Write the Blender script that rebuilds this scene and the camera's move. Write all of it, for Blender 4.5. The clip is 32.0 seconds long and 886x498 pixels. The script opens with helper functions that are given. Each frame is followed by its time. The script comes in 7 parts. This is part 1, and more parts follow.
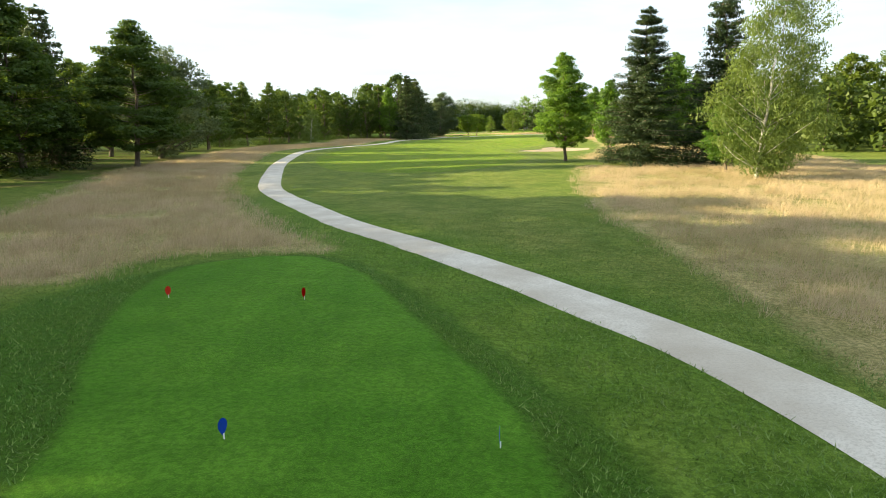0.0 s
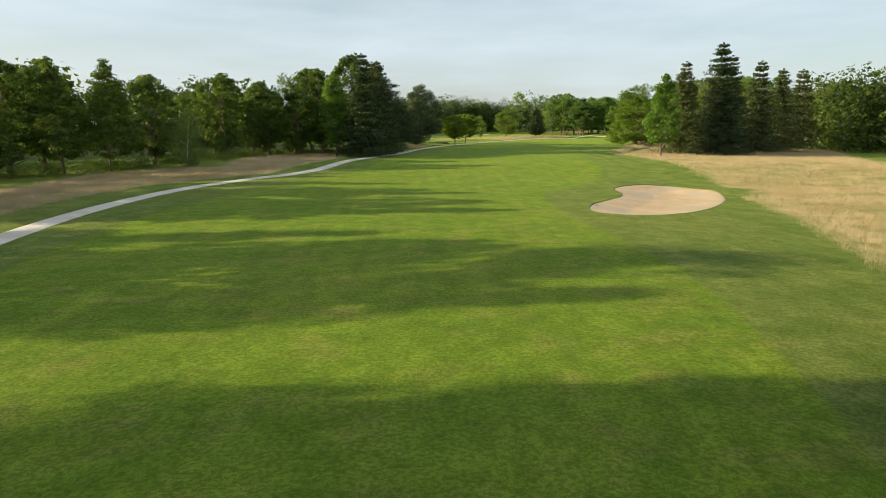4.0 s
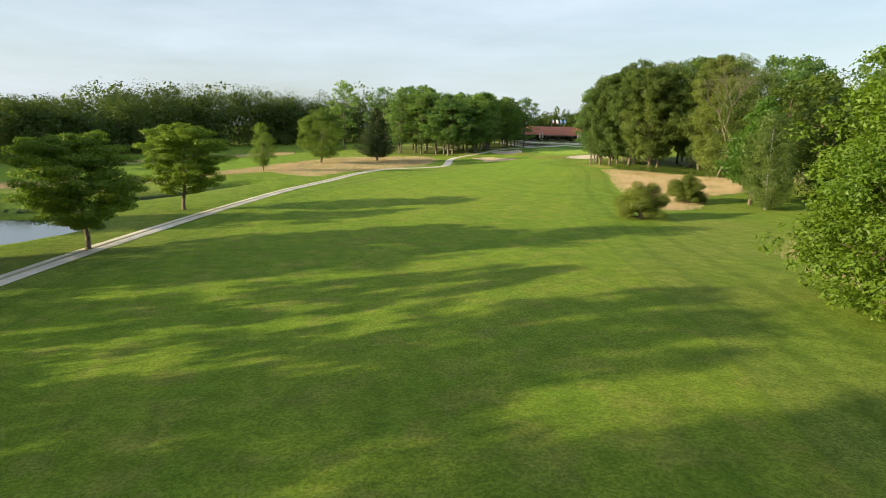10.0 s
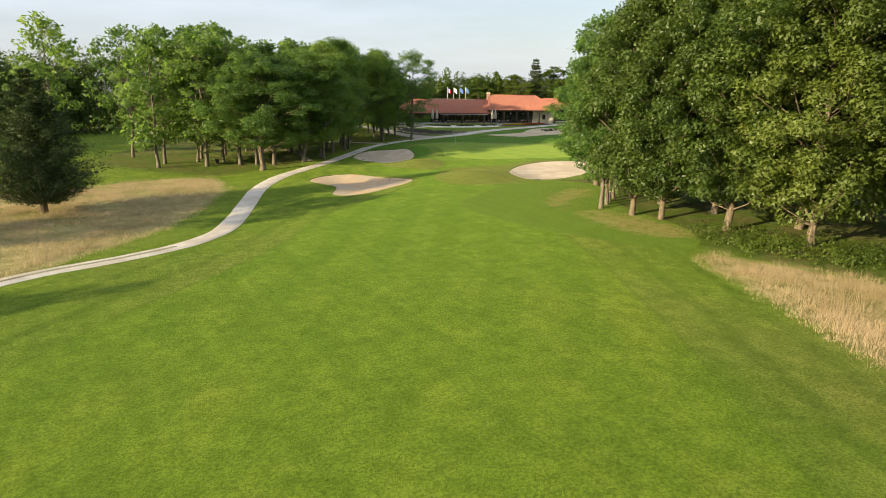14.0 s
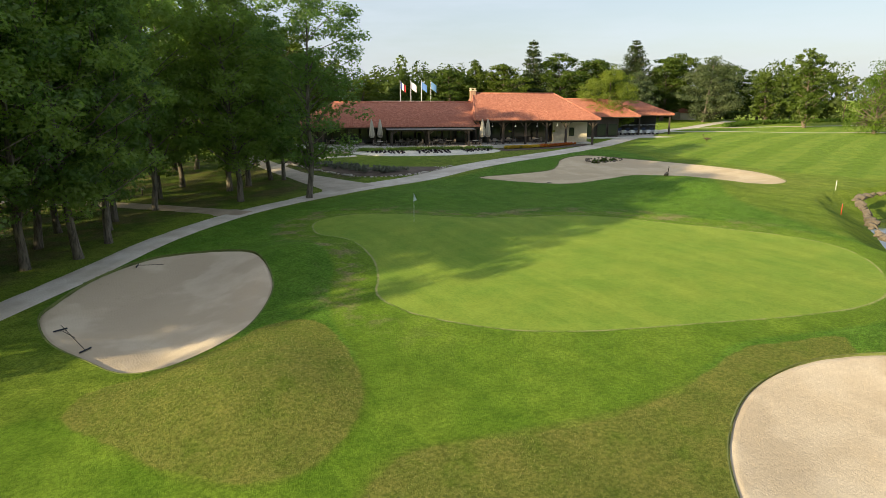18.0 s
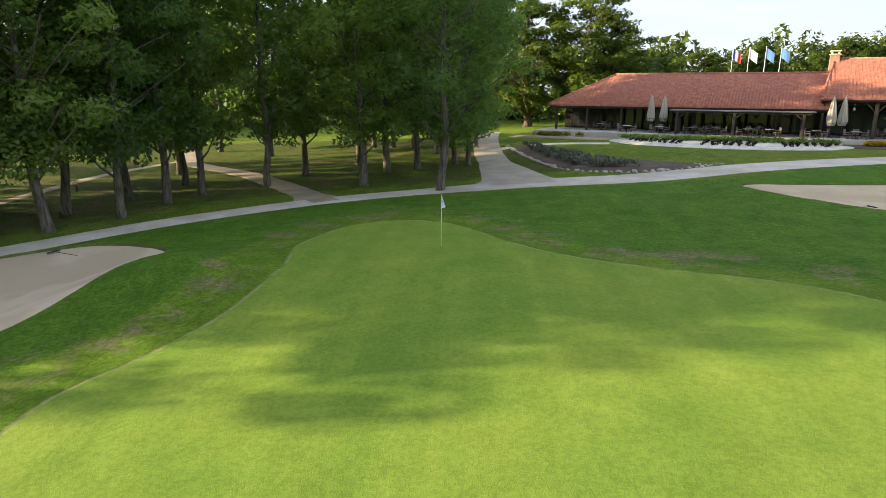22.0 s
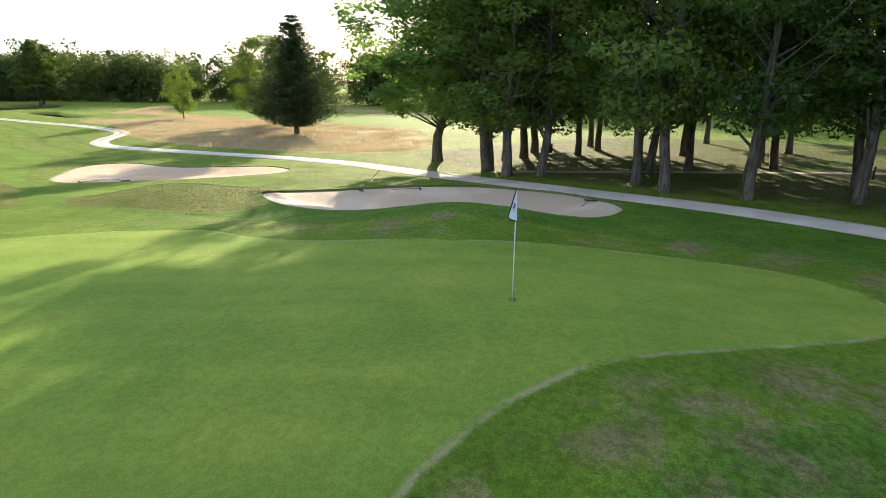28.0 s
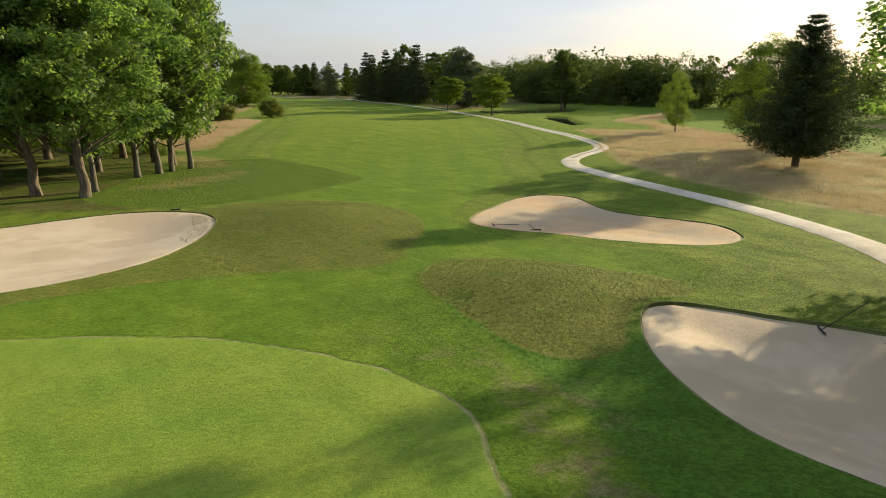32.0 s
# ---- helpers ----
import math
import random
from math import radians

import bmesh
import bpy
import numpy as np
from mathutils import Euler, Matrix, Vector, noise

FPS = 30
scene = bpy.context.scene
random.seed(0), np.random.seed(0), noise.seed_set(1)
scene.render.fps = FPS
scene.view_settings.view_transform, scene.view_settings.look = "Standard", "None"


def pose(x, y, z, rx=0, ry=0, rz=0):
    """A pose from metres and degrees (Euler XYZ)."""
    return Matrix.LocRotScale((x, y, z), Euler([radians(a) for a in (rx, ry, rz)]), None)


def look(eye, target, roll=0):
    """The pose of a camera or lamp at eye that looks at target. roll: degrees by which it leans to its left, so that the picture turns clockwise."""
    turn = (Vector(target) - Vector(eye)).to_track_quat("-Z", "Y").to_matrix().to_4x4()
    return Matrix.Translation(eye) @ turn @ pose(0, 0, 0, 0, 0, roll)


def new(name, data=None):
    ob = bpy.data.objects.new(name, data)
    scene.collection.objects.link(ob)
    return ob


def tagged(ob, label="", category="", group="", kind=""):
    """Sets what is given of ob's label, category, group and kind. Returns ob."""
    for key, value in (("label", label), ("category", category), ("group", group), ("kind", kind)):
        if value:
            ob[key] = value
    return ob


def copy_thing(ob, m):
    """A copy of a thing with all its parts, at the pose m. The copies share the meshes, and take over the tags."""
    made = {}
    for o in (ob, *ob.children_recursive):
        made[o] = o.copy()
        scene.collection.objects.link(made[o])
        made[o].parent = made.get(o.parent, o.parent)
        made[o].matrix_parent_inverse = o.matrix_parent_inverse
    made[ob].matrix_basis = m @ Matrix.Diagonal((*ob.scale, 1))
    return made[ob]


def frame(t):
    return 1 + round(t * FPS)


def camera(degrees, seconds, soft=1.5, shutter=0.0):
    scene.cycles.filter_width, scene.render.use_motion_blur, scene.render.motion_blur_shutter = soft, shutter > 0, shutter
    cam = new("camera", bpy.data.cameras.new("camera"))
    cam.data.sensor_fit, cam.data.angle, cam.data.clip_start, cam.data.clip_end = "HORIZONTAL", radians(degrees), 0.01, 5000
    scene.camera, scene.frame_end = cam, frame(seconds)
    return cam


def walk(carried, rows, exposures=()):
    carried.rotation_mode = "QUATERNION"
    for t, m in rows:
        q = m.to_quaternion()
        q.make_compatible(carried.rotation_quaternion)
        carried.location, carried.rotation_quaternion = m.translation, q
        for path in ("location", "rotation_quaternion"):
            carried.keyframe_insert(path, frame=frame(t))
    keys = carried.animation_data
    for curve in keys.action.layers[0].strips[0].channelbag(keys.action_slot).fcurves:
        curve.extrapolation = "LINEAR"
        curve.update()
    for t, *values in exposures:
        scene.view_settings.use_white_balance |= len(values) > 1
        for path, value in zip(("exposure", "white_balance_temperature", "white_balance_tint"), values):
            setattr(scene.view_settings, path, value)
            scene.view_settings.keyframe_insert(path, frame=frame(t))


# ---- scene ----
cam = camera(71.18, 32.0, 0.65)
PATH = [
    (0.0, (0.16, 0.21, 7.71), (0.20, 10.03, 5.80), 0.1),
    (0.5, (0.14, 6.12, 8.04), (0.16, 15.94, 6.13), 0.1),
    (1.0, (0.03, 13.26, 8.43), (0.05, 23.08, 6.51), -0.1),
    (1.5, (0.06, 21.80, 8.56), (0.06, 31.61, 6.66), -0.2),
    (2.0, (0.14, 31.38, 9.00), (0.12, 41.20, 7.09), -0.2),
    (2.5, (0.17, 41.70, 9.33), (0.15, 51.52, 7.42), -0.2),
    (3.0, (0.46, 53.40, 9.54), (0.50, 63.22, 7.63), 0.0),
    (3.5, (0.48, 65.02, 9.99), (0.65, 74.83, 8.06), 0.2),
    (5.5, (4.72, 111.43, 11.61), (5.75, 121.17, 9.63), 0.7),
    (6.0, (5.88, 124.57, 11.95), (7.04, 134.31, 9.96), 0.7),
    (6.5, (7.43, 138.10, 12.34), (8.71, 147.81, 10.33), 0.6),
    (7.0, (9.34, 152.02, 12.69), (10.82, 161.70, 10.67), 0.6),
    (7.5, (11.34, 165.64, 12.70), (13.04, 175.29, 10.68), 0.7),
    (8.0, (13.71, 178.63, 13.10), (15.68, 188.23, 11.10), 0.8),
    (8.5, (16.46, 192.33, 13.60), (18.69, 201.87, 11.62), 0.8),
    (9.0, (19.37, 205.87, 14.03), (21.85, 215.35, 12.06), 0.9),
    (9.5, (22.60, 219.47, 14.53), (25.34, 228.89, 12.58), 1.0),
    (10.0, (26.09, 232.88, 15.10), (29.09, 242.22, 13.17), 1.1),
    (10.5, (30.40, 246.17, 15.53), (33.64, 255.43, 13.62), 1.1),
    (11.0, (34.83, 258.95, 16.04), (38.33, 268.12, 14.12), 1.2),
    (11.5, (39.59, 271.94, 16.55), (43.34, 281.00, 14.58), 1.2),
    (12.0, (44.96, 284.27, 17.00), (48.93, 293.21, 14.90), 1.1),
    (12.5, (50.71, 296.69, 17.44), (54.92, 305.49, 15.23), 1.0),
    (13.0, (56.34, 309.22, 17.80), (60.77, 317.88, 15.49), 0.9),
    (13.5, (62.23, 321.80, 18.26), (66.85, 330.34, 15.85), 0.7),
    (15.5, (90.37, 375.16, 18.05), (95.51, 383.38, 15.63), 0.2),
    (16.0, (95.87, 383.67, 18.35), (101.04, 391.88, 15.93), 0.1),
    (16.5, (101.53, 392.74, 18.23), (106.78, 400.91, 15.83), 0.0),
    (17.0, (106.35, 400.26, 17.97), (111.63, 408.41, 15.58), 0.2),
    (17.5, (109.79, 405.44, 17.44), (115.08, 413.58, 15.06), 0.1),
    (18.0, (112.71, 408.94, 17.09), (118.02, 417.07, 14.70), 0.1),
    (18.5, (115.81, 411.80, 16.44), (121.13, 419.92, 14.06), 0.1),
    (19.0, (119.20, 414.42, 15.96), (124.53, 422.54, 13.59), 0.2),
    (19.5, (122.67, 416.63, 15.51), (127.78, 424.90, 13.16), 0.2),
    (20.0, (125.71, 418.30, 15.12), (130.08, 426.98, 12.75), 0.3),
    (20.5, (128.50, 419.63, 14.88), (131.60, 428.83, 12.49), 0.4),
    (21.0, (131.36, 421.07, 14.55), (133.21, 430.60, 12.14), 0.4),
    (21.5, (134.12, 422.59, 14.28), (134.78, 432.26, 11.84), 0.4),
    (22.0, (136.95, 424.16, 14.04), (136.46, 433.84, 11.57), 0.3),
    (22.5, (139.70, 425.81, 13.78), (137.96, 435.34, 11.27), 0.3),
    (23.0, (141.99, 427.64, 13.55), (139.02, 436.85, 11.03), 0.4),
    (23.5, (143.97, 429.95, 13.14), (139.79, 438.68, 10.61), 0.4),
    (24.0, (145.74, 432.39, 12.94), (140.41, 440.47, 10.41), 0.5),
    (24.5, (147.05, 434.77, 12.76), (140.67, 442.03, 10.21), 0.6),
    (25.0, (147.97, 437.02, 12.63), (140.61, 443.31, 10.09), 0.6),
    (25.5, (148.61, 439.24, 12.52), (140.45, 444.41, 9.97), 0.6),
    (27.5, (147.82, 446.76, 12.18), (138.16, 446.83, 9.56), 0.5),
    (28.0, (146.99, 448.13, 12.07), (137.42, 446.91, 9.45), 0.5),
    (29.0, (145.20, 450.38, 11.73), (136.24, 446.63, 9.34), -0.0),
    (30.0, (142.93, 451.48, 11.83), (135.07, 445.89, 9.18), -0.1),
    (31.0, (139.82, 450.50, 12.50), (133.29, 443.42, 9.82), -0.1),
    (32.0, (135.02, 446.47, 14.17), (129.09, 438.87, 11.49), 0.0),
]
walk(cam, [(t, look(e, g, r)) for t, e, g, r in PATH], [(0, 1.54, 6600, 6), (3, 1.0, 6600, 6), (6, 0.80, 6500, 10), (8, 0.84, 6450, 11), (9, 1.06, 6400, 8), (10, 0.95, 6400, 8), (12, 0.86, 6450, 11), (13, 1.0, 6600, 13), (16, 1.0, 6650, 13), (18, 0.88, 6550, 12), (20, 0.92, 6500, 13), (22, 1.34, 6350, 15), (23, 1.46, 6200, 15), (25, 1.85, 5800, 19), (28, 1.44, 5800, 19), (30, 1.16, 6050, 15), (31, 0.82, 6350, 11), (32, 0.62, 6500, 11)])

# ---- light ----
SUN_TO = Vector((-0.966, -0.075, 0.250)).normalized()
world = bpy.data.worlds.new("sky")
scene.world = world
world.use_nodes = True
wn, wl = world.node_tree.nodes, world.node_tree.links
wn.clear()
w_out = wn.new("ShaderNodeOutputWorld")
w_bg = wn.new("ShaderNodeBackground")
w_sky = wn.new("ShaderNodeTexSky")
w_sky.sky_type = "NISHITA"
w_sky.sun_disc = False
w_sky.sun_elevation = math.asin(SUN_TO.z)
w_sky.sun_rotation = math.atan2(SUN_TO.x, SUN_TO.y)
w_sky.air_density, w_sky.dust_density, w_sky.ozone_density = 1.0, 1.6, 1.0
w_tc = wn.new("ShaderNodeTexCoord")
w_map = wn.new("ShaderNodeMapping")
w_map.inputs["Scale"].default_value = (1.1, 1.1, 6.5)
w_noise = wn.new("ShaderNodeTexNoise")
w_noise.inputs["Scale"].default_value = 2.2
w_noise.inputs["Detail"].default_value = 6
w_noise.inputs["Roughness"].default_value = 0.55
w_ramp = wn.new("ShaderNodeValToRGB")
w_ramp.color_ramp.elements[0].position, w_ramp.color_ramp.elements[0].color = 0.34, (0.42, 0.42, 0.42, 1)
w_ramp.color_ramp.elements[1].position, w_ramp.color_ramp.elements[1].color = 0.70, (0.80, 0.80, 0.80, 1)
w_mix = wn.new("ShaderNodeMix")
w_mix.data_type = "RGBA"
w_mix.inputs["B"].default_value = (5.4, 6.05, 6.8, 1)
wl.new(w_tc.outputs["Generated"], w_map.inputs["Vector"])
wl.new(w_map.outputs["Vector"], w_noise.inputs["Vector"])
wl.new(w_noise.outputs["Fac"], w_ramp.inputs["Fac"])
wl.new(w_ramp.outputs["Color"], w_mix.inputs["Factor"])
wl.new(w_sky.outputs["Color"], w_mix.inputs["A"])
wl.new(w_mix.outputs["Result"], w_bg.inputs["Color"])
w_bg.inputs["Strength"].default_value = 0.082
wl.new(w_bg.outputs["Background"], w_out.inputs["Surface"])
sun_data = bpy.data.lights.new("sun", "SUN")
sun_data.energy, sun_data.angle, sun_data.color = 5.0, radians(0.6), (1.0, 0.83, 0.50)
sun = new("sun", sun_data)
sun.matrix_world = look((0, 0, 60), Vector((0, 0, 60)) - SUN_TO)

# ---- materials ----
def material(name):
    m = bpy.data.materials.new(name)
    m.use_nodes = True
    nt = m.node_tree
    return m, nt.nodes, nt.links, nt.nodes["Principled BSDF"]


def n_noise(n, l, scale, detail=4, coord=None, rough=0.55):
    t = n.new("ShaderNodeTexNoise")
    t.inputs["Scale"].default_value, t.inputs["Detail"].default_value = scale, detail
    t.inputs["Roughness"].default_value = rough
    if coord is not None:
        l.new(coord, t.inputs["Vector"])
    return t.outputs["Fac"]


def n_mix(n, l, fac, a, b, mode="MIX"):
    x = n.new("ShaderNodeMix")
    x.data_type, x.blend_type = "RGBA", mode
    for key, v in (("Factor", fac), ("A", a), ("B", b)):
        if isinstance(v, (int, float)):
            x.inputs[key].default_value = v
        elif isinstance(v, tuple):
            x.inputs[key].default_value = (*v, 1)
        else:
            l.new(v, x.inputs[key])
    return x.outputs["Result"]


def n_range(n, l, v, a, b, c=0.0, d=1.0, smooth=True):
    x = n.new("ShaderNodeMapRange")
    x.interpolation_type = "SMOOTHSTEP" if smooth else "LINEAR"
    l.new(v, x.inputs["Value"])
    for key, val in (("From Min", a), ("From Max", b), ("To Min", c), ("To Max", d)):
        x.inputs[key].default_value = val
    return x.outputs["Result"]


def n_math(n, l, op, a, b=0.0):
    x = n.new("ShaderNodeMath")
    x.operation = op
    for k, v in enumerate((a, b)):
        if isinstance(v, (int, float)):
            x.inputs[k].default_value = v
        else:
            l.new(v, x.inputs[k])
    return x.outputs["Value"]


def n_attr(n, name):
    a = n.new("ShaderNodeAttribute")
    a.attribute_name = name
    return a.outputs["Fac"]


def n_pos(n):
    return n.new("ShaderNodeNewGeometry").outputs["Position"]


def n_bump(n, l, height, strength, dist, bsdf):
    b = n.new("ShaderNodeBump")
    b.inputs["Strength"].default_value, b.inputs["Distance"].default_value = strength, dist
    l.new(height, b.inputs["Height"])
    l.new(b.outputs["Normal"], bsdf.inputs["Normal"])


def plain(name, color, rough=0.7, metal=0.0, vary=0.25, scale=6.0, bump=0.15, bscale=None, per=False):
    """A surface with two scales of variation and a fine relief."""
    m, n, l, b = material(name)
    p = n_pos(n)
    big, fine = n_noise(n, l, scale * 0.15, 3, p), n_noise(n, l, scale * 2, 5, p)
    c1 = n_mix(n, l, n_range(n, l, big, 0.3, 0.7), tuple(v * (1 - vary) for v in color), tuple(min(1, v * (1 + vary)) for v in color))
    c2 = n_mix(n, l, n_range(n, l, fine, 0.25, 0.75), tuple(v * (1 - vary) for v in color), tuple(min(1, v * (1 + vary)) for v in color))
    c = n_mix(n, l, 0.5, c1, c2)
    if per:
        r = n.new("ShaderNodeObjectInfo").outputs["Random"]
        c = n_mix(n, l, n_range(n, l, r, 0, 1, 0, 0.5, False), c, tuple(v * 0.45 for v in color))
    l.new(c, b.inputs["Base Color"])
    b.inputs["Roughness"].default_value, b.inputs["Metallic"].default_value = rough, metal
    if bump:
        n_bump(n, l, n_noise(n, l, bscale or scale * 3, 5, p), bump, 0.05, b)
    return m


def leaf_material(name, dark, light, glow=0.35):
    """Leaves: varied piece by piece and tree by tree, letting some light through."""
    m, n, l, b = material(name)
    g = n.new("ShaderNodeNewGeometry")
    o = n.new("ShaderNodeObjectInfo").outputs["Random"]
    c = n_mix(n, l, n_range(n, l, g.outputs["Random Per Island"], 0, 1, 0, 1, False), dark, light)
    big = n_noise(n, l, 0.5, 3, g.outputs["Position"])
    c = n_mix(n, l, n_range(n, l, big, 0.35, 0.7, 0, 0.5), c, tuple(v * 0.6 for v in dark))
    stand = n_noise(n, l, 0.07, 2, g.outputs["Position"])
    c = n_mix(n, l, n_range(n, l, o, 0.3, 1, 0.0, 0.7, False), c, (light[0] * 1.3, light[1] * 1.05, light[2] * 0.7))
    c = n_mix(n, l, n_range(n, l, o, 0, 0.45, 0.6, 0.0, False), c, tuple(v * 0.75 for v in dark))
    c = n_mix(n, l, n_range(n, l, stand, 0.42, 0.62, 0.0, 0.5), c, tuple(v * 0.85 for v in dark))
    d, t, x = n.new("ShaderNodeBsdfDiffuse"), n.new("ShaderNodeBsdfTranslucent"), n.new("ShaderNodeMixShader")
    l.new(c, d.inputs["Color"])
    t_c = n_mix(n, l, 1.0, c, (1.0, 1.0, 0.65), "MULTIPLY")
    t_c = n_mix(n, l, 0.5, t_c, (light[0] * 1.6, light[1] * 1.5, light[2] * 0.9))
    l.new(t_c, t.inputs["Color"])
    x.inputs[0].default_value = glow
    l.new(d.outputs[0], x.inputs[1])
    l.new(t.outputs[0], x.inputs[2])
    gl = n.new("ShaderNodeBsdfGlossy")
    gl.inputs["Roughness"].default_value = 0.5
    gl.inputs["Color"].default_value = (0.8, 0.85, 0.8, 1)
    y = n.new("ShaderNodeMixShader")
    y.inputs[0].default_value = 0.025
    l.new(x.outputs[0], y.inputs[1])
    l.new(gl.outputs[0], y.inputs[2])
    out = n["Material Output"]
    l.new(y.outputs[0], out.inputs["Surface"])
    return m


def bark(name, a, b_, scale=3.0, bands=False):
    m, n, l, b = material(name)
    tc = n.new("ShaderNodeTexCoord").outputs["Object"]
    mp = n.new("ShaderNodeMapping")
    mp.inputs["Scale"].default_value = (6, 6, 0.8) if not bands else (1.5, 1.5, 7)
    l.new(tc, mp.inputs["Vector"])
    v = n_noise(n, l, scale, 6, mp.outputs["Vector"], 0.65)
    l.new(n_mix(n, l, n_range(n, l, v, 0.35, 0.62), a, b_), b.inputs["Base Color"])
    b.inputs["Roughness"].default_value = 0.9
    n_bump(n, l, v, 0.8, 0.05, b)
    return m


LEAF = {
    "oak": leaf_material("oak_leaf", (0.052, 0.096, 0.013), (0.108, 0.172, 0.022), 0.4),
    "wood": leaf_material("wood_leaf", (0.066, 0.140, 0.036), (0.180, 0.308, 0.080), 0.62),
    "edge": leaf_material("edge_leaf", (0.045, 0.088, 0.015), (0.160, 0.225, 0.046), 0.42),
    "round": leaf_material("light_leaf", (0.090, 0.158, 0.017), (0.190, 0.275, 0.040), 0.45),
    "maple": leaf_material("maple_leaf", (0.062, 0.143, 0.011), (0.123, 0.240, 0.025), 0.45),
    "chest": leaf_material("chestnut_leaf", (0.064, 0.136, 0.011), (0.150, 0.248, 0.022), 0.42),
    "birch": leaf_material("birch_leaf", (0.074, 0.128, 0.026), (0.160, 0.226, 0.052), 0.42),
    "willow": leaf_material("willow_leaf", (0.060, 0.096, 0.042), (0.150, 0.198, 0.102), 0.32),
    "spruce": leaf_material("spruce_needle", (0.025, 0.048, 0.015), (0.066, 0.098, 0.029), 0.2),
    "yew": leaf_material("yew_needle", (0.022, 0.042, 0.013), (0.058, 0.092, 0.024), 0.2),
    "bush": leaf_material("bush_leaf", (0.098, 0.138, 0.014), (0.210, 0.250, 0.032), 0.35),
    "far": leaf_material("far_leaf", (0.044, 0.080, 0.016), (0.100, 0.152, 0.029), 0.35),
}
BARK = {
    "brown": bark("brown_bark", (0.06, 0.045, 0.03), (0.20, 0.16, 0.11)),
    "grey": bark("grey_bark", (0.06, 0.050, 0.040), (0.19, 0.165, 0.125)),
    "birch": bark("birch_bark", (0.10, 0.09, 0.08), (0.62, 0.60, 0.55), 2.0, True),
}

# ---- plan ----
CTRL = [(0, 5, 2.35), (-6, 18, 2.35), (13, 36, 2.8), (-3, 40, 2.2), (18, 88, 3.3), (-20, 85, 2.6), (-56, 152, 2.9),
        (20, 143, 3.1), (47, 195, 5.0), (-16, 206, 4.2), (60, 250, 5.4), (72, 297, 4.5), (13, 292, 4.1), (18, 319, 4.0),
        (0, 285, 4.1), (30, 382, 4.4), (46, 407, 4.7), (64, 417, 4.9), (50, 350, 4.1), (66, 389, 4.15), (80, 401, 4.2), (89, 420, 4.4), (98, 429, 4.6),
        (111, 419, 5.5), (127, 416, 6.35), (112, 444, 6.0), (93, 443, 5.2), (121, 452, 7.0), (114, 456, 6.5), (116, 464, 6.6),
        (121, 470, 7.0), (135, 467, 7.3), (136, 448, 8.05), (147, 434, 7.9), (139, 470, 7.6), (151, 461, 8.6), (177, 443, 8.7),
        (167, 479, 9.0), (150, 490, 9.2), (165, 487, 9.4), (185, 480, 9.4), (200, 485, 9.7), (217, 485, 10.0), (157, 419, 7.0), (101, 470, 6.2), (66, 470, 5.6), (82, 335, 5.2)]

def height(x, y):
    """Ground height by smooth weighting of the known heights."""
    x, y = np.asarray(x, float), np.asarray(y, float)
    num, den = np.full(x.shape, 5.5e-4), np.full(x.shape, 1e-4)
    for a, b, z in CTRL:
        d2 = (x - a) ** 2 + (y - b) ** 2
        w = np.exp(-d2 / (2 * 13.0 ** 2)) + 0.02 * np.exp(-d2 / (2 * 45.0 ** 2))
        num, den = num + w * z, den + w
    return num / den


def curve(points, step):
    """Points along a smooth curve through the given ones."""
    p = [Vector((*q, 0)) for q in points]
    p = [p[0] * 2 - p[1]] + p + [p[-1] * 2 - p[-2]]
    out = []
    for a, b, c, d in zip(p, p[1:], p[2:], p[3:]):
        k = max(2, int((c - b).length / step))
        for i in range(k):
            t = i / k
            out.append(0.5 * ((2 * b) + (c - a) * t + (2 * a - 5 * b + 4 * c - d) * t * t + (3 * b - a - 3 * c + d) * t ** 3))
    out.append(p[-2])
    return [(v.x, v.y) for v in out]


def loop(points, step=0.6):
    """A smooth closed outline through the given points."""
    p = [Vector((*q, 0)) for q in points]
    k_all, out = len(p), []
    for i in range(k_all):
        a, b, c, d = p[i - 1], p[i], p[(i + 1) % k_all], p[(i + 2) % k_all]
        k = max(2, int((c - b).length / step))
        for j in range(k):
            t = j / k
            v = 0.5 * ((2 * b) + (c - a) * t + (2 * a - 5 * b + 4 * c - d) * t * t + (3 * b - a - 3 * c + d) * t ** 3)
            out.append((v.x, v.y))
    return out


def inside(x, y, outline, reach=6.0):
    """Distance to an outline in metres, positive within it, no further than reach."""
    x, y = np.asarray(x, float), np.asarray(y, float)
    o = np.array(outline)
    res = np.full(x.shape, -reach)
    box = (x > o[:, 0].min() - reach) & (x < o[:, 0].max() + reach) & (y > o[:, 1].min() - reach) & (y < o[:, 1].max() + reach)
    if not box.any():
        return res
    px, py = x[box], y[box]
    best, odd = np.full(px.shape, 1e9), np.zeros(px.shape, bool)
    for (ax, ay), (bx, by) in zip(o, np.roll(o, -1, 0)):
        dx, dy = bx - ax, by - ay
        t = np.clip(((px - ax) * dx + (py - ay) * dy) / (dx * dx + dy * dy + 1e-12), 0, 1)
        best = np.minimum(best, (px - ax - t * dx) ** 2 + (py - ay - t * dy) ** 2)
        if dy:
            odd ^= ((ay > py) != (by > py)) & (px < dx * (py - ay) / dy + ax)
    res[box] = np.clip(np.where(odd, 1, -1) * np.sqrt(best), -reach, reach)
    return res


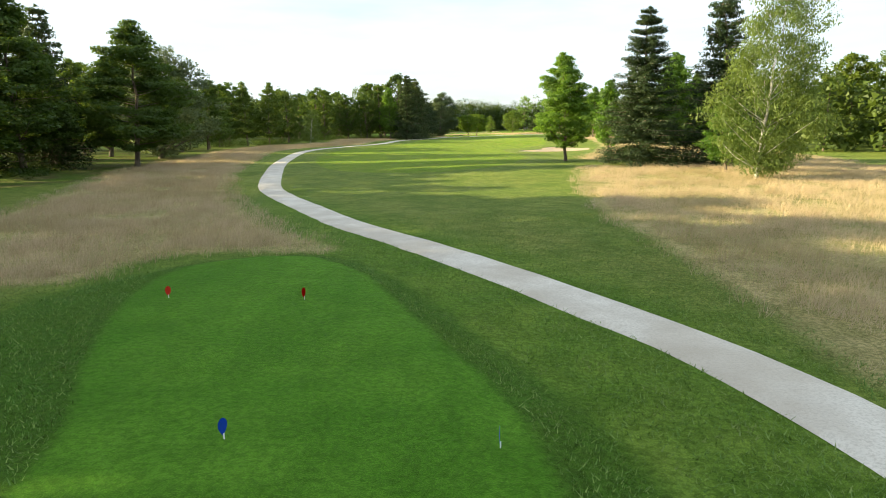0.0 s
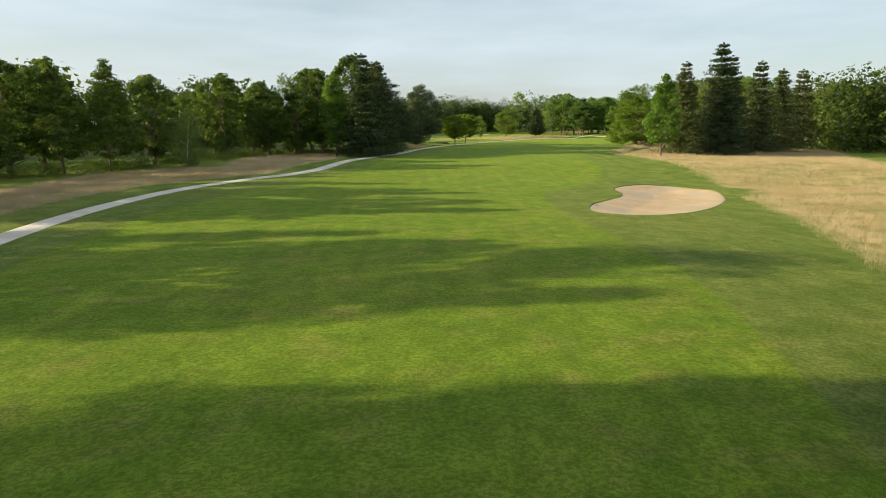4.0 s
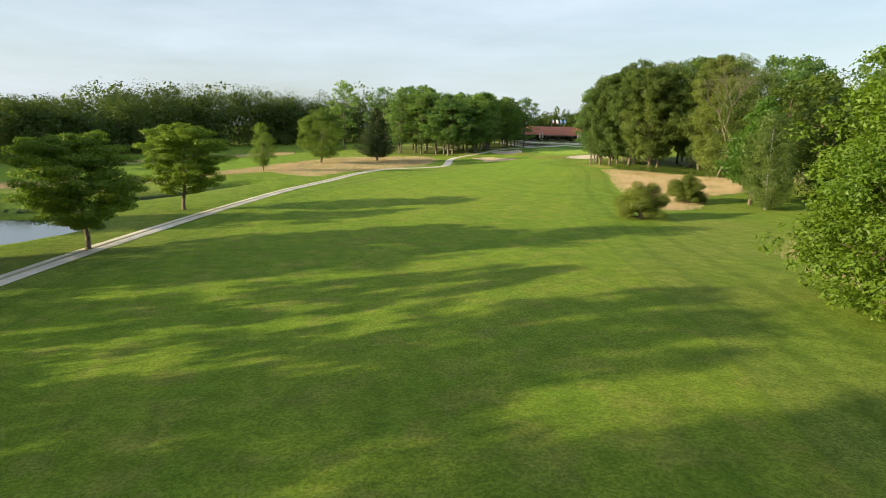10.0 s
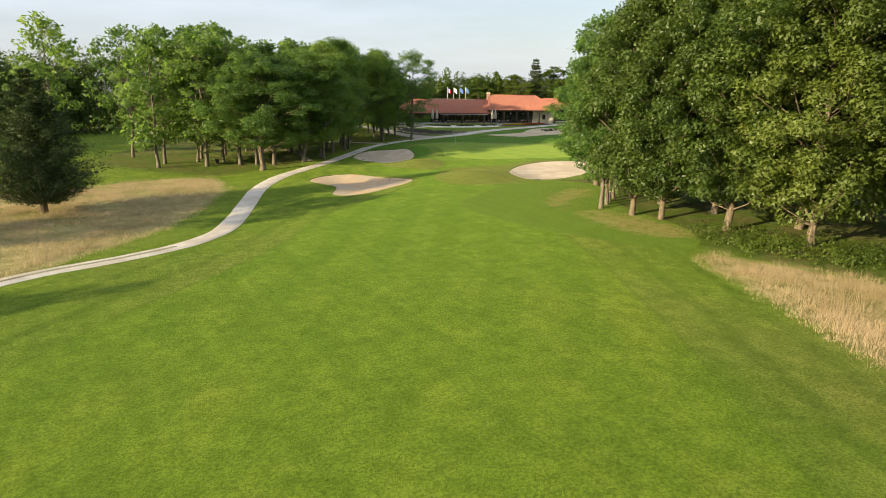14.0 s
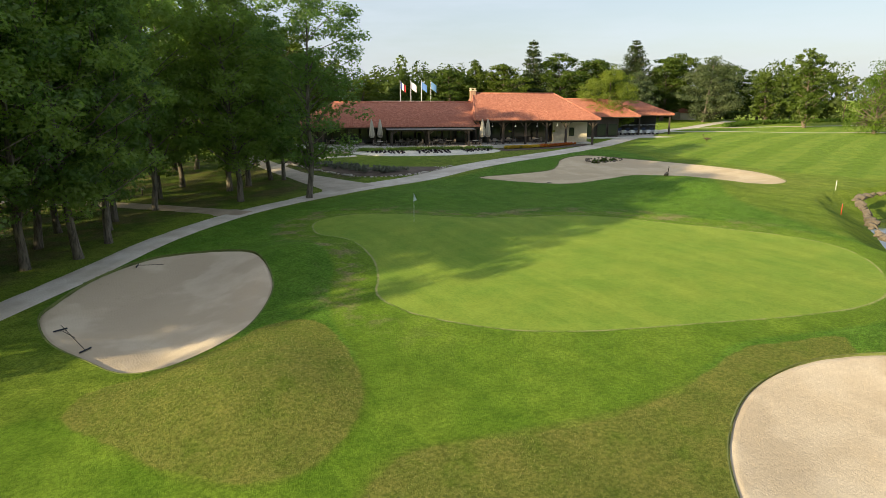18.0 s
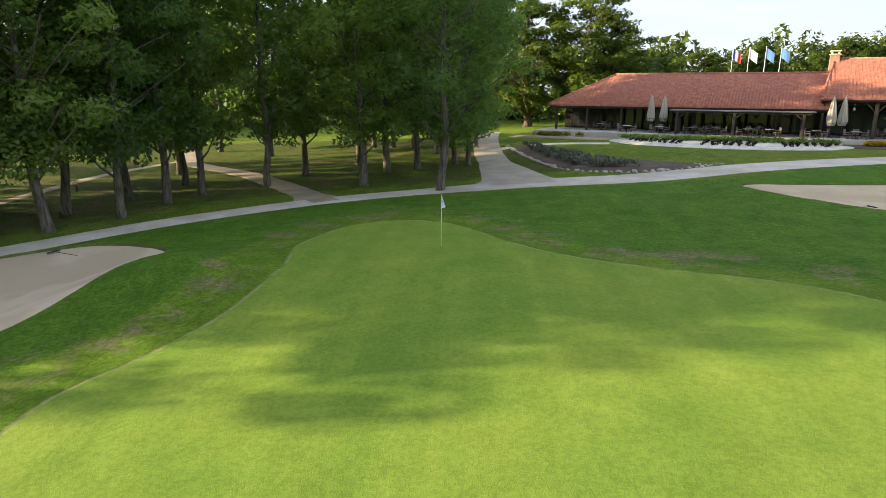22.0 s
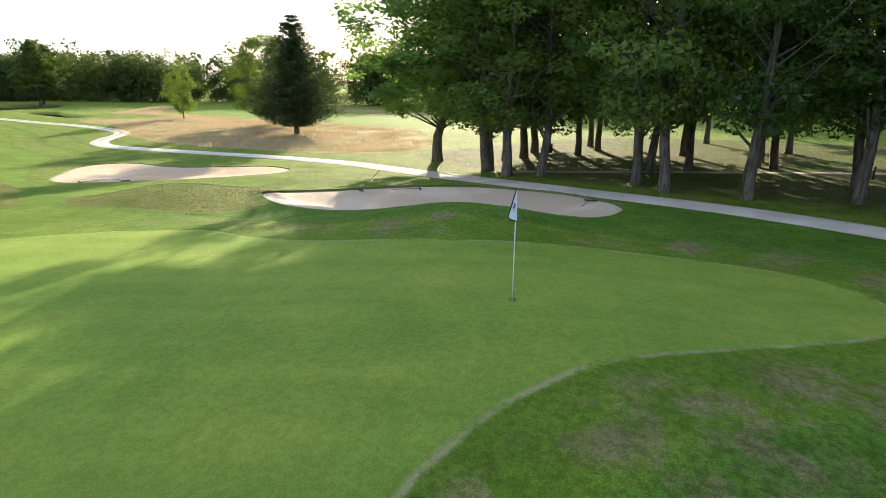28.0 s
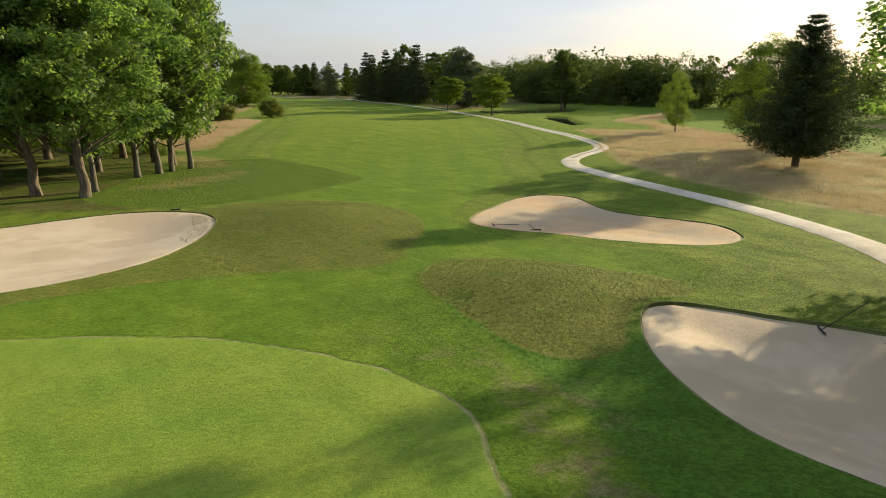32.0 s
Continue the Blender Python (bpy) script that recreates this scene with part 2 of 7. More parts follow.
PATH_LINE = [(14, -16), (10.6, -3), (8.6, 6.5), (7.9, 10.6), (6.9, 14.2), (5.1, 17.9), (2.2, 23.4), (-1.3, 29.3), (-5.2, 35.4), (-8.8, 42.6),
             (-12.7, 50.5), (-15.8, 58.2), (-19.1, 71.8), (-22.7, 88), (-25.5, 104), (-27.5, 120), (-28.2, 136), (-26.8, 150), (-22.5, 160),
             (-17.5, 166.5), (-14.5, 173), (-13.1, 182), (-11.5, 193), (-8, 204), (-3.9, 220), (-0.6, 238), (2.6, 254), (6, 270), (11.5, 288),
             (17.5, 305), (24, 322), (33, 342), (42.5, 359.5), (48.5, 371), (54.6, 381.3), (59.8, 388), (64.5, 391.3), (70.5, 393.4), (76, 396.2), (80, 400.5), (82.9, 407), (86.4, 416.5), (89.5, 424.5),
             (94.6, 433), (100.3, 438.5), (107, 444), (114, 451), (120, 458), (127, 463.5), (134, 466.5), (141, 468.5), (149, 469.4), (157, 472),
             (165, 473.9), (171.5, 475.3), (181, 477.9), (191.4, 481.4), (204, 487.3), (218.7, 494), (240, 504), (262, 513), (300, 528)]
PATH_C = curve(PATH_LINE, 1.2)
BUNKERS = {
    "fairway": [(24.4, 150.2), (27.3, 152.5), (31, 153.7), (33.3, 152), (34.5, 148), (34.3, 143.5), (32, 138), (27, 131.5), (22, 128.2), (18, 128.3),
                (16.3, 130.6), (17.3, 134.7), (19.2, 137.6), (22.3, 141.7), (23.6, 145)],
    "approach": [(97.6, 427), (99.6, 429.6), (102.5, 430.2), (105.2, 429), (107.2, 426), (108.5, 423.2), (110.2, 421), (111, 419), (110.2, 417.4),
                 (107.9, 415.7), (105.1, 414.3), (102.3, 412.9), (99.8, 412.2), (98.1, 412.3), (97, 413.4), (96.9, 415), (98, 417), (99, 419), (99.2, 421), (98.2, 424)],
    "path_side": [(111.8, 444.6), (112.5, 446.4), (114.8, 450), (118.2, 452.5), (121.4, 452), (123.4, 450), (123.5, 446), (123, 442.4), (122, 440),
                  (120, 437.1), (117.7, 435.2), (116, 434.7), (114.5, 435.5), (113.4, 437.8), (112.1, 441)],
    "front": [(126.8, 416), (129.8, 418.6), (133.8, 420.2), (138, 420), (141.6, 418), (143.2, 415.2), (142.8, 412.4), (140.6, 409.8), (136.6, 407.7),
              (131, 406), (127.9, 405.6), (125.8, 406.2), (124.2, 407.7), (123.8, 409.6), (124.2, 411.8), (125.2, 414)],
    "clubhouse": [(154.3, 465.3), (157.8, 464.6), (163.5, 464), (167.5, 466.5), (172, 470.5), (176.5, 472), (178.5, 470.5), (179.5, 466.5), (181.5, 461),
                  (183.4, 455), (183.2, 449.5), (180, 444.6), (176.2, 443.2), (173.4, 445.2), (172.6, 449.4), (171.2, 452.8), (168.4, 455.4), (164, 455.2),
                  (159, 455.8), (156.4, 459), (154.6, 463)],
}
BUNKERS = {k: loop(v, 0.5) for k, v in BUNKERS.items()}
GREEN = loop([(133.7, 456), (135.4, 454.9), (136.8, 452.4), (138.4, 449.2), (140.8, 447.3), (144.4, 446), (148, 444.4), (150.6, 441.6), (152.2, 438.4), (154.4, 434.6),
              (156.3, 431), (156.3, 427.8), (154, 424.9), (149.7, 422.3), (145.9, 421.7), (141.7, 422.8), (137.3, 424.8), (132.9, 427), (129.9, 429.3),
              (128, 432), (127, 434.4), (126.9, 437), (128.2, 439.4), (129.4, 442.5), (129.8, 446.5), (129.2, 450.6), (130.2, 454.4), (131.8, 456)])
TEE = loop([(-9.2, 18.3), (-9.2, 22.4), (-7.2, 24.4), (-4.8, 24.4), (-2.6, 21.8), (-1.2, 18.2), (0.4, 13.9), (1.3, 11.6), (1.8, 9), (2, 2), (1.6, -6), (-3, -9),
             (-6, -5), (-5.6, 2), (-6, 9), (-7.6, 13)])
TEE_BANK = loop([(-12.8, 17.4), (-11.4, 22), (-9, 25), (-5, 26), (-2, 22.8), (0.2, 18), (2, 13.5), (3.4, 9), (3.8, 2), (3.2, -8), (-3, -13), (-9, -8), (-10, 2), (-11, 10)])
FAIRWAY = loop([(-5.7, 72), (-10.7, 74.4), (-14.5, 80.2), (-18, 92), (-20.5, 104), (-22, 118), (-20, 140), (-14, 158), (-8, 172), (-6, 190), (0, 212), (6, 240), (13, 268), (23, 296), (34, 326), (48, 350),
                (66, 374), (82, 390), (90, 400.5), (94.5, 405), (97.5, 406.6), (100.8, 409.1), (103.9, 410.9), (108.2, 413.8), (111.4, 417), (112, 420.5), (111.2, 423.8), (109.5, 425.6), (108.5, 428.5), (109, 431.8), (110.6, 433.6), (112.3, 432.6), (113.5, 429.6), (114.8, 427), (116.8, 425.2), (118.6, 425), (120.7, 426.4), (122, 428.3), (122.9, 431.5), (123.4, 434.5), (124.6, 438.2), (126.6, 442), (127.3, 446.5), (126.8, 451), (128, 456), (130.6, 458.4), (134, 458.6), (137, 456), (138.6, 453.4), (140, 450.7), (141.6, 449), (145, 447.4), (150, 445.2), (153.8, 441), (156, 436.6), (158.5, 431.6), (158.3, 426.8), (155.2, 422.8), (150, 420.2), (145.6, 420), (141.2, 421.2), (136.9, 422.7), (133.8, 422.2), (130.1, 421.9), (126.6, 422.6), (122.9, 423.9), (121, 424.4), (119.2, 423.4), (116.6, 420.8), (114.2, 418.4), (112.7, 414.8), (112.8, 411), (114.6, 408), (117.4, 406.4), (120.6, 405.7), (117.7, 404.6), (114.1, 403.1), (110.2, 401), (107.4, 399), (106, 390), (107, 380), (99, 362), (88, 343), (78, 326), (69, 306), (57, 280), (48, 258), (39, 236), (33, 212), (30.5, 184), (28, 168), (23, 156), (15, 145), (13.5, 130), (14.5, 108), (12, 92), (8.5, 81), (4.5, 74.5), (0, 71.8)], 2.0)
FAIR_OTHER = loop([(9, 372), (12.7, 370.5), (20, 381), (27, 392), (37, 412), (42, 424), (40.2, 437), (30, 431), (20.7, 424.5), (12, 408), (-4, 392), (-40, 372), (-40, 350), (-8, 352)], 2.0)
TALL = {
    "tee": [(-13.6, 21), (-11.9, 26.2), (-8, 27), (-4.4, 26.8), (-5.4, 28.8), (-7.7, 32), (-10.9, 37), (-15.6, 47.1), (-19.8, 58), (-25, 76), (-29, 95),
            (-33, 118), (-35, 140), (-32, 156), (-24, 168), (-30, 178), (-46, 172), (-46, 140), (-42, 110), (-40, 84), (-34, 62), (-29, 45), (-26, 34), (-22, 24)],
    "right_start": [(15.9, 69.7), (12, 50), (10.5, 38), (10.3, 29.8), (10, 24), (9.8, 18.8), (10.5, 10), (22, 6), (45, 20), (62, 60), (58, 84), (34, 86), (22, 78)],
    "right_far": [(21.5, 93), (25, 105), (31, 122), (37, 143), (46, 150), (60, 140), (64, 112), (58, 88), (36, 88)],
    "left_mid": [(-24, 166.5), (-21, 168), (-18.4, 179), (-15.5, 196), (-14, 207), (-20, 214), (-30, 204), (-32, 185)],
    "right_mid": [(39, 150), (41, 160), (41.5, 172), (41.6, 186), (41.9, 203), (44.4, 215), (48.2, 225), (56, 240), (63, 260), (72, 275), (90, 282), (110, 270), (105, 235), (85, 195), (70, 160), (52, 145)],
    "wheat": [(112, 368), (105, 354), (97.7, 342), (91, 330), (85.5, 319), (80, 307), (84, 303), (95, 314), (112, 322), (126, 336), (122, 346), (117, 356)],
    "bend": [(40, 367), (48.2, 379), (57.2, 386), (65.7, 394), (75, 404), (82, 418), (86, 432), (82, 438), (70, 436), (55, 430), (44, 416), (36, 402), (31, 388), (33, 376)],
    "pond_side": [(11, 354), (15.1, 356.3), (20.5, 370), (28.1, 377), (34, 384), (39, 397.5), (39.4, 408), (25.2, 386), (13.7, 366), (6, 358)],
    "far_strip": [(-14, 396), (1.9, 410.9), (10.1, 425.2), (23.5, 434.8), (39.5, 443.4), (39.8, 454.5), (13, 434.4), (-0.2, 421), (-18, 404)],
    "pond_back": [(-24, 344), (-8, 348), (4, 352), (12, 359), (8, 363), (-4, 358), (-24, 353)],
    "willow": [(-8, 248), (-2, 262), (4, 280), (0, 290), (-12, 284), (-16, 262)],
}
TALL = {k: loop(v, 1.5) for k, v in TALL.items()}
WOODS = {"club": loop([(84, 440), (93, 441), (101, 444), (110, 452), (116, 460), (124, 467), (136, 471), (146, 476), (140, 492), (130, 505), (105, 508), (80, 490), (70, 462)], 2.0),
         "right": loop([(114, 372), (119, 392), (126, 404), (136, 402), (160, 400), (175, 370), (165, 330), (130, 326), (126, 345), (118, 356)], 2.0),
         "left": loop([(-14, 200), (-10, 225), (-8, 250), (-20, 270), (-60, 280), (-90, 240), (-80, 200), (-40, 205)], 2.0),
         "tee": loop([(-34, 66), (-40, 92), (-42, 130), (-50, 150), (-75, 150), (-80, 60), (-50, 40)], 2.0)}
PONDS = {"pond": (loop([(-6, 296), (0, 294), (6, 298), (10, 305), (7, 314), (-2, 316), (-14, 318), (-26, 312), (-24, 302)]), 3.72),
         "stream": (loop([(8, 330), (12, 331), (16.5, 336), (20.5, 343), (25.6, 350.5), (29.5, 357), (28.4, 359), (24.4, 355.5), (18, 347.5), (12, 341), (7, 336)]), 3.71),
         "pond_far": (loop([(159.6, 424), (162, 427.4), (168, 431), (174.5, 434.3), (184, 432), (192, 424), (188, 410), (173, 407), (162, 414)]), 6.3)}
PUTTING = loop([(188, 440), (187, 460), (197, 480), (230, 491), (290, 500), (300, 420), (240, 398), (202, 408)], 2.0)
ROUGHS = {"mound": loop([(114.6, 418.6), (117, 421), (119.4, 423.2), (121.2, 424.1), (123, 423.6), (126.2, 422.3), (130, 421.6), (133.5, 421.9), (136.5, 422.3), (139, 421.3), (141, 420.6), (138, 418.5), (130, 417), (126, 413), (124.6, 408), (122, 406.6), (120.6, 406.4), (117.8, 406.9), (114.9, 408.5), (113.1, 411.2), (112.9, 414.6)]),
          "mound_low": loop([(112.3, 432.6), (113.2, 434.6), (115.4, 434.3), (118, 434.9), (120.6, 436.6), (122.4, 436.4), (123.1, 434.5), (122.7, 431.5), (121.8, 428.3), (120.6, 426.6), (118.6, 425.2), (116.9, 425.4), (115, 427.2), (113.7, 429.7)]),
          }
THICK = loop([(125.5, 405), (120.9, 405.7), (117.7, 404.6), (114.1, 403.1), (110.2, 401), (107.6, 399.4), (106.4, 398), (106, 390), (108, 378), (112, 370), (118, 374), (121, 386), (126, 394), (129, 400)], 1.0)
EARTH_2 = loop([(118, 394.6), (120.5, 396.8), (123.4, 397.4), (125.4, 396.8), (123.6, 394.2), (120.5, 392.4), (117, 391), (114.5, 389.6), (115.5, 392.4)])
LUSH = loop([(-16, -20), (-14, 10), (-12, 24), (-6, 28), (-9, 37), (-13, 47), (-12, 50), (-4, 38), (4, 26), (8, 18), (9.4, 12), (12, -6), (14, -20)], 2.0)
SURROUND = loop([(112, 446), (116, 455), (124, 461), (134, 464.5), (146, 466.5), (156, 468), (166, 474), (178, 478), (186, 476), (182, 462), (172, 449), (164, 440), (160, 430), (157, 420), (146, 416.5),
                 (136, 421), (127, 424), (124, 428), (118, 437), (113, 440)], 1.5)
EARTH = loop([(114, 374), (113, 381), (115, 386), (117.5, 384), (118, 378), (117, 373)])
MOUNDS = [(135.7, 448.0, 0.57, 7.0), (119.3, 414.5, 0.95, 6.0), (118.3, 430.8, 0.85, 4.6), (166, 447, 1.1, 6.0), (160, 438, 0.3, 5), (108, 432, 0.35, 4),
          (126.0, 446, 0.75, 4.2), (123.8, 445, 0.22, 6.0), (143, 459, 0.4, 5), (26, 156, 0.5, 5), (37, 146, 0.4, 4)]


DITCH = [(40.6, 203), (42.4, 207.2), (44.4, 212), (48.4, 218.6), (54.4, 228), (60, 237), (66, 249)]


def ground(x, y):
    """Ground with its mounds, the tee's bank, the bunkers' hollows and the ponds' basins."""
    x, y = np.asarray(x, float), np.asarray(y, float)
    z = height(x, y)
    for a, b, h, r in MOUNDS:
        z = z + h * np.exp(-((x - a) ** 2 + (y - b) ** 2) / (2 * (r * 0.6) ** 2))
    near_d = (x > 34) & (x < 74) & (y > 198) & (y < 256)
    if near_d.any():
        qx, qy = x[near_d], y[near_d]
        best = np.full(qx.shape, 99.0)
        for (ax, ay), (bx, by) in zip(DITCH, DITCH[1:]):
            t = np.clip(((qx - ax) * (bx - ax) + (qy - ay) * (by - ay)) / ((bx - ax) ** 2 + (by - ay) ** 2), 0, 1)
            best = np.minimum(best, np.hypot(qx - ax - t * (bx - ax), qy - ay - t * (by - ay)))
        z[near_d] -= 0.8 * np.exp(-(best / 1.5) ** 2)
    return z + 0.35 * np.clip(inside(x, y, TEE_BANK, 3.0) / 1.5, 0, 1)


def hollow(s, depth):
    return -depth * np.clip(s / 3.5, 0, 1) ** 1.25 * (s > 0)


def z_at(x, y):
    return float(ground(np.array([x]), np.array([y]))[0])


# ---- helpers for things ----
def part(name, bm, mat, parent, label=""):
    """Links a bmesh as one mesh object under a thing or a part."""
    me = bpy.data.meshes.new(name)
    bm.to_mesh(me)
    bm.free()
    return part_mesh(name, me, mat, parent, label)


def part_mesh(name, me, mat, parent, label=""):
    if mat is not None:
        me.materials.append(mat)
    ob = new(name, me)
    ob.parent = parent
    if label:
        ob["label"] = label
    return ob


def mesh_of(name, verts, faces, smooth=False):
    """A mesh from arrays: verts (n, 3); faces (m, k)."""
    verts, faces = np.asarray(verts, np.float32), np.asarray(faces, np.int32)
    me = bpy.data.meshes.new(name)
    me.vertices.add(len(verts))
    me.vertices.foreach_set("co", verts.ravel())
    m, k = faces.shape
    me.loops.add(m * k)
    me.loops.foreach_set("vertex_index", faces.ravel())
    me.polygons.add(m)
    me.polygons.foreach_set("loop_start", np.arange(0, m * k, k, dtype=np.int32))
    me.polygons.foreach_set("loop_total", np.full(m, k, dtype=np.int32))
    if smooth:
        me.polygons.foreach_set("use_smooth", np.ones(m, bool))
    me.update(calc_edges=True)
    return me


def box(bm, x0, y0, z0, x1, y1, z1, bevel=0.0):
    r = bmesh.ops.create_cube(bm, size=1)
    for v in r["verts"]:
        v.co = Vector(((x0 + x1) / 2 + v.co.x * (x1 - x0), (y0 + y1) / 2 + v.co.y * (y1 - y0), (z0 + z1) / 2 + v.co.z * (z1 - z0)))
    if bevel:
        bmesh.ops.bevel(bm, geom=list({e for v in r["verts"] for e in v.link_edges}), offset=bevel, segments=1, affect="EDGES")
    return bm


def tube(bm, pts, radii, sides=7, cap=True):
    """A tapered tube along points."""
    rings = []
    up = Vector((0, 0, 1))
    for i, p in enumerate(pts):
        d = (Vector(pts[min(i + 1, len(pts) - 1)]) - Vector(pts[max(i - 1, 0)])).normalized()
        side = d.cross(up if abs(d.z) < 0.9 else Vector((1, 0, 0))).normalized()
        over = side.cross(d)
        rings.append([bm.verts.new(Vector(p) + radii[i] * (math.cos(a) * side + math.sin(a) * over)) for a in (2 * math.pi * k / sides for k in range(sides))])
    for a, b in zip(rings, rings[1:]):
        for k in range(sides):
            bm.faces.new((a[k], a[(k + 1) % sides], b[(k + 1) % sides], b[k])).smooth = True
    if cap:
        bm.faces.new(rings[0][::-1])
        bm.faces.new(rings[-1])


# ---- trees ----
def leaves(rng, centres, radii, per, size, droop=0.0, flat=0.0, slim=1.0, squash=0.66, hearts=None):
    """Leaf sprays scattered in clumps round the centres: corner points, faces, and rounded normals that follow each clump."""
    k = len(centres)
    cen = np.asarray(centres, float).reshape(-1, 3)
    c = np.repeat(cen, per, 0)
    r = np.repeat(np.asarray(radii, float), per)[:, None]
    d = rng.normal(size=(k * per, 3))
    d /= np.linalg.norm(d, axis=1, keepdims=True)
    pos = c + d * r * (0.30 + 0.80 * rng.random((k * per, 1)) ** 0.5) * np.array([1, 1, squash])
    nrm = d * 0.7 + rng.normal(size=d.shape) * 0.5 + np.array([0, 0, 0.45 + flat])
    nrm /= np.linalg.norm(nrm, axis=1, keepdims=True)
    t = np.cross(nrm, rng.normal(size=d.shape))
    t[:, 2] -= droop
    t /= np.linalg.norm(t, axis=1, keepdims=True) + 1e-9
    b = np.cross(nrm, t)
    s = size * (0.55 + 0.9 * rng.random((k * per, 1)))
    w = s * 0.5 * slim
    skew = (rng.random((k * per, 1)) - 0.5) * 0.5
    v = np.stack([pos + t * s * 0.6, pos - t * s * (0.32 + skew) + b * w - nrm * s * 0.08, pos - t * s * (0.32 - skew) - b * w - nrm * s * 0.08], 1).reshape(-1, 3)
    f = np.arange(k * per * 3).reshape(-1, 3)
    heart = cen.mean(0) if hearts is None else np.repeat(np.asarray(hearts, float).reshape(-1, 3), per, 0)
    out = pos - heart
    out /= np.linalg.norm(out, axis=1, keepdims=True) + 1e-9
    soft = nrm * 1.1 + d * 0.4 + out * 0.35
    soft /= np.linalg.norm(soft, axis=1, keepdims=True) + 1e-9
    return v, f, np.repeat(soft, 3, 0)


def leafy(name, v, f, nrm):
    """A mesh of leaves that is shaded with the given normals."""
    me = mesh_of(name, v, f, True)
    a = me.attributes.new("custom_normal", "FLOAT_VECTOR", "POINT")
    a.data.foreach_set("vector", np.ascontiguousarray(nrm, np.float32).ravel())
    return me


TREE_INFO = {
    "oak": ("broadleaf_tree", "broad-crowned green deciduous tree with a brown trunk", "tree"),
    "tall": ("broadleaf_tree", "tall green woodland tree with a bare grey lower trunk", "tree"),
    "maple": ("maple_tree", "bright green maple tree with a pointed crown", "tree"),
    "chest": ("chestnut_tree", "large round-crowned leafy green tree standing in dry grass", "tree"),
    "round": ("broadleaf_tree", "small rounded light green tree in dry tall grass", "tree"),
    "flat": ("broadleaf_tree", "small spreading dark green tree beside the gravel path", "tree"),
    "birch": ("birch_tree", "light green birch tree with pale bark and drooping twigs", "tree"),
    "willow": ("willow_tree", "grey-green willow tree beside the pond", "tree"),
    "spruce": ("spruce_tree", "dark green spruce tree with layered branches", "tree"),
    "yew": ("cedar_tree", "dark conifer with spiky upswept branches", "tree"),
    "edge": ("broadleaf_tree", "leafy green tree with low branches at the wood's edge", "tree"),
    "lime": ("broadleaf_tree", "leafy light green tree with a short bare trunk", "tree"),
    "pine": ("pine_tree", "dark pine tree with low spreading branches beside the path", "tree"),
    "alder": ("alder_tree", "dark green alder tree at the edge of the woods", "tree"),
}


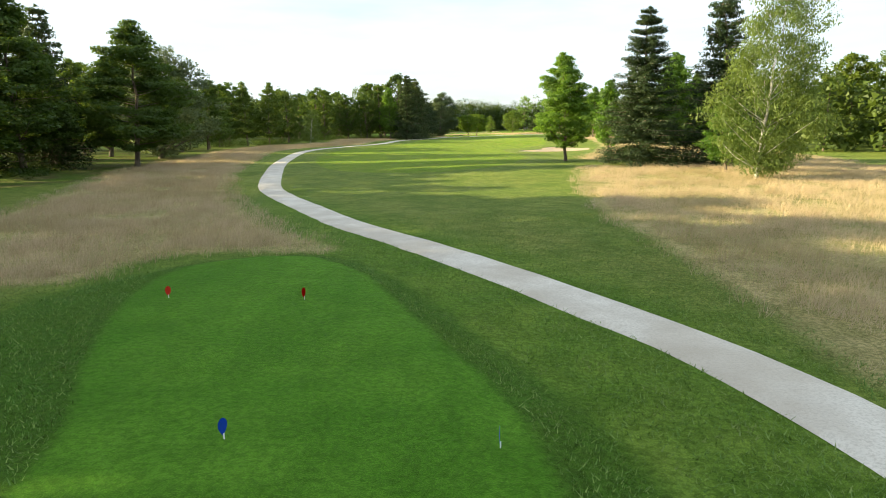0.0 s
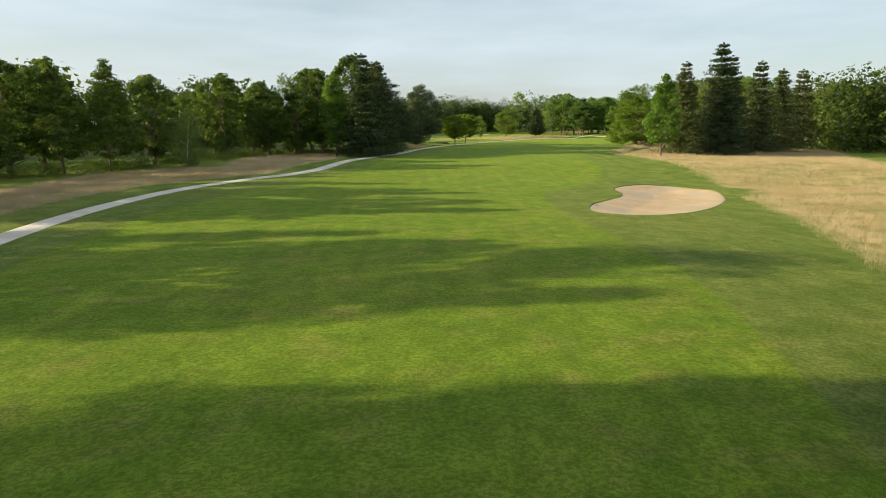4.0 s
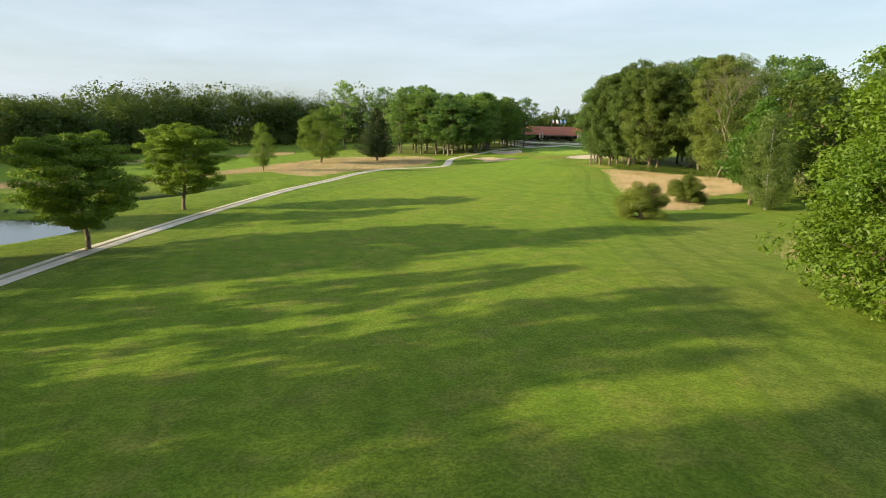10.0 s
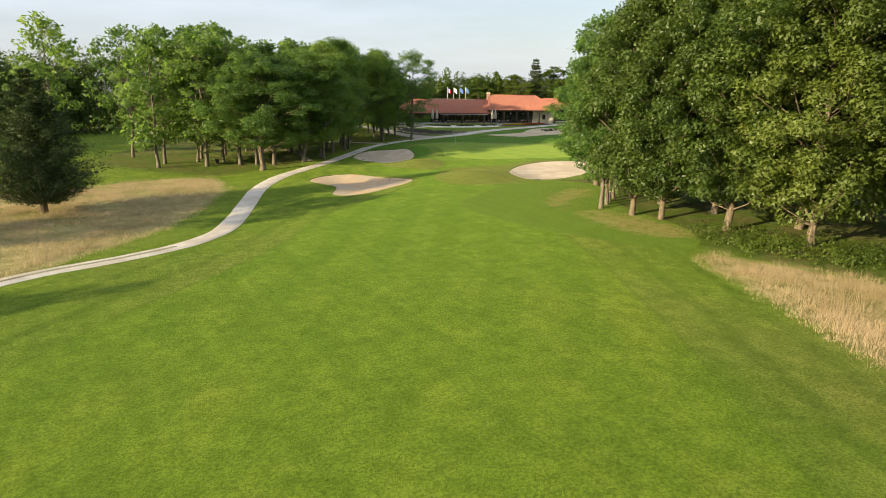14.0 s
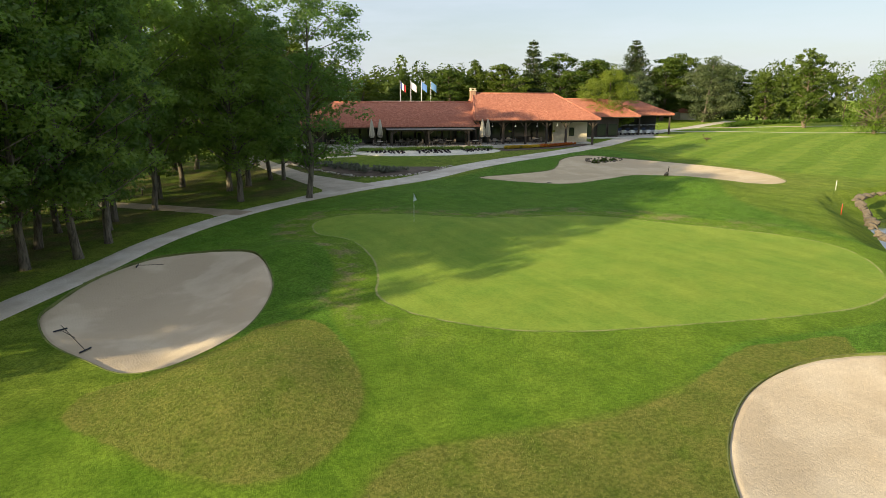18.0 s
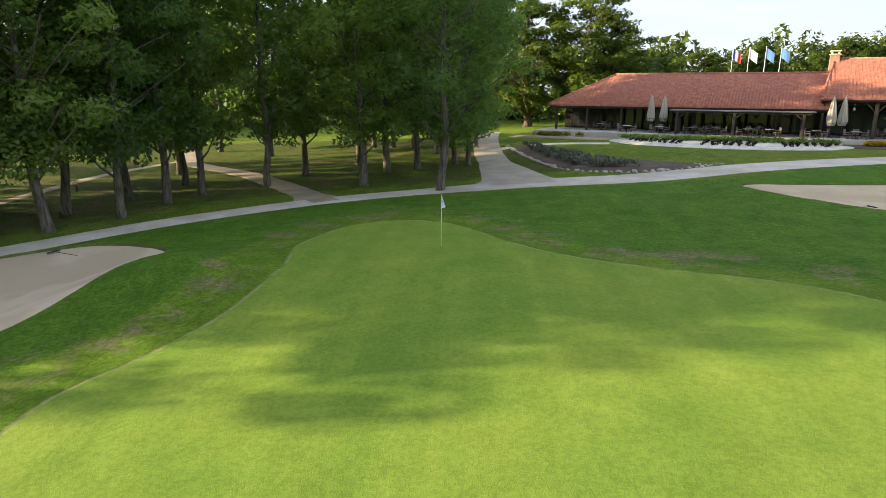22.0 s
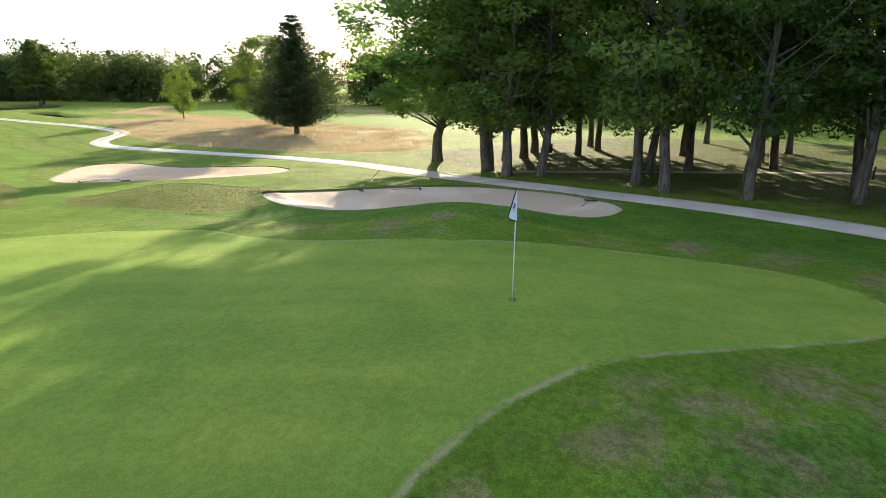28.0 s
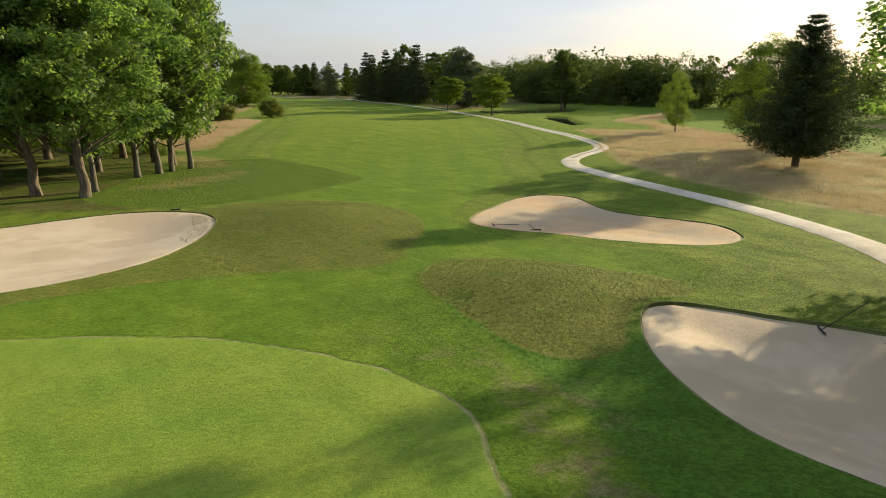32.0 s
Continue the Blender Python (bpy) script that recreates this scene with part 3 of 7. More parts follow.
def tree(kind, seed, per, size):
    """One tree, ten metres tall, with a trunk and a crown."""
    rng = np.random.default_rng(seed)
    name, label, cat = TREE_INFO[kind]
    top = tagged(new(name), label, cat)
    bm = bmesh.new()
    bk, leaf = "brown", kind
    cs, rs, hs = [], [], []
    if kind in ("spruce", "yew"):
        pts = [Vector((rng.normal() * 0.03 * i, rng.normal() * 0.03 * i, -0.1 if i == 0 else 10 * i / 8 * 0.985)) for i in range(9)]
        tube(bm, pts, [0.20 * (1 - i / 8.4) for i in range(9)], 8)
        layers = 34
        up_swept = kind == "yew"
        for i in range(layers):
            h = 0.05 + 0.92 * (i + 0.9 * rng.random()) / layers
            reach = (3.5 if up_swept else 2.9) * (1 - h) ** (0.9 if up_swept else 0.82) * (0.9 + 0.2 * rng.random()) + 0.16
            count = int(4 + 5 * (1 - h))
            for j in range(count):
                a = 2 * math.pi * (j + rng.random() * 0.7) / count + i * 1.3
                rr = reach * (0.6 + 0.5 * rng.random())
                rise = 0.45 if up_swept else -0.22 + 0.3 * h
                st = Vector((0, 0, 10 * h))
                end = Vector((math.cos(a) * rr, math.sin(a) * rr, 10 * h + rise * rr + 0.1))
                mid_b = (st + end) / 2 + Vector((0, 0, -0.07 * rr))
                tube(bm, [st, mid_b, end], [0.04 * (1.2 - h), 0.025, 0.008], 4, False)
                side = Vector((-math.sin(a), math.cos(a), 0))
                for q in (0.28, 0.5, 0.7, 0.87, 1.0):
                    if rr * q > 0.2:
                        spread = 0.2 * rr * (1.05 - q)
                        for sgn in ((-1, 1) if spread > 0.16 else (0,)):
                            cs.append(st.lerp(end, q) + side * sgn * spread + Vector((0, 0, -0.05 * rr * math.sin(q * 3.1))))
                            rs.append(0.2 + 0.11 * rr * (1.2 - abs(q - 0.6)))
                            hs.append(Vector((0, 0, 10 * h - 0.5)))
        cs.append(Vector((0, 0, 9.85)))
        rs.append(0.12)
        hs.append(Vector((0, 0, 9.4)))
        pr = max(2, per // len(cs))
        v, f, nr = leaves(rng, cs, rs, pr, size * (1.0 if kind == "spruce" else 0.85), -0.3 if up_swept else 0.25, 0.25, 0.42, 0.5, hs)
    else:
        # crown foot, widest radius, trunk radius, leaf droop, leaf width
        foot, wide_r, thick, droop, slim = {"oak": (0.8, 3.4, 0.20, 0.1, 0.8), "tall": (1.35, 2.7, 0.115, 0.1, 0.8), "maple": (1.1, 3.1, 0.15, 0.1, 0.85),
            "chest": (0.25, 5.0, 0.28, 0.2, 0.75), "round": (1.2, 4.2, 0.17, 0.15, 0.7), "flat": (2.0, 4.4, 0.2, 0.1, 0.7), "lime": (1.9, 3.5, 0.16, 0.15, 0.8), "birch": (0.45, 3.2, 0.12, 1.0, 0.55),
            "willow": (0.6, 3.7, 0.2, 0.4, 0.55), "alder": (1.2, 3.0, 0.13, 0.15, 0.7), "edge": (0.95, 3.3, 0.13, 0.12, 0.8), "pine": (0.9, 4.0, 0.2, 0.1, 0.5)}[kind]
        bk = {"tall": "grey", "birch": "birch", "willow": "grey"}.get(kind, "brown")
        leaf = {"tall": "wood", "flat": "chest", "alder": "oak", "lime": "wood", "pine": "spruce"}.get(kind, kind)
        lean = rng.normal(size=2) * 0.05
        zs = [-0.15, 0.12, 0.5] + [9.2 * i / 8 for i in range(1, 9)]
        line = [Vector((lean[0] * z * 0.87 + rng.normal() * 0.05 * min(1, max(0, z)), lean[1] * z * 0.87 + rng.normal() * 0.05 * min(1, max(0, z)), z)) for z in zs]
        tube(bm, line, [thick * ((1.5, 1.16, 1.0)[i] if i < 3 else 1 - 0.95 * z / 9.6) for i, z in enumerate(zs)], 9)

        def axis(z):
            return Vector((lean[0] * z * 0.87, lean[1] * z * 0.87, z))

        squash = 0.66
        if kind in ("maple", "alder", "flat", "pine"):
            # boughs that carry flat pads of leaves, with gaps between the tiers
            squash = 0.46
            boughs = {"maple": 74, "alder": 66, "flat": 54, "pine": 60}[kind]
            for i in range(boughs):
                rel = (i + rng.random()) / boughs
                a = i * 2.399 + rng.normal() * 0.35
                if kind == "flat":
                    r = wide_r * math.sqrt(max(0.06, 1 - (1.75 * rel - 0.8) ** 2))
                elif kind == "pine":
                    r = wide_r * (1 - rel) ** 0.55 * min(1, 0.7 + rel)
                else:
                    r = wide_r * min(1, 0.55 + rel * 3.2) * (1 - rel) ** 0.68 + 0.1
                r *= 0.62 + 0.55 * rng.random()
                z0 = foot * 0.85 + (9.6 - foot) * rel * 0.94
                rise = {"maple": 0.42, "alder": 0.22, "flat": 0.28, "pine": 0.12}[kind] * (0.6 + 0.8 * rng.random())
                st = axis(z0)
                end = st + Vector((math.cos(a) * r, math.sin(a) * r, rise * r + 0.25))
                w = thick * 0.34 * (1 - z0 / 11)
                tube(bm, [st, st.lerp(end, 0.5) + Vector((0, 0, -0.06 * r)), end], [w, w * 0.6, 0.012], 5, False)
                side = Vector((-math.sin(a), math.cos(a), 0))
                for q in (0.45, 0.72, 0.95):
                    if r * q < 0.3 and q < 0.9:
                        continue
                    for sgn in ((-1, 1) if r * q > 1.2 else (rng.choice((-1, 1)),)):
                        cs.append(st.lerp(end, q) + side * sgn * r * (0.10 + 0.13 * rng.random()) + Vector((0, 0, 0.12 * rng.normal())))
                        rs.append((0.30 + 0.10 * wide_r * (0.5 + 0.5 * rng.random())) * (0.75 + 0.35 * r / wide_r))
                        hs.append(axis(z0 - 0.6))
            for z in (8.5, 8.95, 9.35):
                cs.append(axis(z))
                rs.append(0.34)
                hs.append(axis(z - 0.8))
        else:
            count = {"chest": 840, "oak": 230, "edge": 430, "lime": 420, "tall": 190, "round": 210, "birch": 300}.get(kind, 190)
            lobe = Vector((seed * 1.7, 3.1, 0.4))
            if kind in ("oak", "tall", "edge", "chest", "lime"):
                big_lobes = []
                n_l = 34 if kind in ("chest", "edge", "lime") else 22
                for i in range(n_l):
                    rel = (i + 0.3 + 0.5 * rng.random()) / n_l
                    a = i * 2.4 + rng.random() * 0.9
                    r = wide_r * (math.sqrt(max(0.05, 1 - (max(0, rel - 0.12) / 0.9) ** 2.2)) if kind == "chest" else math.sqrt(max(0.06, 1 - (2 * rel ** 0.85 - 1) ** 2)))
                    q = (0.74 if kind == "chest" else 0.66) * r * (0.4 + 0.7 * rng.random())
                    big_lobes.append((axis(foot + 0.45 + (9.0 - foot) * rel) + Vector((math.cos(a) * q, math.sin(a) * q, 0)), wide_r * (0.22 + 0.19 * rng.random()) * (0.75 + 0.35 * r / wide_r)))
                if kind == "chest":
                    while len(cs) < 330:
                        d = Vector(rng.normal(size=3)).normalized()
                        d.z = abs(d.z)
                        c0 = axis(1.3) + Vector((d.x * wide_r * 0.93, d.y * wide_r * 0.93, d.z * 7.9)) * (0.72 + 0.28 * rng.random())
                        cs.append(c0)
                        rs.append(0.42 + 0.2 * rng.random())
                        hs.append(axis(max(1, c0.z - 1.5)))
                    for i in range(15):
                        a = i * 0.419 + rng.random() * 0.25
                        q = wide_r * (0.62 + 0.16 * rng.random())
                        big_lobes.append((axis(0.85 + 0.75 * rng.random()) + Vector((math.cos(a) * q, math.sin(a) * q, 0)), wide_r * (0.19 + 0.06 * rng.random())))
                while len(cs) < count:
                    c0, rad = big_lobes[rng.integers(0, len(big_lobes))]
                    d = Vector(rng.normal(size=3)).normalized()
                    if d.z < -0.3 and rng.random() < 0.7:
                        continue
                    cs.append(c0 + Vector((d.x, d.y, d.z * 0.75)) * rad * (0.65 + 0.42 * rng.random() ** 0.5))
                    rs.append(0.22 + 0.045 * wide_r + 0.14 * rng.random())
                    hs.append(c0 - Vector((0, 0, rad * 0.3)))
                for c0, rad in big_lobes:
                    z0 = max(1.5 if kind == "chest" else foot * 0.8, c0.z - 0.45 * math.hypot(c0.x, c0.y) - 0.6)
                    w = thick * 0.42 * (1 - z0 / 11)
                    tube(bm, [axis(z0), axis(z0).lerp(c0, 0.5) + Vector(rng.normal(size=3)) * 0.14, c0], [w, w * 0.6, 0.02], 5, False)
            while len(cs) < count:
                rel, a = rng.random(), rng.random() * 2 * math.pi
                r = wide_r * math.sqrt(max(0.02, 1 - (2 * rel ** 0.85 - 1) ** 2))
                if rng.random() > (r / wide_r) * 0.85 + 0.15:
                    continue
                bump = noise.noise(lobe + Vector((math.cos(a) * 1.1, math.sin(a) * 1.1, rel * 3.4)))
                r *= 0.86 + 0.62 * bump * (1.3 if kind == "willow" else 1)
                q = 0.28 + 0.72 * rng.random() ** 0.45
                z = foot + (10 - foot) * rel * (0.97 + 0.1 * bump)
                cs.append(axis(z) + Vector((math.cos(a) * r * q, math.sin(a) * r * q, 0)))
                rs.append(0.30 + 0.075 * wide_r + 0.2 * rng.random())
                hs.append(axis(z - 1.0))
            for c in cs[::7]:
                z0 = max(1.8 if kind == "chest" else foot * 0.8, c.z - 0.45 * math.hypot(c.x, c.y) - 0.6)
                w = thick * 0.3 * (1 - z0 / 11)
                tube(bm, [axis(z0), axis(z0).lerp(c, 0.5) + Vector(rng.normal(size=3)) * 0.14, c], [w, w * 0.6, 0.012], 5, False)
        pr = max(3, per // len(cs))
        v, f, nr = leaves(rng, [tuple(c) for c in cs], rs, pr, size, droop, 0.15, slim, squash, [tuple(c) for c in hs])
    part("trunk", bm, BARK[bk], top)
    part_mesh("crown", leafy("crown", v, f, nr), LEAF[leaf], top)
    return top


PLANTED = {}


def plant(kind, x, y, h, variant=0, lod=0, wide=1.0):
    """Stands a tree of that height on the ground."""
    key = (kind, variant, lod)
    turn = random.random() * 360
    s = h / 10
    m = pose(x, y, z_at(x, y) - 0.05, 0, 0, turn)
    if key not in PLANTED:
        per, size = ((9000, 0.15), (4000, 0.215), (17500, 0.108))[lod] if kind == "tall" else ((16000, 0.185), (7000, 0.27), (60000, 0.115) if kind in ("edge", "lime") else (84000, 0.14) if kind == "chest" else (44000, 0.135))[lod]
        per, size = (int(per * 1.6), size * (1.0 if kind == "spruce" else 1.15)) if kind in ("spruce", "yew") else (int(per * 2.0), size * 0.72) if kind == "pine" else (int(per * 1.5), size * 1.15) if kind in ("willow", "flat") else (per, size)
        PLANTED[key] = tree(kind, 11 + variant * 7 + sum(map(ord, kind)), per, size)
        ob = PLANTED[key]
        ob.matrix_basis = m
    else:
        ob = copy_thing(PLANTED[key], m)
    ob.scale = (s * wide, s * wide, s)
    return ob

# ---- ground ----
def spaced(lo, hi, parts_):
    """Grid lines: fine steps within the given stretches, growing outside."""
    out, v = [], lo
    while v < hi:
        out.append(v)
        step = None
        for a, b, s in parts_:
            if a <= v < b:
                step = s if step is None else min(step, s)
        if step is None:
            gap = min(min(abs(v - a), abs(v - b)) for a, b, s in parts_)
            step = min(120.0, 1.6 + gap * 0.16)
        v += step
    out.append(hi)
    return np.array(out)


GX = spaced(-2600, 2600, [(-50, 60, 1.15), (14, 37, 0.7), (60, 90, 1.0), (90, 186, 0.7), (186, 250, 1.8)])
GY = spaced(-2200, 3200, [(-14, 60, 1.0), (60, 400, 2.0), (125, 157, 0.8), (400, 475, 0.7), (475, 540, 1.6)])
X, Y = np.meshgrid(GX, GY)
def snap(x, y, outline, reach):
    """Moves the grid points next to an outline onto it, so that the edge is clean."""
    o = np.array(outline)
    near_o = abs(inside(x, y, outline, 2.0)) < reach
    px, py = x[near_o], y[near_o]
    best, bx_, by_ = np.full(px.shape, 1e9), px.copy(), py.copy()
    for (ax, ay), (bx, by) in zip(o, np.roll(o, -1, 0)):
        dx, dy = bx - ax, by - ay
        t = np.clip(((px - ax) * dx + (py - ay) * dy) / (dx * dx + dy * dy + 1e-12), 0, 1)
        qx, qy = ax + t * dx, ay + t * dy
        d2 = (px - qx) ** 2 + (py - qy) ** 2
        hit = d2 < best
        best, bx_, by_ = np.where(hit, d2, best), np.where(hit, qx, bx_), np.where(hit, qy, by_)
    x[near_o], y[near_o] = bx_, by_


for key, o in BUNKERS.items():
    snap(X, Y, o, 0.4 if key == "fairway" else 0.36)
Z = ground(X, Y)
S_BUNK = np.full(X.shape, -6.0)
for o in BUNKERS.values():
    S_BUNK = np.maximum(S_BUNK, inside(X, Y, o))
for o, level in PONDS.values():
    s = inside(X, Y, o)
    Z = np.where(s > -3, np.minimum(Z, level + 0.25 - s * 0.45), Z)
S_PATH = np.full(X.shape, 9.0)
PC = np.array(PATH_C)
near = (X > -60) & (X < 310) & (Y > -30) & (Y < 540)
for (ax, ay), (bx, by) in zip(PC, PC[1:]):
    sel = near & (abs(X - ax) < 9) & (abs(Y - ay) < 9)
    if sel.any():
        qx, qy = X[sel], Y[sel]
        dx, dy = bx - ax, by - ay
        t = np.clip(((qx - ax) * dx + (qy - ay) * dy) / (dx * dx + dy * dy), 0, 1)
        S_PATH[sel] = np.minimum(S_PATH[sel], np.hypot(qx - ax - t * dx, qy - ay - t * dy))
Z = Z - 0.07 * np.clip(2.2 - S_PATH, 0, 1)
ny, nx = X.shape
# corner points left inside a bunker by faces that straddle its edge go onto the edge too
quads = np.stack([S_BUNK[:-1, :-1], S_BUNK[:-1, 1:], S_BUNK[1:, 1:], S_BUNK[1:, :-1]], -1)
straddle = ((quads < -0.04).any(-1) & (quads > 0.03).any(-1))
touched = np.zeros(X.shape, bool)
for sy in (slice(None, -1), slice(1, None)):
    for sx_ in (slice(None, -1), slice(1, None)):
        touched[sy, sx_] |= straddle
touched &= S_BUNK > 0.03
for o in BUNKERS.values():
    s = inside(X, Y, o)
    m_ = touched & (s > 0)
    if m_.any():
        px, py = X[m_].copy(), Y[m_].copy()
        snap(px, py, o, 1.9)
        X[m_], Y[m_] = px, py
Z[touched] = ground(X[touched], Y[touched])
S_BUNK[touched] = 0.0
VV = np.stack([X.ravel(), Y.ravel(), Z.ravel()], 1)
I = np.arange(nx * ny).reshape(ny, nx)
FF = np.stack([I[:-1, :-1].ravel(), I[:-1, 1:].ravel(), I[1:, 1:].ravel(), I[1:, :-1].ravel()], 1)
FF = FF[~(S_BUNK.ravel()[FF] > -0.04).all(1)]
me_ground = mesh_of("ground", VV, FF, True)


def attribute(me, name, values):
    a = me.attributes.new(name, "FLOAT", "POINT")
    a.data.foreach_set("value", np.ascontiguousarray(values, np.float32).ravel())


S_TALL = np.full(X.shape, -6.0)
for o in TALL.values():
    S_TALL = np.maximum(S_TALL, inside(X, Y, o))
S_WOOD = np.full(X.shape, -6.0)
for o in WOODS.values():
    S_WOOD = np.maximum(S_WOOD, inside(X, Y, o))
for key, val in (("a_fair", np.maximum(inside(X, Y, FAIRWAY, 16.0), inside(X, Y, FAIR_OTHER, 16.0))), ("a_green", inside(X, Y, GREEN)), ("a_tee", inside(X, Y, TEE)), ("a_bank", inside(X, Y, TEE_BANK)),
                 ("a_putt", inside(X, Y, PUTTING)), ("a_lush", inside(X, Y, LUSH)), ("a_surround", inside(X, Y, SURROUND)), ("a_earth", np.maximum(inside(X, Y, EARTH), inside(X, Y, EARTH_2))), ("a_thick", inside(X, Y, THICK)), ("a_rough", np.max([inside(X, Y, o) for o in ROUGHS.values()], axis=0)), ("a_tall", S_TALL), ("a_wood", S_WOOD), ("a_path", S_PATH), ("a_bunk", S_BUNK)):
    attribute(me_ground, key, val)

m_ground, n, l, b = material("turf")
p = n_pos(n)
wob = n_math(n, l, "MULTIPLY", n_math(n, l, "SUBTRACT", n_noise(n, l, 0.9, 4, p), 0.5), 1.6)
big, mid, fine = n_noise(n, l, 0.045, 4, p), n_noise(n, l, 0.30, 6, p, 0.62), n_noise(n, l, 7.0, 6, p, 0.72)
patch = n_noise(n, l, 0.9, 7, p, 0.70)
grain = n_noise(n, l, 38.0, 3, p, 0.7)
rough_c = n_mix(n, l, n_range(n, l, mid, 0.3, 0.7), (0.105, 0.152, 0.031), (0.182, 0.209, 0.058))
sx = n.new("ShaderNodeSeparateXYZ")
l.new(p, sx.inputs[0])
rough_g = n_mix(n, l, n_range(n, l, mid, 0.3, 0.7), (0.113, 0.181, 0.019), (0.166, 0.226, 0.031))
rough_c = n_mix(n, l, n_range(n, l, sx.outputs[1], 150, 270), rough_c, rough_g)
rough_c = n_mix(n, l, n_range(n, l, big, 0.46, 0.72, 0, 0.6), rough_c, (0.202, 0.204, 0.058))
fair_c = n_mix(n, l, n_range(n, l, mid, 0.3, 0.7), (0.122, 0.195, 0.018), (0.170, 0.240, 0.024))
fair_c = n_mix(n, l, n_range(n, l, big, 0.42, 0.7, 0, 0.6), fair_c, (0.206, 0.244, 0.034))
green_c = n_mix(n, l, n_range(n, l, mid, 0.3, 0.7), (0.152, 0.246, 0.036), (0.212, 0.282, 0.045))
tee_c = n_mix(n, l, n_range(n, l, mid, 0.3, 0.7), (0.054, 0.165, 0.010), (0.080, 0.204, 0.016))
bank_c = n_mix(n, l, n_range(n, l, patch, 0.3, 0.7), (0.034, 0.098, 0.009), (0.066, 0.142, 0.016))
lush_c = n_mix(n, l, n_range(n, l, mid, 0.3, 0.7), (0.074, 0.157, 0.016), (0.131, 0.209, 0.030))
near_c = n_mix(n, l, n_range(n, l, mid, 0.3, 0.7), (0.065, 0.161, 0.017), (0.100, 0.204, 0.024))
dry_c = n_mix(n, l, n_range(n, l, mid, 0.3, 0.7), (0.296, 0.239, 0.117), (0.435, 0.348, 0.191))
# woodland floor: grass and brown earth, darkened for the shade under the trees
shaded_wood_c = n_mix(n, l, n_range(n, l, mid, 0.40, 0.6), (0.062, 0.098, 0.016), (0.110, 0.088, 0.048))
thick_c = n_mix(n, l, n_range(n, l, patch, 0.3, 0.7), (0.080, 0.155, 0.016), (0.157, 0.228, 0.033))
moss_c = n_mix(n, l, n_range(n, l, patch, 0.3, 0.7), (0.092, 0.130, 0.019), (0.225, 0.220, 0.062))
earth_c = n_mix(n, l, n_range(n, l, patch, 0.35, 0.65), (0.174, 0.174, 0.044), (0.383, 0.296, 0.148))
def stripes(ax, ay, width):
    """Mown bands across the ground."""
    u_ = n_math(n, l, "ADD", n_math(n, l, "MULTIPLY", sx.outputs[0], ax), n_math(n, l, "MULTIPLY", sx.outputs[1], ay))
    u_ = n_math(n, l, "ADD", u_, n_math(n, l, "MULTIPLY", mid, 0.8))
    return n_range(n, l, n_math(n, l, "SINE", n_math(n, l, "MULTIPLY", u_, math.pi / width)), -0.35, 0.35)


def zone(name, soft, shift=0.0, wobble=0.3):
    v = n_math(n, l, "ADD", n_attr(n, name), n_math(n, l, "MULTIPLY", wob, wobble))
    return n_range(n, l, v, shift - soft, shift + soft)


c = rough_c
c = n_mix(n, l, zone("a_wood", 1.5, 0, 2.0), c, shaded_wood_c)
c = n_mix(n, l, zone("a_lush", 3.0, 0, 3.0), c, lush_c)
putt_c = n_mix(n, l, n_math(n, l, "MULTIPLY", stripes(-0.315, 0.95, 3.1), 0.6), green_c, (0.095, 0.185, 0.016))
c = n_mix(n, l, zone("a_putt", 1.2), c, putt_c)
out_d = n_math(n, l, "ADD", n_attr(n, "a_fair"), n_math(n, l, "MULTIPLY", mid, 1.2))
band = n_math(n, l, "MULTIPLY", n_range(n, l, n_math(n, l, "SINE", n_math(n, l, "MULTIPLY", out_d, 1.75)), 0.35, 0.9, 0, 0.6), n_math(n, l, "MULTIPLY", n_range(n, l, n_attr(n, "a_fair"), -13, -8), n_range(n, l, sx.outputs[1], 150, 190)))
c = n_mix(n, l, band, c, n_mix(n, l, 1.0, c, (0.60, 0.70, 0.6), "MULTIPLY"))
c = n_mix(n, l, zone("a_surround", 0.7, 0, 1.2), c, near_c)
fair_c = n_mix(n, l, n_range(n, l, sx.outputs[1], 350, 400), fair_c, n_mix(n, l, n_range(n, l, mid, 0.3, 0.7), (0.100, 0.182, 0.016), (0.146, 0.230, 0.024)))
fair_c = n_mix(n, l, n_math(n, l, "MULTIPLY", n_range(n, l, n_noise(n, l, 0.42, 5, p, 0.65), 0.48, 0.66, 0, 0.55), n_range(n, l, sx.outputs[1], 300, 370, 1, 0)), fair_c, (0.235, 0.213, 0.060))
fair_s = n_mix(n, l, n_math(n, l, "MULTIPLY", stripes(0.82, -0.57, 2.6), n_range(n, l, sx.outputs[1], 340, 395, 0.16, 0.42)), fair_c, (0.085, 0.170, 0.012))
c = n_mix(n, l, zone("a_fair", 0.22, 0, 0.25), c, fair_s)
c = n_mix(n, l, zone("a_rough", 0.1, 0, 0.35), c, moss_c)
c = n_mix(n, l, zone("a_thick", 0.12, 0, 0.2), c, thick_c)
c = n_mix(n, l, zone("a_earth", 1.2, 0, 2.2), c, earth_c)
c = n_mix(n, l, zone("a_tall", 0.6, 0, 0.9), c, dry_c)
c = n_mix(n, l, zone("a_bank", 0.4), c, bank_c)
c = n_mix(n, l, zone("a_tee", 0.2, 0, 0.15), c, tee_c)
worn = n_math(n, l, "MULTIPLY", n_math(n, l, "SUBTRACT", zone("a_green", 0.7, -3.2, 1.2), zone("a_green", 0.5, -0.6, 0.6)), n_range(n, l, n_noise(n, l, 0.55, 6, p, 0.7), 0.47, 0.62, 0, 0.8))
worn = n_math(n, l, "MULTIPLY", worn, n_range(n, l, sx.outputs[1], 428, 440))
c = n_mix(n, l, worn, c, (0.23, 0.185, 0.115))
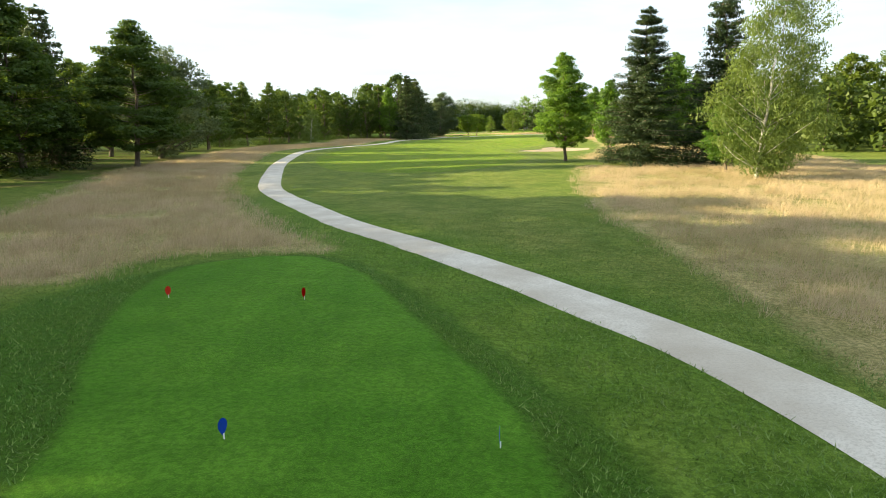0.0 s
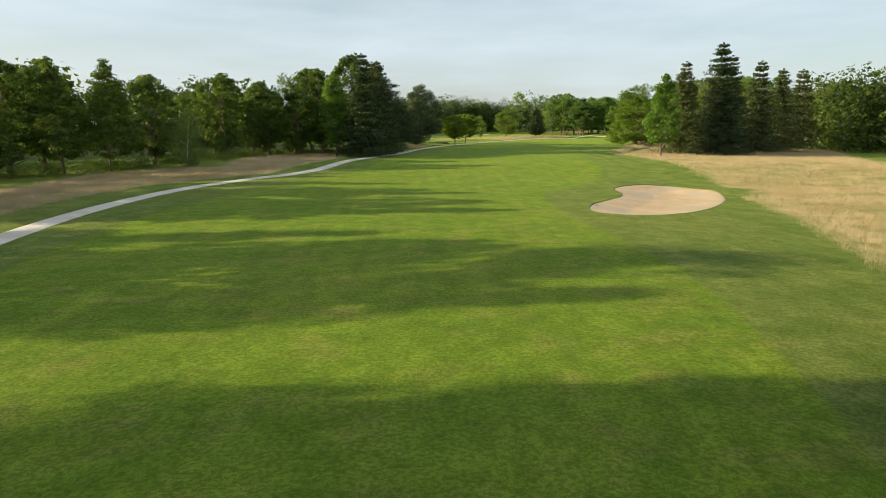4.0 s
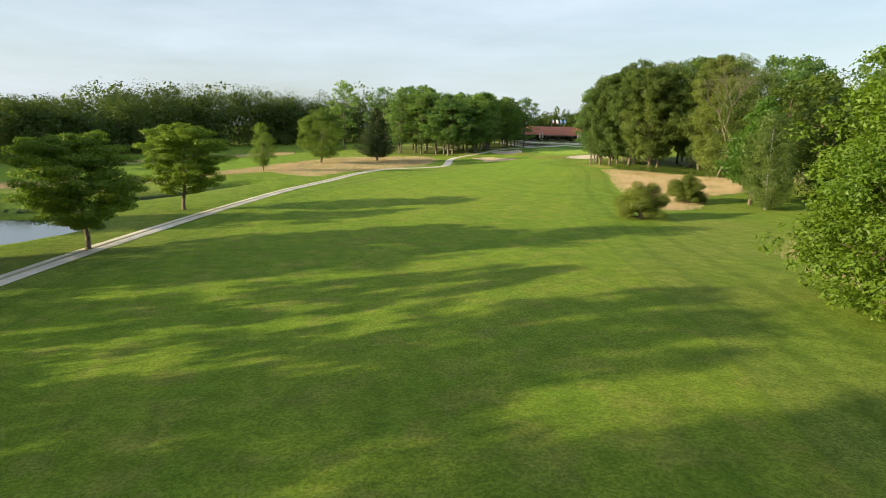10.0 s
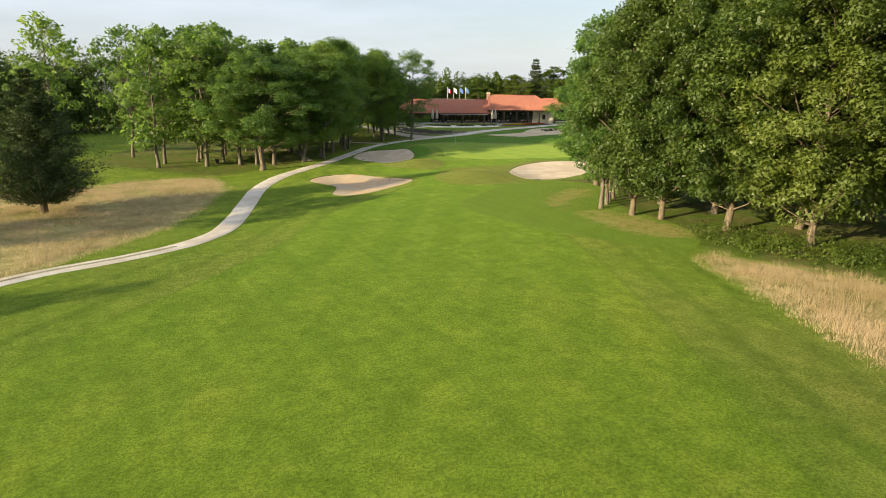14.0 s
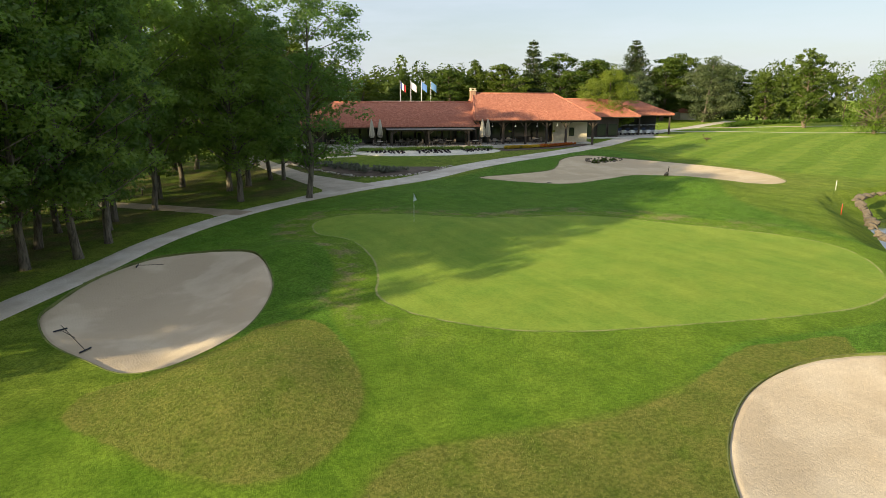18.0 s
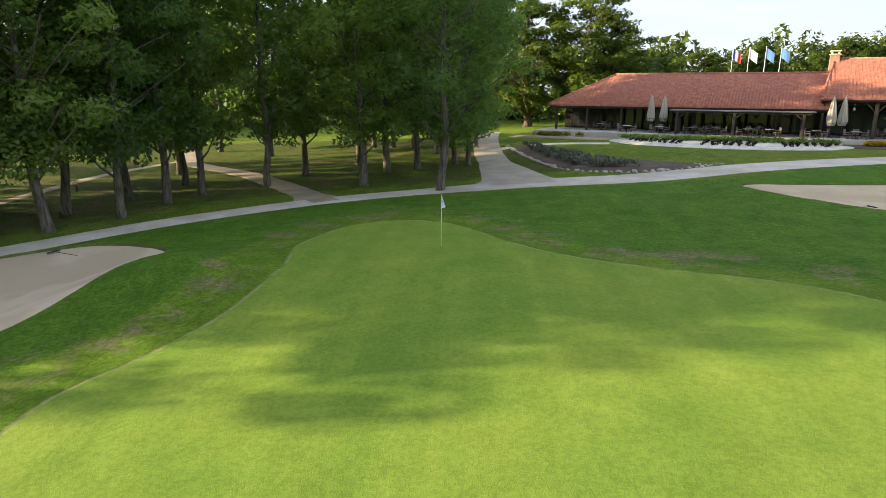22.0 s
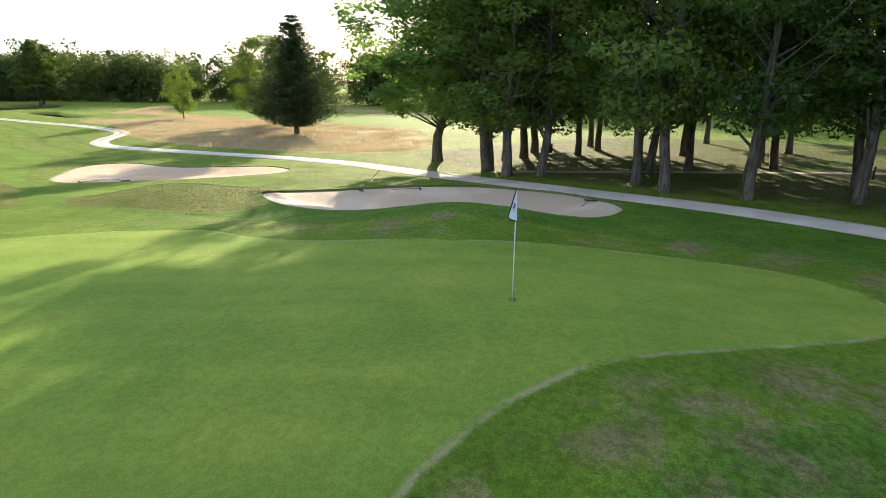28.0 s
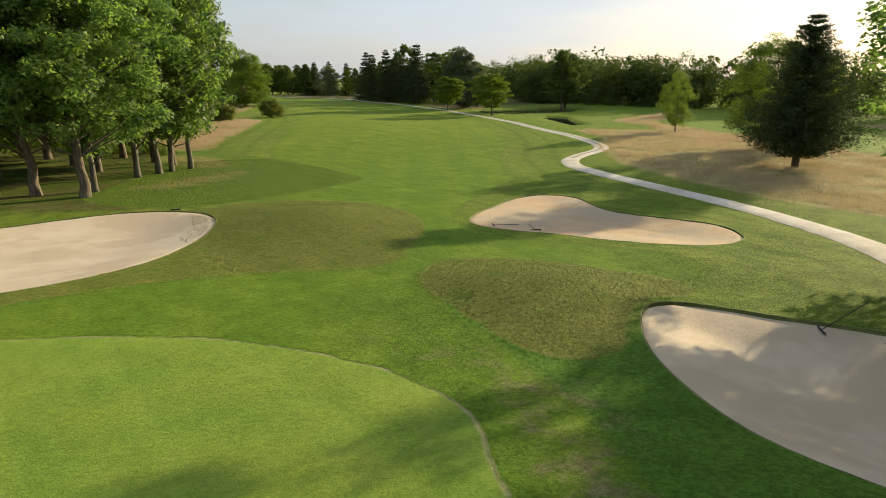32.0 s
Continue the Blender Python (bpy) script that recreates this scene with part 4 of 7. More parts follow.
rim = n_math(n, l, "MULTIPLY", zone("a_green", 0.05, -0.06, 0.1), n_range(n, l, patch, 0.36, 0.58, 0.1, 0.75))
c = n_mix(n, l, rim, c, (0.36, 0.315, 0.19))
c = n_mix(n, l, zone("a_green", 0.06, 0.06, 0.1), c, green_c)
edge = n_math(n, l, "MULTIPLY", zone("a_bunk", 0.10, -0.10, 0.12), 0.22)
c = n_mix(n, l, edge, c, (0.06, 0.062, 0.028))
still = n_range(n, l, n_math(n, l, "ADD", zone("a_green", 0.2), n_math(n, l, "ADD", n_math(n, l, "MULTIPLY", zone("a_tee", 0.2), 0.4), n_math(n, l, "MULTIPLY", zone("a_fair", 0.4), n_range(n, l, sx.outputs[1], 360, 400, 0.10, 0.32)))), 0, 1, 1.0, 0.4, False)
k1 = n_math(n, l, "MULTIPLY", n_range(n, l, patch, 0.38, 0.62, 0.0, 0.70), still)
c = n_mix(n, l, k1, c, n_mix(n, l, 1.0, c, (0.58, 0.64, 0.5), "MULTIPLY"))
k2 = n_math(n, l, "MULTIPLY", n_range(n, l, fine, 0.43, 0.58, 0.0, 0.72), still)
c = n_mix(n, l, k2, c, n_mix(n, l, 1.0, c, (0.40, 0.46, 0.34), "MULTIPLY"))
k3 = n_math(n, l, "MULTIPLY", n_range(n, l, grain, 0.45, 0.60, 0.0, 0.85), still)
c = n_mix(n, l, k3, c, n_mix(n, l, 1.0, c, (1.75, 1.65, 1.5), "MULTIPLY"))
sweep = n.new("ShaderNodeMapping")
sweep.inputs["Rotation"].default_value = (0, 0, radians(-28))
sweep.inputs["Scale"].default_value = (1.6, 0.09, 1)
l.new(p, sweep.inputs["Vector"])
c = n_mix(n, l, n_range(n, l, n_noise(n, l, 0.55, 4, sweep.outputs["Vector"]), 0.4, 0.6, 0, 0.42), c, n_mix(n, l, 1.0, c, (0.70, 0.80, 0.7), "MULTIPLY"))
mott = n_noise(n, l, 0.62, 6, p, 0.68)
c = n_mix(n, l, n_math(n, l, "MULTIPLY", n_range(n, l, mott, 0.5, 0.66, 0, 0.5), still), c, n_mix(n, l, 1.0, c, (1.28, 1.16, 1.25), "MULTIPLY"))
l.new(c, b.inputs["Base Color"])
b.inputs["Roughness"].default_value = 0.85
b.inputs["Specular IOR Level"].default_value = 0.06
b.inputs["Sheen Weight"].default_value = 0.11
b.inputs["Sheen Roughness"].default_value = 0.5
b.inputs["Sheen Tint"].default_value = (0.62, 0.85, 0.16, 1)
n_bump(n, l, n_math(n, l, "MULTIPLY", n_math(n, l, "ADD", n_math(n, l, "ADD", fine, patch), n_math(n, l, "MULTIPLY", grain, 0.6)), n_range(n, l, still, 0.45, 1.0, 0.3, 1.0, False)), 0.85, 0.09, b)
me_ground.materials.append(m_ground)
tagged(new("ground", me_ground), "mown and rough golf course grass with worn patches", "grass", kind="structure")

# ---- gravel path ----
m_gravel, n, l, b = material("pale_gravel")
p = n_pos(n)
v1, v2, v3 = n_noise(n, l, 0.6, 4, p), n_noise(n, l, 14, 6, p, 0.7), n_noise(n, l, 70, 3, p)
c = n_mix(n, l, n_range(n, l, v1, 0.3, 0.7), (0.54, 0.485, 0.41), (0.70, 0.65, 0.57))
c = n_mix(n, l, n_range(n, l, n_noise(n, l, 0.22, 5, p, 0.65), 0.42, 0.66, 0, 0.6), c, (0.42, 0.35, 0.265))
c = n_mix(n, l, n_range(n, l, v2, 0.42, 0.66, 0, 0.6), c, (0.40, 0.35, 0.285))
c = n_mix(n, l, n_range(n, l, v3, 0.5, 0.8, 0, 0.4), c, (0.74, 0.72, 0.67))
l.new(c, b.inputs["Base Color"])
b.inputs["Roughness"].default_value = 0.95
n_bump(n, l, v2, 0.5, 0.03, b)


def ribbon(name, line, width, mat, label, lift=0.03, wob=0.09, seed=3):
    """A strip of path laid on the ground, with uneven edges."""
    q = np.array(line)
    d = np.gradient(q, axis=0)
    d /= np.linalg.norm(d, axis=1, keepdims=True)
    side = np.stack([-d[:, 1], d[:, 0]], 1)
    w = np.array([width(*pt) if callable(width) else width for pt in q])[:, None] / 2
    cols = []
    for k in np.linspace(-1, 1, 7):
        jit = np.array([noise.noise(Vector((pt[0] * 0.7, pt[1] * 0.7, seed + k))) for pt in q])[:, None] * wob * (abs(k) > 0.9)
        cols.append(q + side * (w * k + jit * np.sign(k)))
    g = np.stack(cols, 1)
    z = ground(g[..., 0], g[..., 1]) + lift
    z[:, 0] -= 0.08
    z[:, -1] -= 0.08
    vs = np.concatenate([g, z[..., None]], 2).reshape(-1, 3)
    a, k = g.shape[:2]
    idx = np.arange(a * k).reshape(a, k)
    fs = np.stack([idx[:-1, :-1].ravel(), idx[1:, :-1].ravel(), idx[1:, 1:].ravel(), idx[:-1, 1:].ravel()], 1)[:, ::-1]
    me = mesh_of(name, vs, fs, True)
    me.materials.append(mat)
    return tagged(new(name, me), label, "path", kind="structure")


ribbon("path", PATH_C, lambda x, y: 2.1 + 0.2 * (x > 80) + 1.7 * min(1, max(0, (x - 133) / 10)), m_gravel, "pale grey gravel cart path winding along the fairway", 0.03, 0.1)
m_worn = plain("trodden_gravel", (0.43, 0.375, 0.305), 0.95, vary=0.22, scale=4, bump=0.4)
MID = [q for q in PATH_C if 205 < q[1] < 396 and q[0] < 78]
ribbon("path_middle", MID, 0.5, plain("worn_grass", (0.27, 0.265, 0.16), 0.95, vary=0.35, scale=5), "worn grassy strip between the path's wheel tracks", 0.055, 0.12, 12)
m_dirt = plain("trodden_earth", (0.36, 0.29, 0.21), 0.95, vary=0.3, scale=4)
ribbon("path", curve([(127.5, 463), (124, 468), (119.8, 474), (115.5, 479), (108, 486.5), (104, 494), (98, 506)], 1.2), 2.6, m_dirt, "trodden brown earth path into the woods", 0.035, 0.5)
ribbon("path", curve([(104, 446), (104.6, 455), (104.6, 464), (103.6, 478), (106, 490)], 1.2), 1.3, m_dirt, "narrow trodden earth track under the trees", 0.035, 0.4, 4)
ribbon("path", curve([(138.5, 488), (142, 490.6), (146, 491.4), (151, 490.4)], 1.0), 1.6, m_gravel, "pale gravel path to the terrace", 0.045, 0.1, 8)
ribbon("path", curve([(140.4, 468), (139.6, 474), (138.6, 481.5), (138.2, 490), (138.3, 500), (139, 512)], 1.2), lambda x, y: 3.4 + 3.5 * max(0, 1 - (y - 468) / 12), m_worn, "pale gravel path curving round the garden bed", 0.04, 0.2, 9)

# ---- bunkers ----
def sand_material(name, a, b_, damp):
    """Raked sand with damp patches, trodden marks and rake lines."""
    m, n, l, b = material(name)
    p = n_pos(n)
    v1, v2, v3 = n_noise(n, l, 0.5, 4, p), n_noise(n, l, 22, 5, p, 0.7), n_noise(n, l, 0.28, 3, p, 0.5)
    wv = n.new("ShaderNodeTexWave")
    wv.inputs["Scale"].default_value, wv.inputs["Distortion"].default_value, wv.inputs["Detail"].default_value = 2.2, 9, 3
    wv.inputs["Detail Scale"].default_value = 0.6
    l.new(p, wv.inputs["Vector"])
    c = n_mix(n, l, n_range(n, l, v1, 0.3, 0.7), a, b_)
    c = n_mix(n, l, n_range(n, l, v3, 0.45, 0.56, 0, 0.85), c, damp)
    c = n_mix(n, l, n_range(n, l, v2, 0.3, 0.7, 0, 0.3), c, tuple(0.74 * v for v in a))
    c = n_mix(n, l, n_range(n, l, n_noise(n, l, 2.6, 6, p, 0.75), 0.58, 0.72, 0, 0.4), c, tuple(0.7 * v for v in damp))
    l.new(c, b.inputs["Base Color"])
    b.inputs["Roughness"].default_value = 0.95
    n_bump(n, l, n_math(n, l, "ADD", n_math(n, l, "ADD", v2, n_math(n, l, "MULTIPLY", n_noise(n, l, 3.5, 4, p, 0.7), 1.6)), n_math(n, l, "MULTIPLY", wv.outputs["Fac"], 0.14)), 0.4, 0.045, b)
    return m


m_sand = sand_material("pale_sand", (0.57, 0.46, 0.325), (0.66, 0.555, 0.415), (0.50, 0.40, 0.28))
m_gold_sand = sand_material("golden_sand", (0.56, 0.44, 0.275), (0.64, 0.525, 0.355), (0.50, 0.39, 0.25))
m_tan_sand = sand_material("tan_sand", (0.50, 0.345, 0.195), (0.58, 0.42, 0.26), (0.44, 0.36, 0.255))
m_lip = plain("turf_edge", (0.13, 0.155, 0.042), 0.95, vary=0.4, scale=5)
DEEP = {"fairway": 0.3, "approach": 0.3, "path_side": 0.6, "front": 0.35, "clubhouse": 0.3}
DROP = {"fairway": 0.03, "approach": 0.03, "path_side": 0.08, "front": 0.02, "clubhouse": 0.02}
BUNK_LABEL = {"fairway": "tan sand bunker with a raked surface beside the fairway", "approach": "bean-shaped pale sand bunker on the approach",
              "path_side": "grey sand bunker beside the gravel path, mostly in shade", "front": "round pale sand bunker in front of the green",
              "clubhouse": "long pale sand bunker below the clubhouse"}
for key, o in BUNKERS.items():
    q = np.array(o)
    mid_p = q.mean(0)
    if key == "clubhouse":
        mid_p = np.array((174.5, 458.5))
    rings = [mid_p + (q - mid_p) * k for k in (1.0, 0.985, 0.96, 0.92, 0.86, 0.78, 0.68, 0.56, 0.42, 0.27, 0.12)]
    dirs = (q - mid_p) / np.linalg.norm(q - mid_p, axis=1, keepdims=True)
    rings[0] = rings[0] + dirs * 0.35
    g = np.stack(rings)
    s = np.stack([inside(r[:, 0], r[:, 1], o) for r in rings])
    zz = ground(g[..., 0], g[..., 1]) + hollow(np.maximum(s, 0), DEEP[key]) - DROP[key]
    zz[0] -= 0.25
    zz += 0.025 * np.array([[noise.noise(Vector((a * 1.3, b_ * 1.3, 2))) for a, b_ in r] for r in rings])
    vs = np.concatenate([np.concatenate([g, zz[..., None]], 2).reshape(-1, 3), [[*mid_p, zz[-1].mean()]]])
    a, k = g.shape[:2]
    idx = np.arange(a * k).reshape(a, k)
    nxt = np.roll(idx, -1, 1)
    fs = np.stack([idx[:-1].ravel(), nxt[:-1].ravel(), nxt[1:].ravel(), idx[1:].ravel()], 1)
    cap = np.stack([idx[-1], nxt[-1], np.full(k, a * k), np.full(k, a * k)], 1)
    me = mesh_of("bunker", vs, fs, True)
    me2 = bmesh.new()
    me2.from_mesh(me)
    me2.verts.ensure_lookup_table()
    for q4 in cap:
        me2.faces.new([me2.verts[int(j)] for j in q4[:3]]).smooth = True
    bmesh.ops.recalc_face_normals(me2, faces=me2.faces)
    me2.to_mesh(me)
    me2.free()
    me.materials.append(m_tan_sand if key in ("fairway", "approach") else m_gold_sand if key == "clubhouse" else m_sand)
    sand = tagged(new("sand_bunker", me), BUNK_LABEL[key], "bunker", kind="structure")
    # cut turf edge round the sand
    rim_o, jag = q + dirs * 0.02, np.array([0.03 * noise.noise(Vector((a * 2.2, b_ * 2.2, 5))) for a, b_ in q])
    z_rim = ground(rim_o[:, 0], rim_o[:, 1])
    lip = [np.concatenate([rim_o + dirs * off, (z_rim + dz + (jag if dz > 0 else 0))[:, None]], 1) for off, dz in ((0.08, -0.01), (0.035, 0.018), (0.0, 0.008), (0.0, -0.25))]
    k = len(q)
    idx = np.arange(4 * k).reshape(4, k)
    nxt = np.roll(idx, -1, 1)
    fs = np.stack([idx[:-1].ravel(), nxt[:-1].ravel(), nxt[1:].ravel(), idx[1:].ravel()], 1)
    part_mesh("turf_lip", mesh_of("turf_lip", np.concatenate(lip), fs, True), m_lip, sand, "dark cut turf edge")

# ---- ponds ----
m_water, n, l, b = material("water")
b.inputs["Base Color"].default_value = (0.02, 0.03, 0.025, 1)
b.inputs["Roughness"].default_value = 0.06
b.inputs["Specular IOR Level"].default_value = 0.8
n_bump(n, l, n_noise(n, l, 3.0, 3, n_pos(n)), 0.08, 0.03, b)
for key, (o, level) in PONDS.items():
    q = np.array(o)
    me = bpy.data.meshes.new("water")
    me.from_pydata([(a, b_, level) for a, b_ in q + (q - q.mean(0)) * 0.06], [], [list(range(len(q)))])
    me.materials.append(m_water)
    tagged(new("water", me), "still pond reflecting the pale sky", "pond", kind="structure")

# ---- tall dry grass ----
m_straw, n, l, b = material("dry_grass")
g_ = n.new("ShaderNodeNewGeometry")
c = n_mix(n, l, n_range(n, l, g_.outputs["Random Per Island"], 0, 1, 0, 1, False), (0.49, 0.385, 0.235), (0.62, 0.495, 0.335))
c = n_mix(n, l, n_range(n, l, n_noise(n, l, 0.12, 4, g_.outputs["Position"]), 0.46, 0.68, 0, 0.6), c, (0.33, 0.275, 0.13))
c = n_mix(n, l, n_range(n, l, n_noise(n, l, 0.9, 4, g_.outputs["Position"]), 0.5, 0.68, 0, 0.5), c, (0.36, 0.26, 0.15))
d_, t_, x_ = n.new("ShaderNodeBsdfDiffuse"), n.new("ShaderNodeBsdfTranslucent"), n.new("ShaderNodeMixShader")
x_.inputs[0].default_value = 0.35
for q in (d_, t_):
    l.new(c, q.inputs["Color"])
l.new(d_.outputs[0], x_.inputs[1])
l.new(t_.outputs[0], x_.inputs[2])
l.new(x_.outputs[0], n["Material Output"].inputs["Surface"])
GRASS_N = {"pond_back": 3000, "tee": 30799, "right_start": 28000, "right_far": 16800, "left_mid": 8400, "right_mid": 28000, "wheat": 22400, "bend": 19600, "pond_side": 5600, "far_strip": 4200, "willow": 4200}
for key, o in TALL.items():
    rng = np.random.default_rng(5)
    q = np.array(o)
    pts = np.zeros((0, 2))
    while len(pts) < GRASS_N[key]:
        cand = q.min(0) + rng.random((40000, 2)) * (q.max(0) - q.min(0))
        s = inside(cand[:, 0], cand[:, 1], o, 4)
        dens = np.array([0.5 + 0.9 * noise.noise(Vector((a * 0.25, b_ * 0.25, 7))) for a, b_ in cand])
        pts = np.concatenate([pts, cand[(s + rng.normal(size=len(s)) * 0.35 > 0.1) & (dens > rng.random(len(s)) * 0.75)]])
    pts = pts[:GRASS_N[key]]
    k, blades = len(pts), 8 if key in ("wheat", "right_start", "tee", "right_mid") else 6
    base = np.repeat(np.concatenate([pts, ground(pts[:, 0], pts[:, 1])[:, None] - 0.03], 1), blades, 0)
    fan = rng.normal(size=(k * blades, 2)) * 0.16
    base[:, :2] += fan
    a = rng.random(k * blades) * 2 * math.pi
    clump = np.array([noise.noise(Vector((x_q * 0.8, y_q * 0.8, 2))) for x_q, y_q in pts])
    h = np.repeat((0.30 + 0.24 * rng.random(k)) * (1 + 0.55 * clump), blades) * (0.7 + 0.5 * rng.random(k * blades))
    w = 0.005 + 0.006 * rng.random(k * blades)
    side = np.stack([np.cos(a), np.sin(a), 0 * a], 1) * w[:, None]
    lean = fan * 1.6 + rng.normal(size=fan.shape) * 0.22
    tilt = np.stack([lean[:, 0] + 0.15, lean[:, 1], np.ones(len(a))], 1) * h[:, None]
    vs = np.stack([base - side, base + side, base + tilt], 1).reshape(-1, 3)
    me = mesh_of("tall_grass", vs, np.arange(len(vs)).reshape(-1, 3))
    me.materials.append(m_straw)
    tagged(new("tall_grass", me), "tall dry straw-coloured grass", "grass", kind="stuff")

# ---- short rough round the tee ----
m_blade, n, l, b = material("rough_grass")
g_ = n.new("ShaderNodeNewGeometry")
c = n_mix(n, l, n_range(n, l, g_.outputs["Random Per Island"], 0, 1, 0, 1, False), (0.075, 0.170, 0.014), (0.195, 0.285, 0.050))
c = n_mix(n, l, n_range(n, l, n_noise(n, l, 1.2, 4, g_.outputs["Position"]), 0.5, 0.7, 0, 0.5), c, (0.20, 0.22, 0.07))
l.new(c, b.inputs["Base Color"])
b.inputs["Roughness"].default_value = 0.7
rng = np.random.default_rng(8)
m_dryblade = plain("dry_rough_grass", (0.195, 0.200, 0.052), 0.8, vary=0.45, scale=8, bump=0)


def blades(pts, h, label, rng, mat=m_blade):
    """Separate short blades of grass standing at the given points."""
    k = len(pts)
    base = np.concatenate([pts, ground(pts[:, 0], pts[:, 1])[:, None] - 0.01], 1)
    a = rng.random(k) * 2 * math.pi
    h = h * (0.5 + 0.7 * rng.random(k))
    side = np.stack([np.cos(a), np.sin(a), 0 * a], 1) * (0.008 + 0.010 * rng.random(k))[:, None]
    tilt = np.stack([rng.normal(size=k) * 0.7, rng.normal(size=k) * 0.7, np.ones(k)], 1) * h[:, None]
    me = mesh_of("rough_grass", np.stack([base - side, base + side, base + tilt], 1).reshape(-1, 3), np.arange(3 * k).reshape(-1, 3))
    me.materials.append(mat)
    tagged(new("rough_grass", me), label, "grass", kind="stuff")


pts = np.array([-15.0, 3.0]) + rng.random((150000, 2)) * np.array([28.0, 36.0])
dist_t = inside(pts[:, 0], pts[:, 1], TEE, 6.0)
dist_p = np.min([np.hypot(pts[:, 0] - a, pts[:, 1] - b_) for a, b_ in PATH_C if -6 < b_ < 46], axis=0)
tall_s = np.maximum(inside(pts[:, 0], pts[:, 1], TALL["tee"], 3.0), inside(pts[:, 0], pts[:, 1], TALL["right_start"], 3.0))
pts = pts[(dist_t < -0.1 + 0.1 * rng.normal(size=len(pts))) & (dist_p > 1.2) & (tall_s < 0.5) & (rng.random(len(pts)) < 10 / (4 + pts[:, 1]))]
blades(pts, 0.1, "short uneven green rough round the tee", rng)
pts = np.array([111.0, 404.0]) + rng.random((60000, 2)) * np.array([16.0, 34.0])
s = np.max([inside(pts[:, 0], pts[:, 1], ROUGHS[k_], 2.0) for k_ in ("mound", "mound_low")], axis=0)
blades(pts[(s > 0.05) & (rng.random(len(s)) < 0.5)], 0.07, "coarse yellowish rough on the mounds before the green", rng, m_dryblade)
pts = np.array([105.0, 380.0]) + rng.random((80000, 2)) * np.array([24.0, 27.0])
blades(pts[inside(pts[:, 0], pts[:, 1], THICK, 2.0) > 0.05], 0.065, "thick green rough beside the approach", rng, plain("approach_rough_grass", (0.125, 0.195, 0.024), 0.8, vary=0.3, scale=8, bump=0))

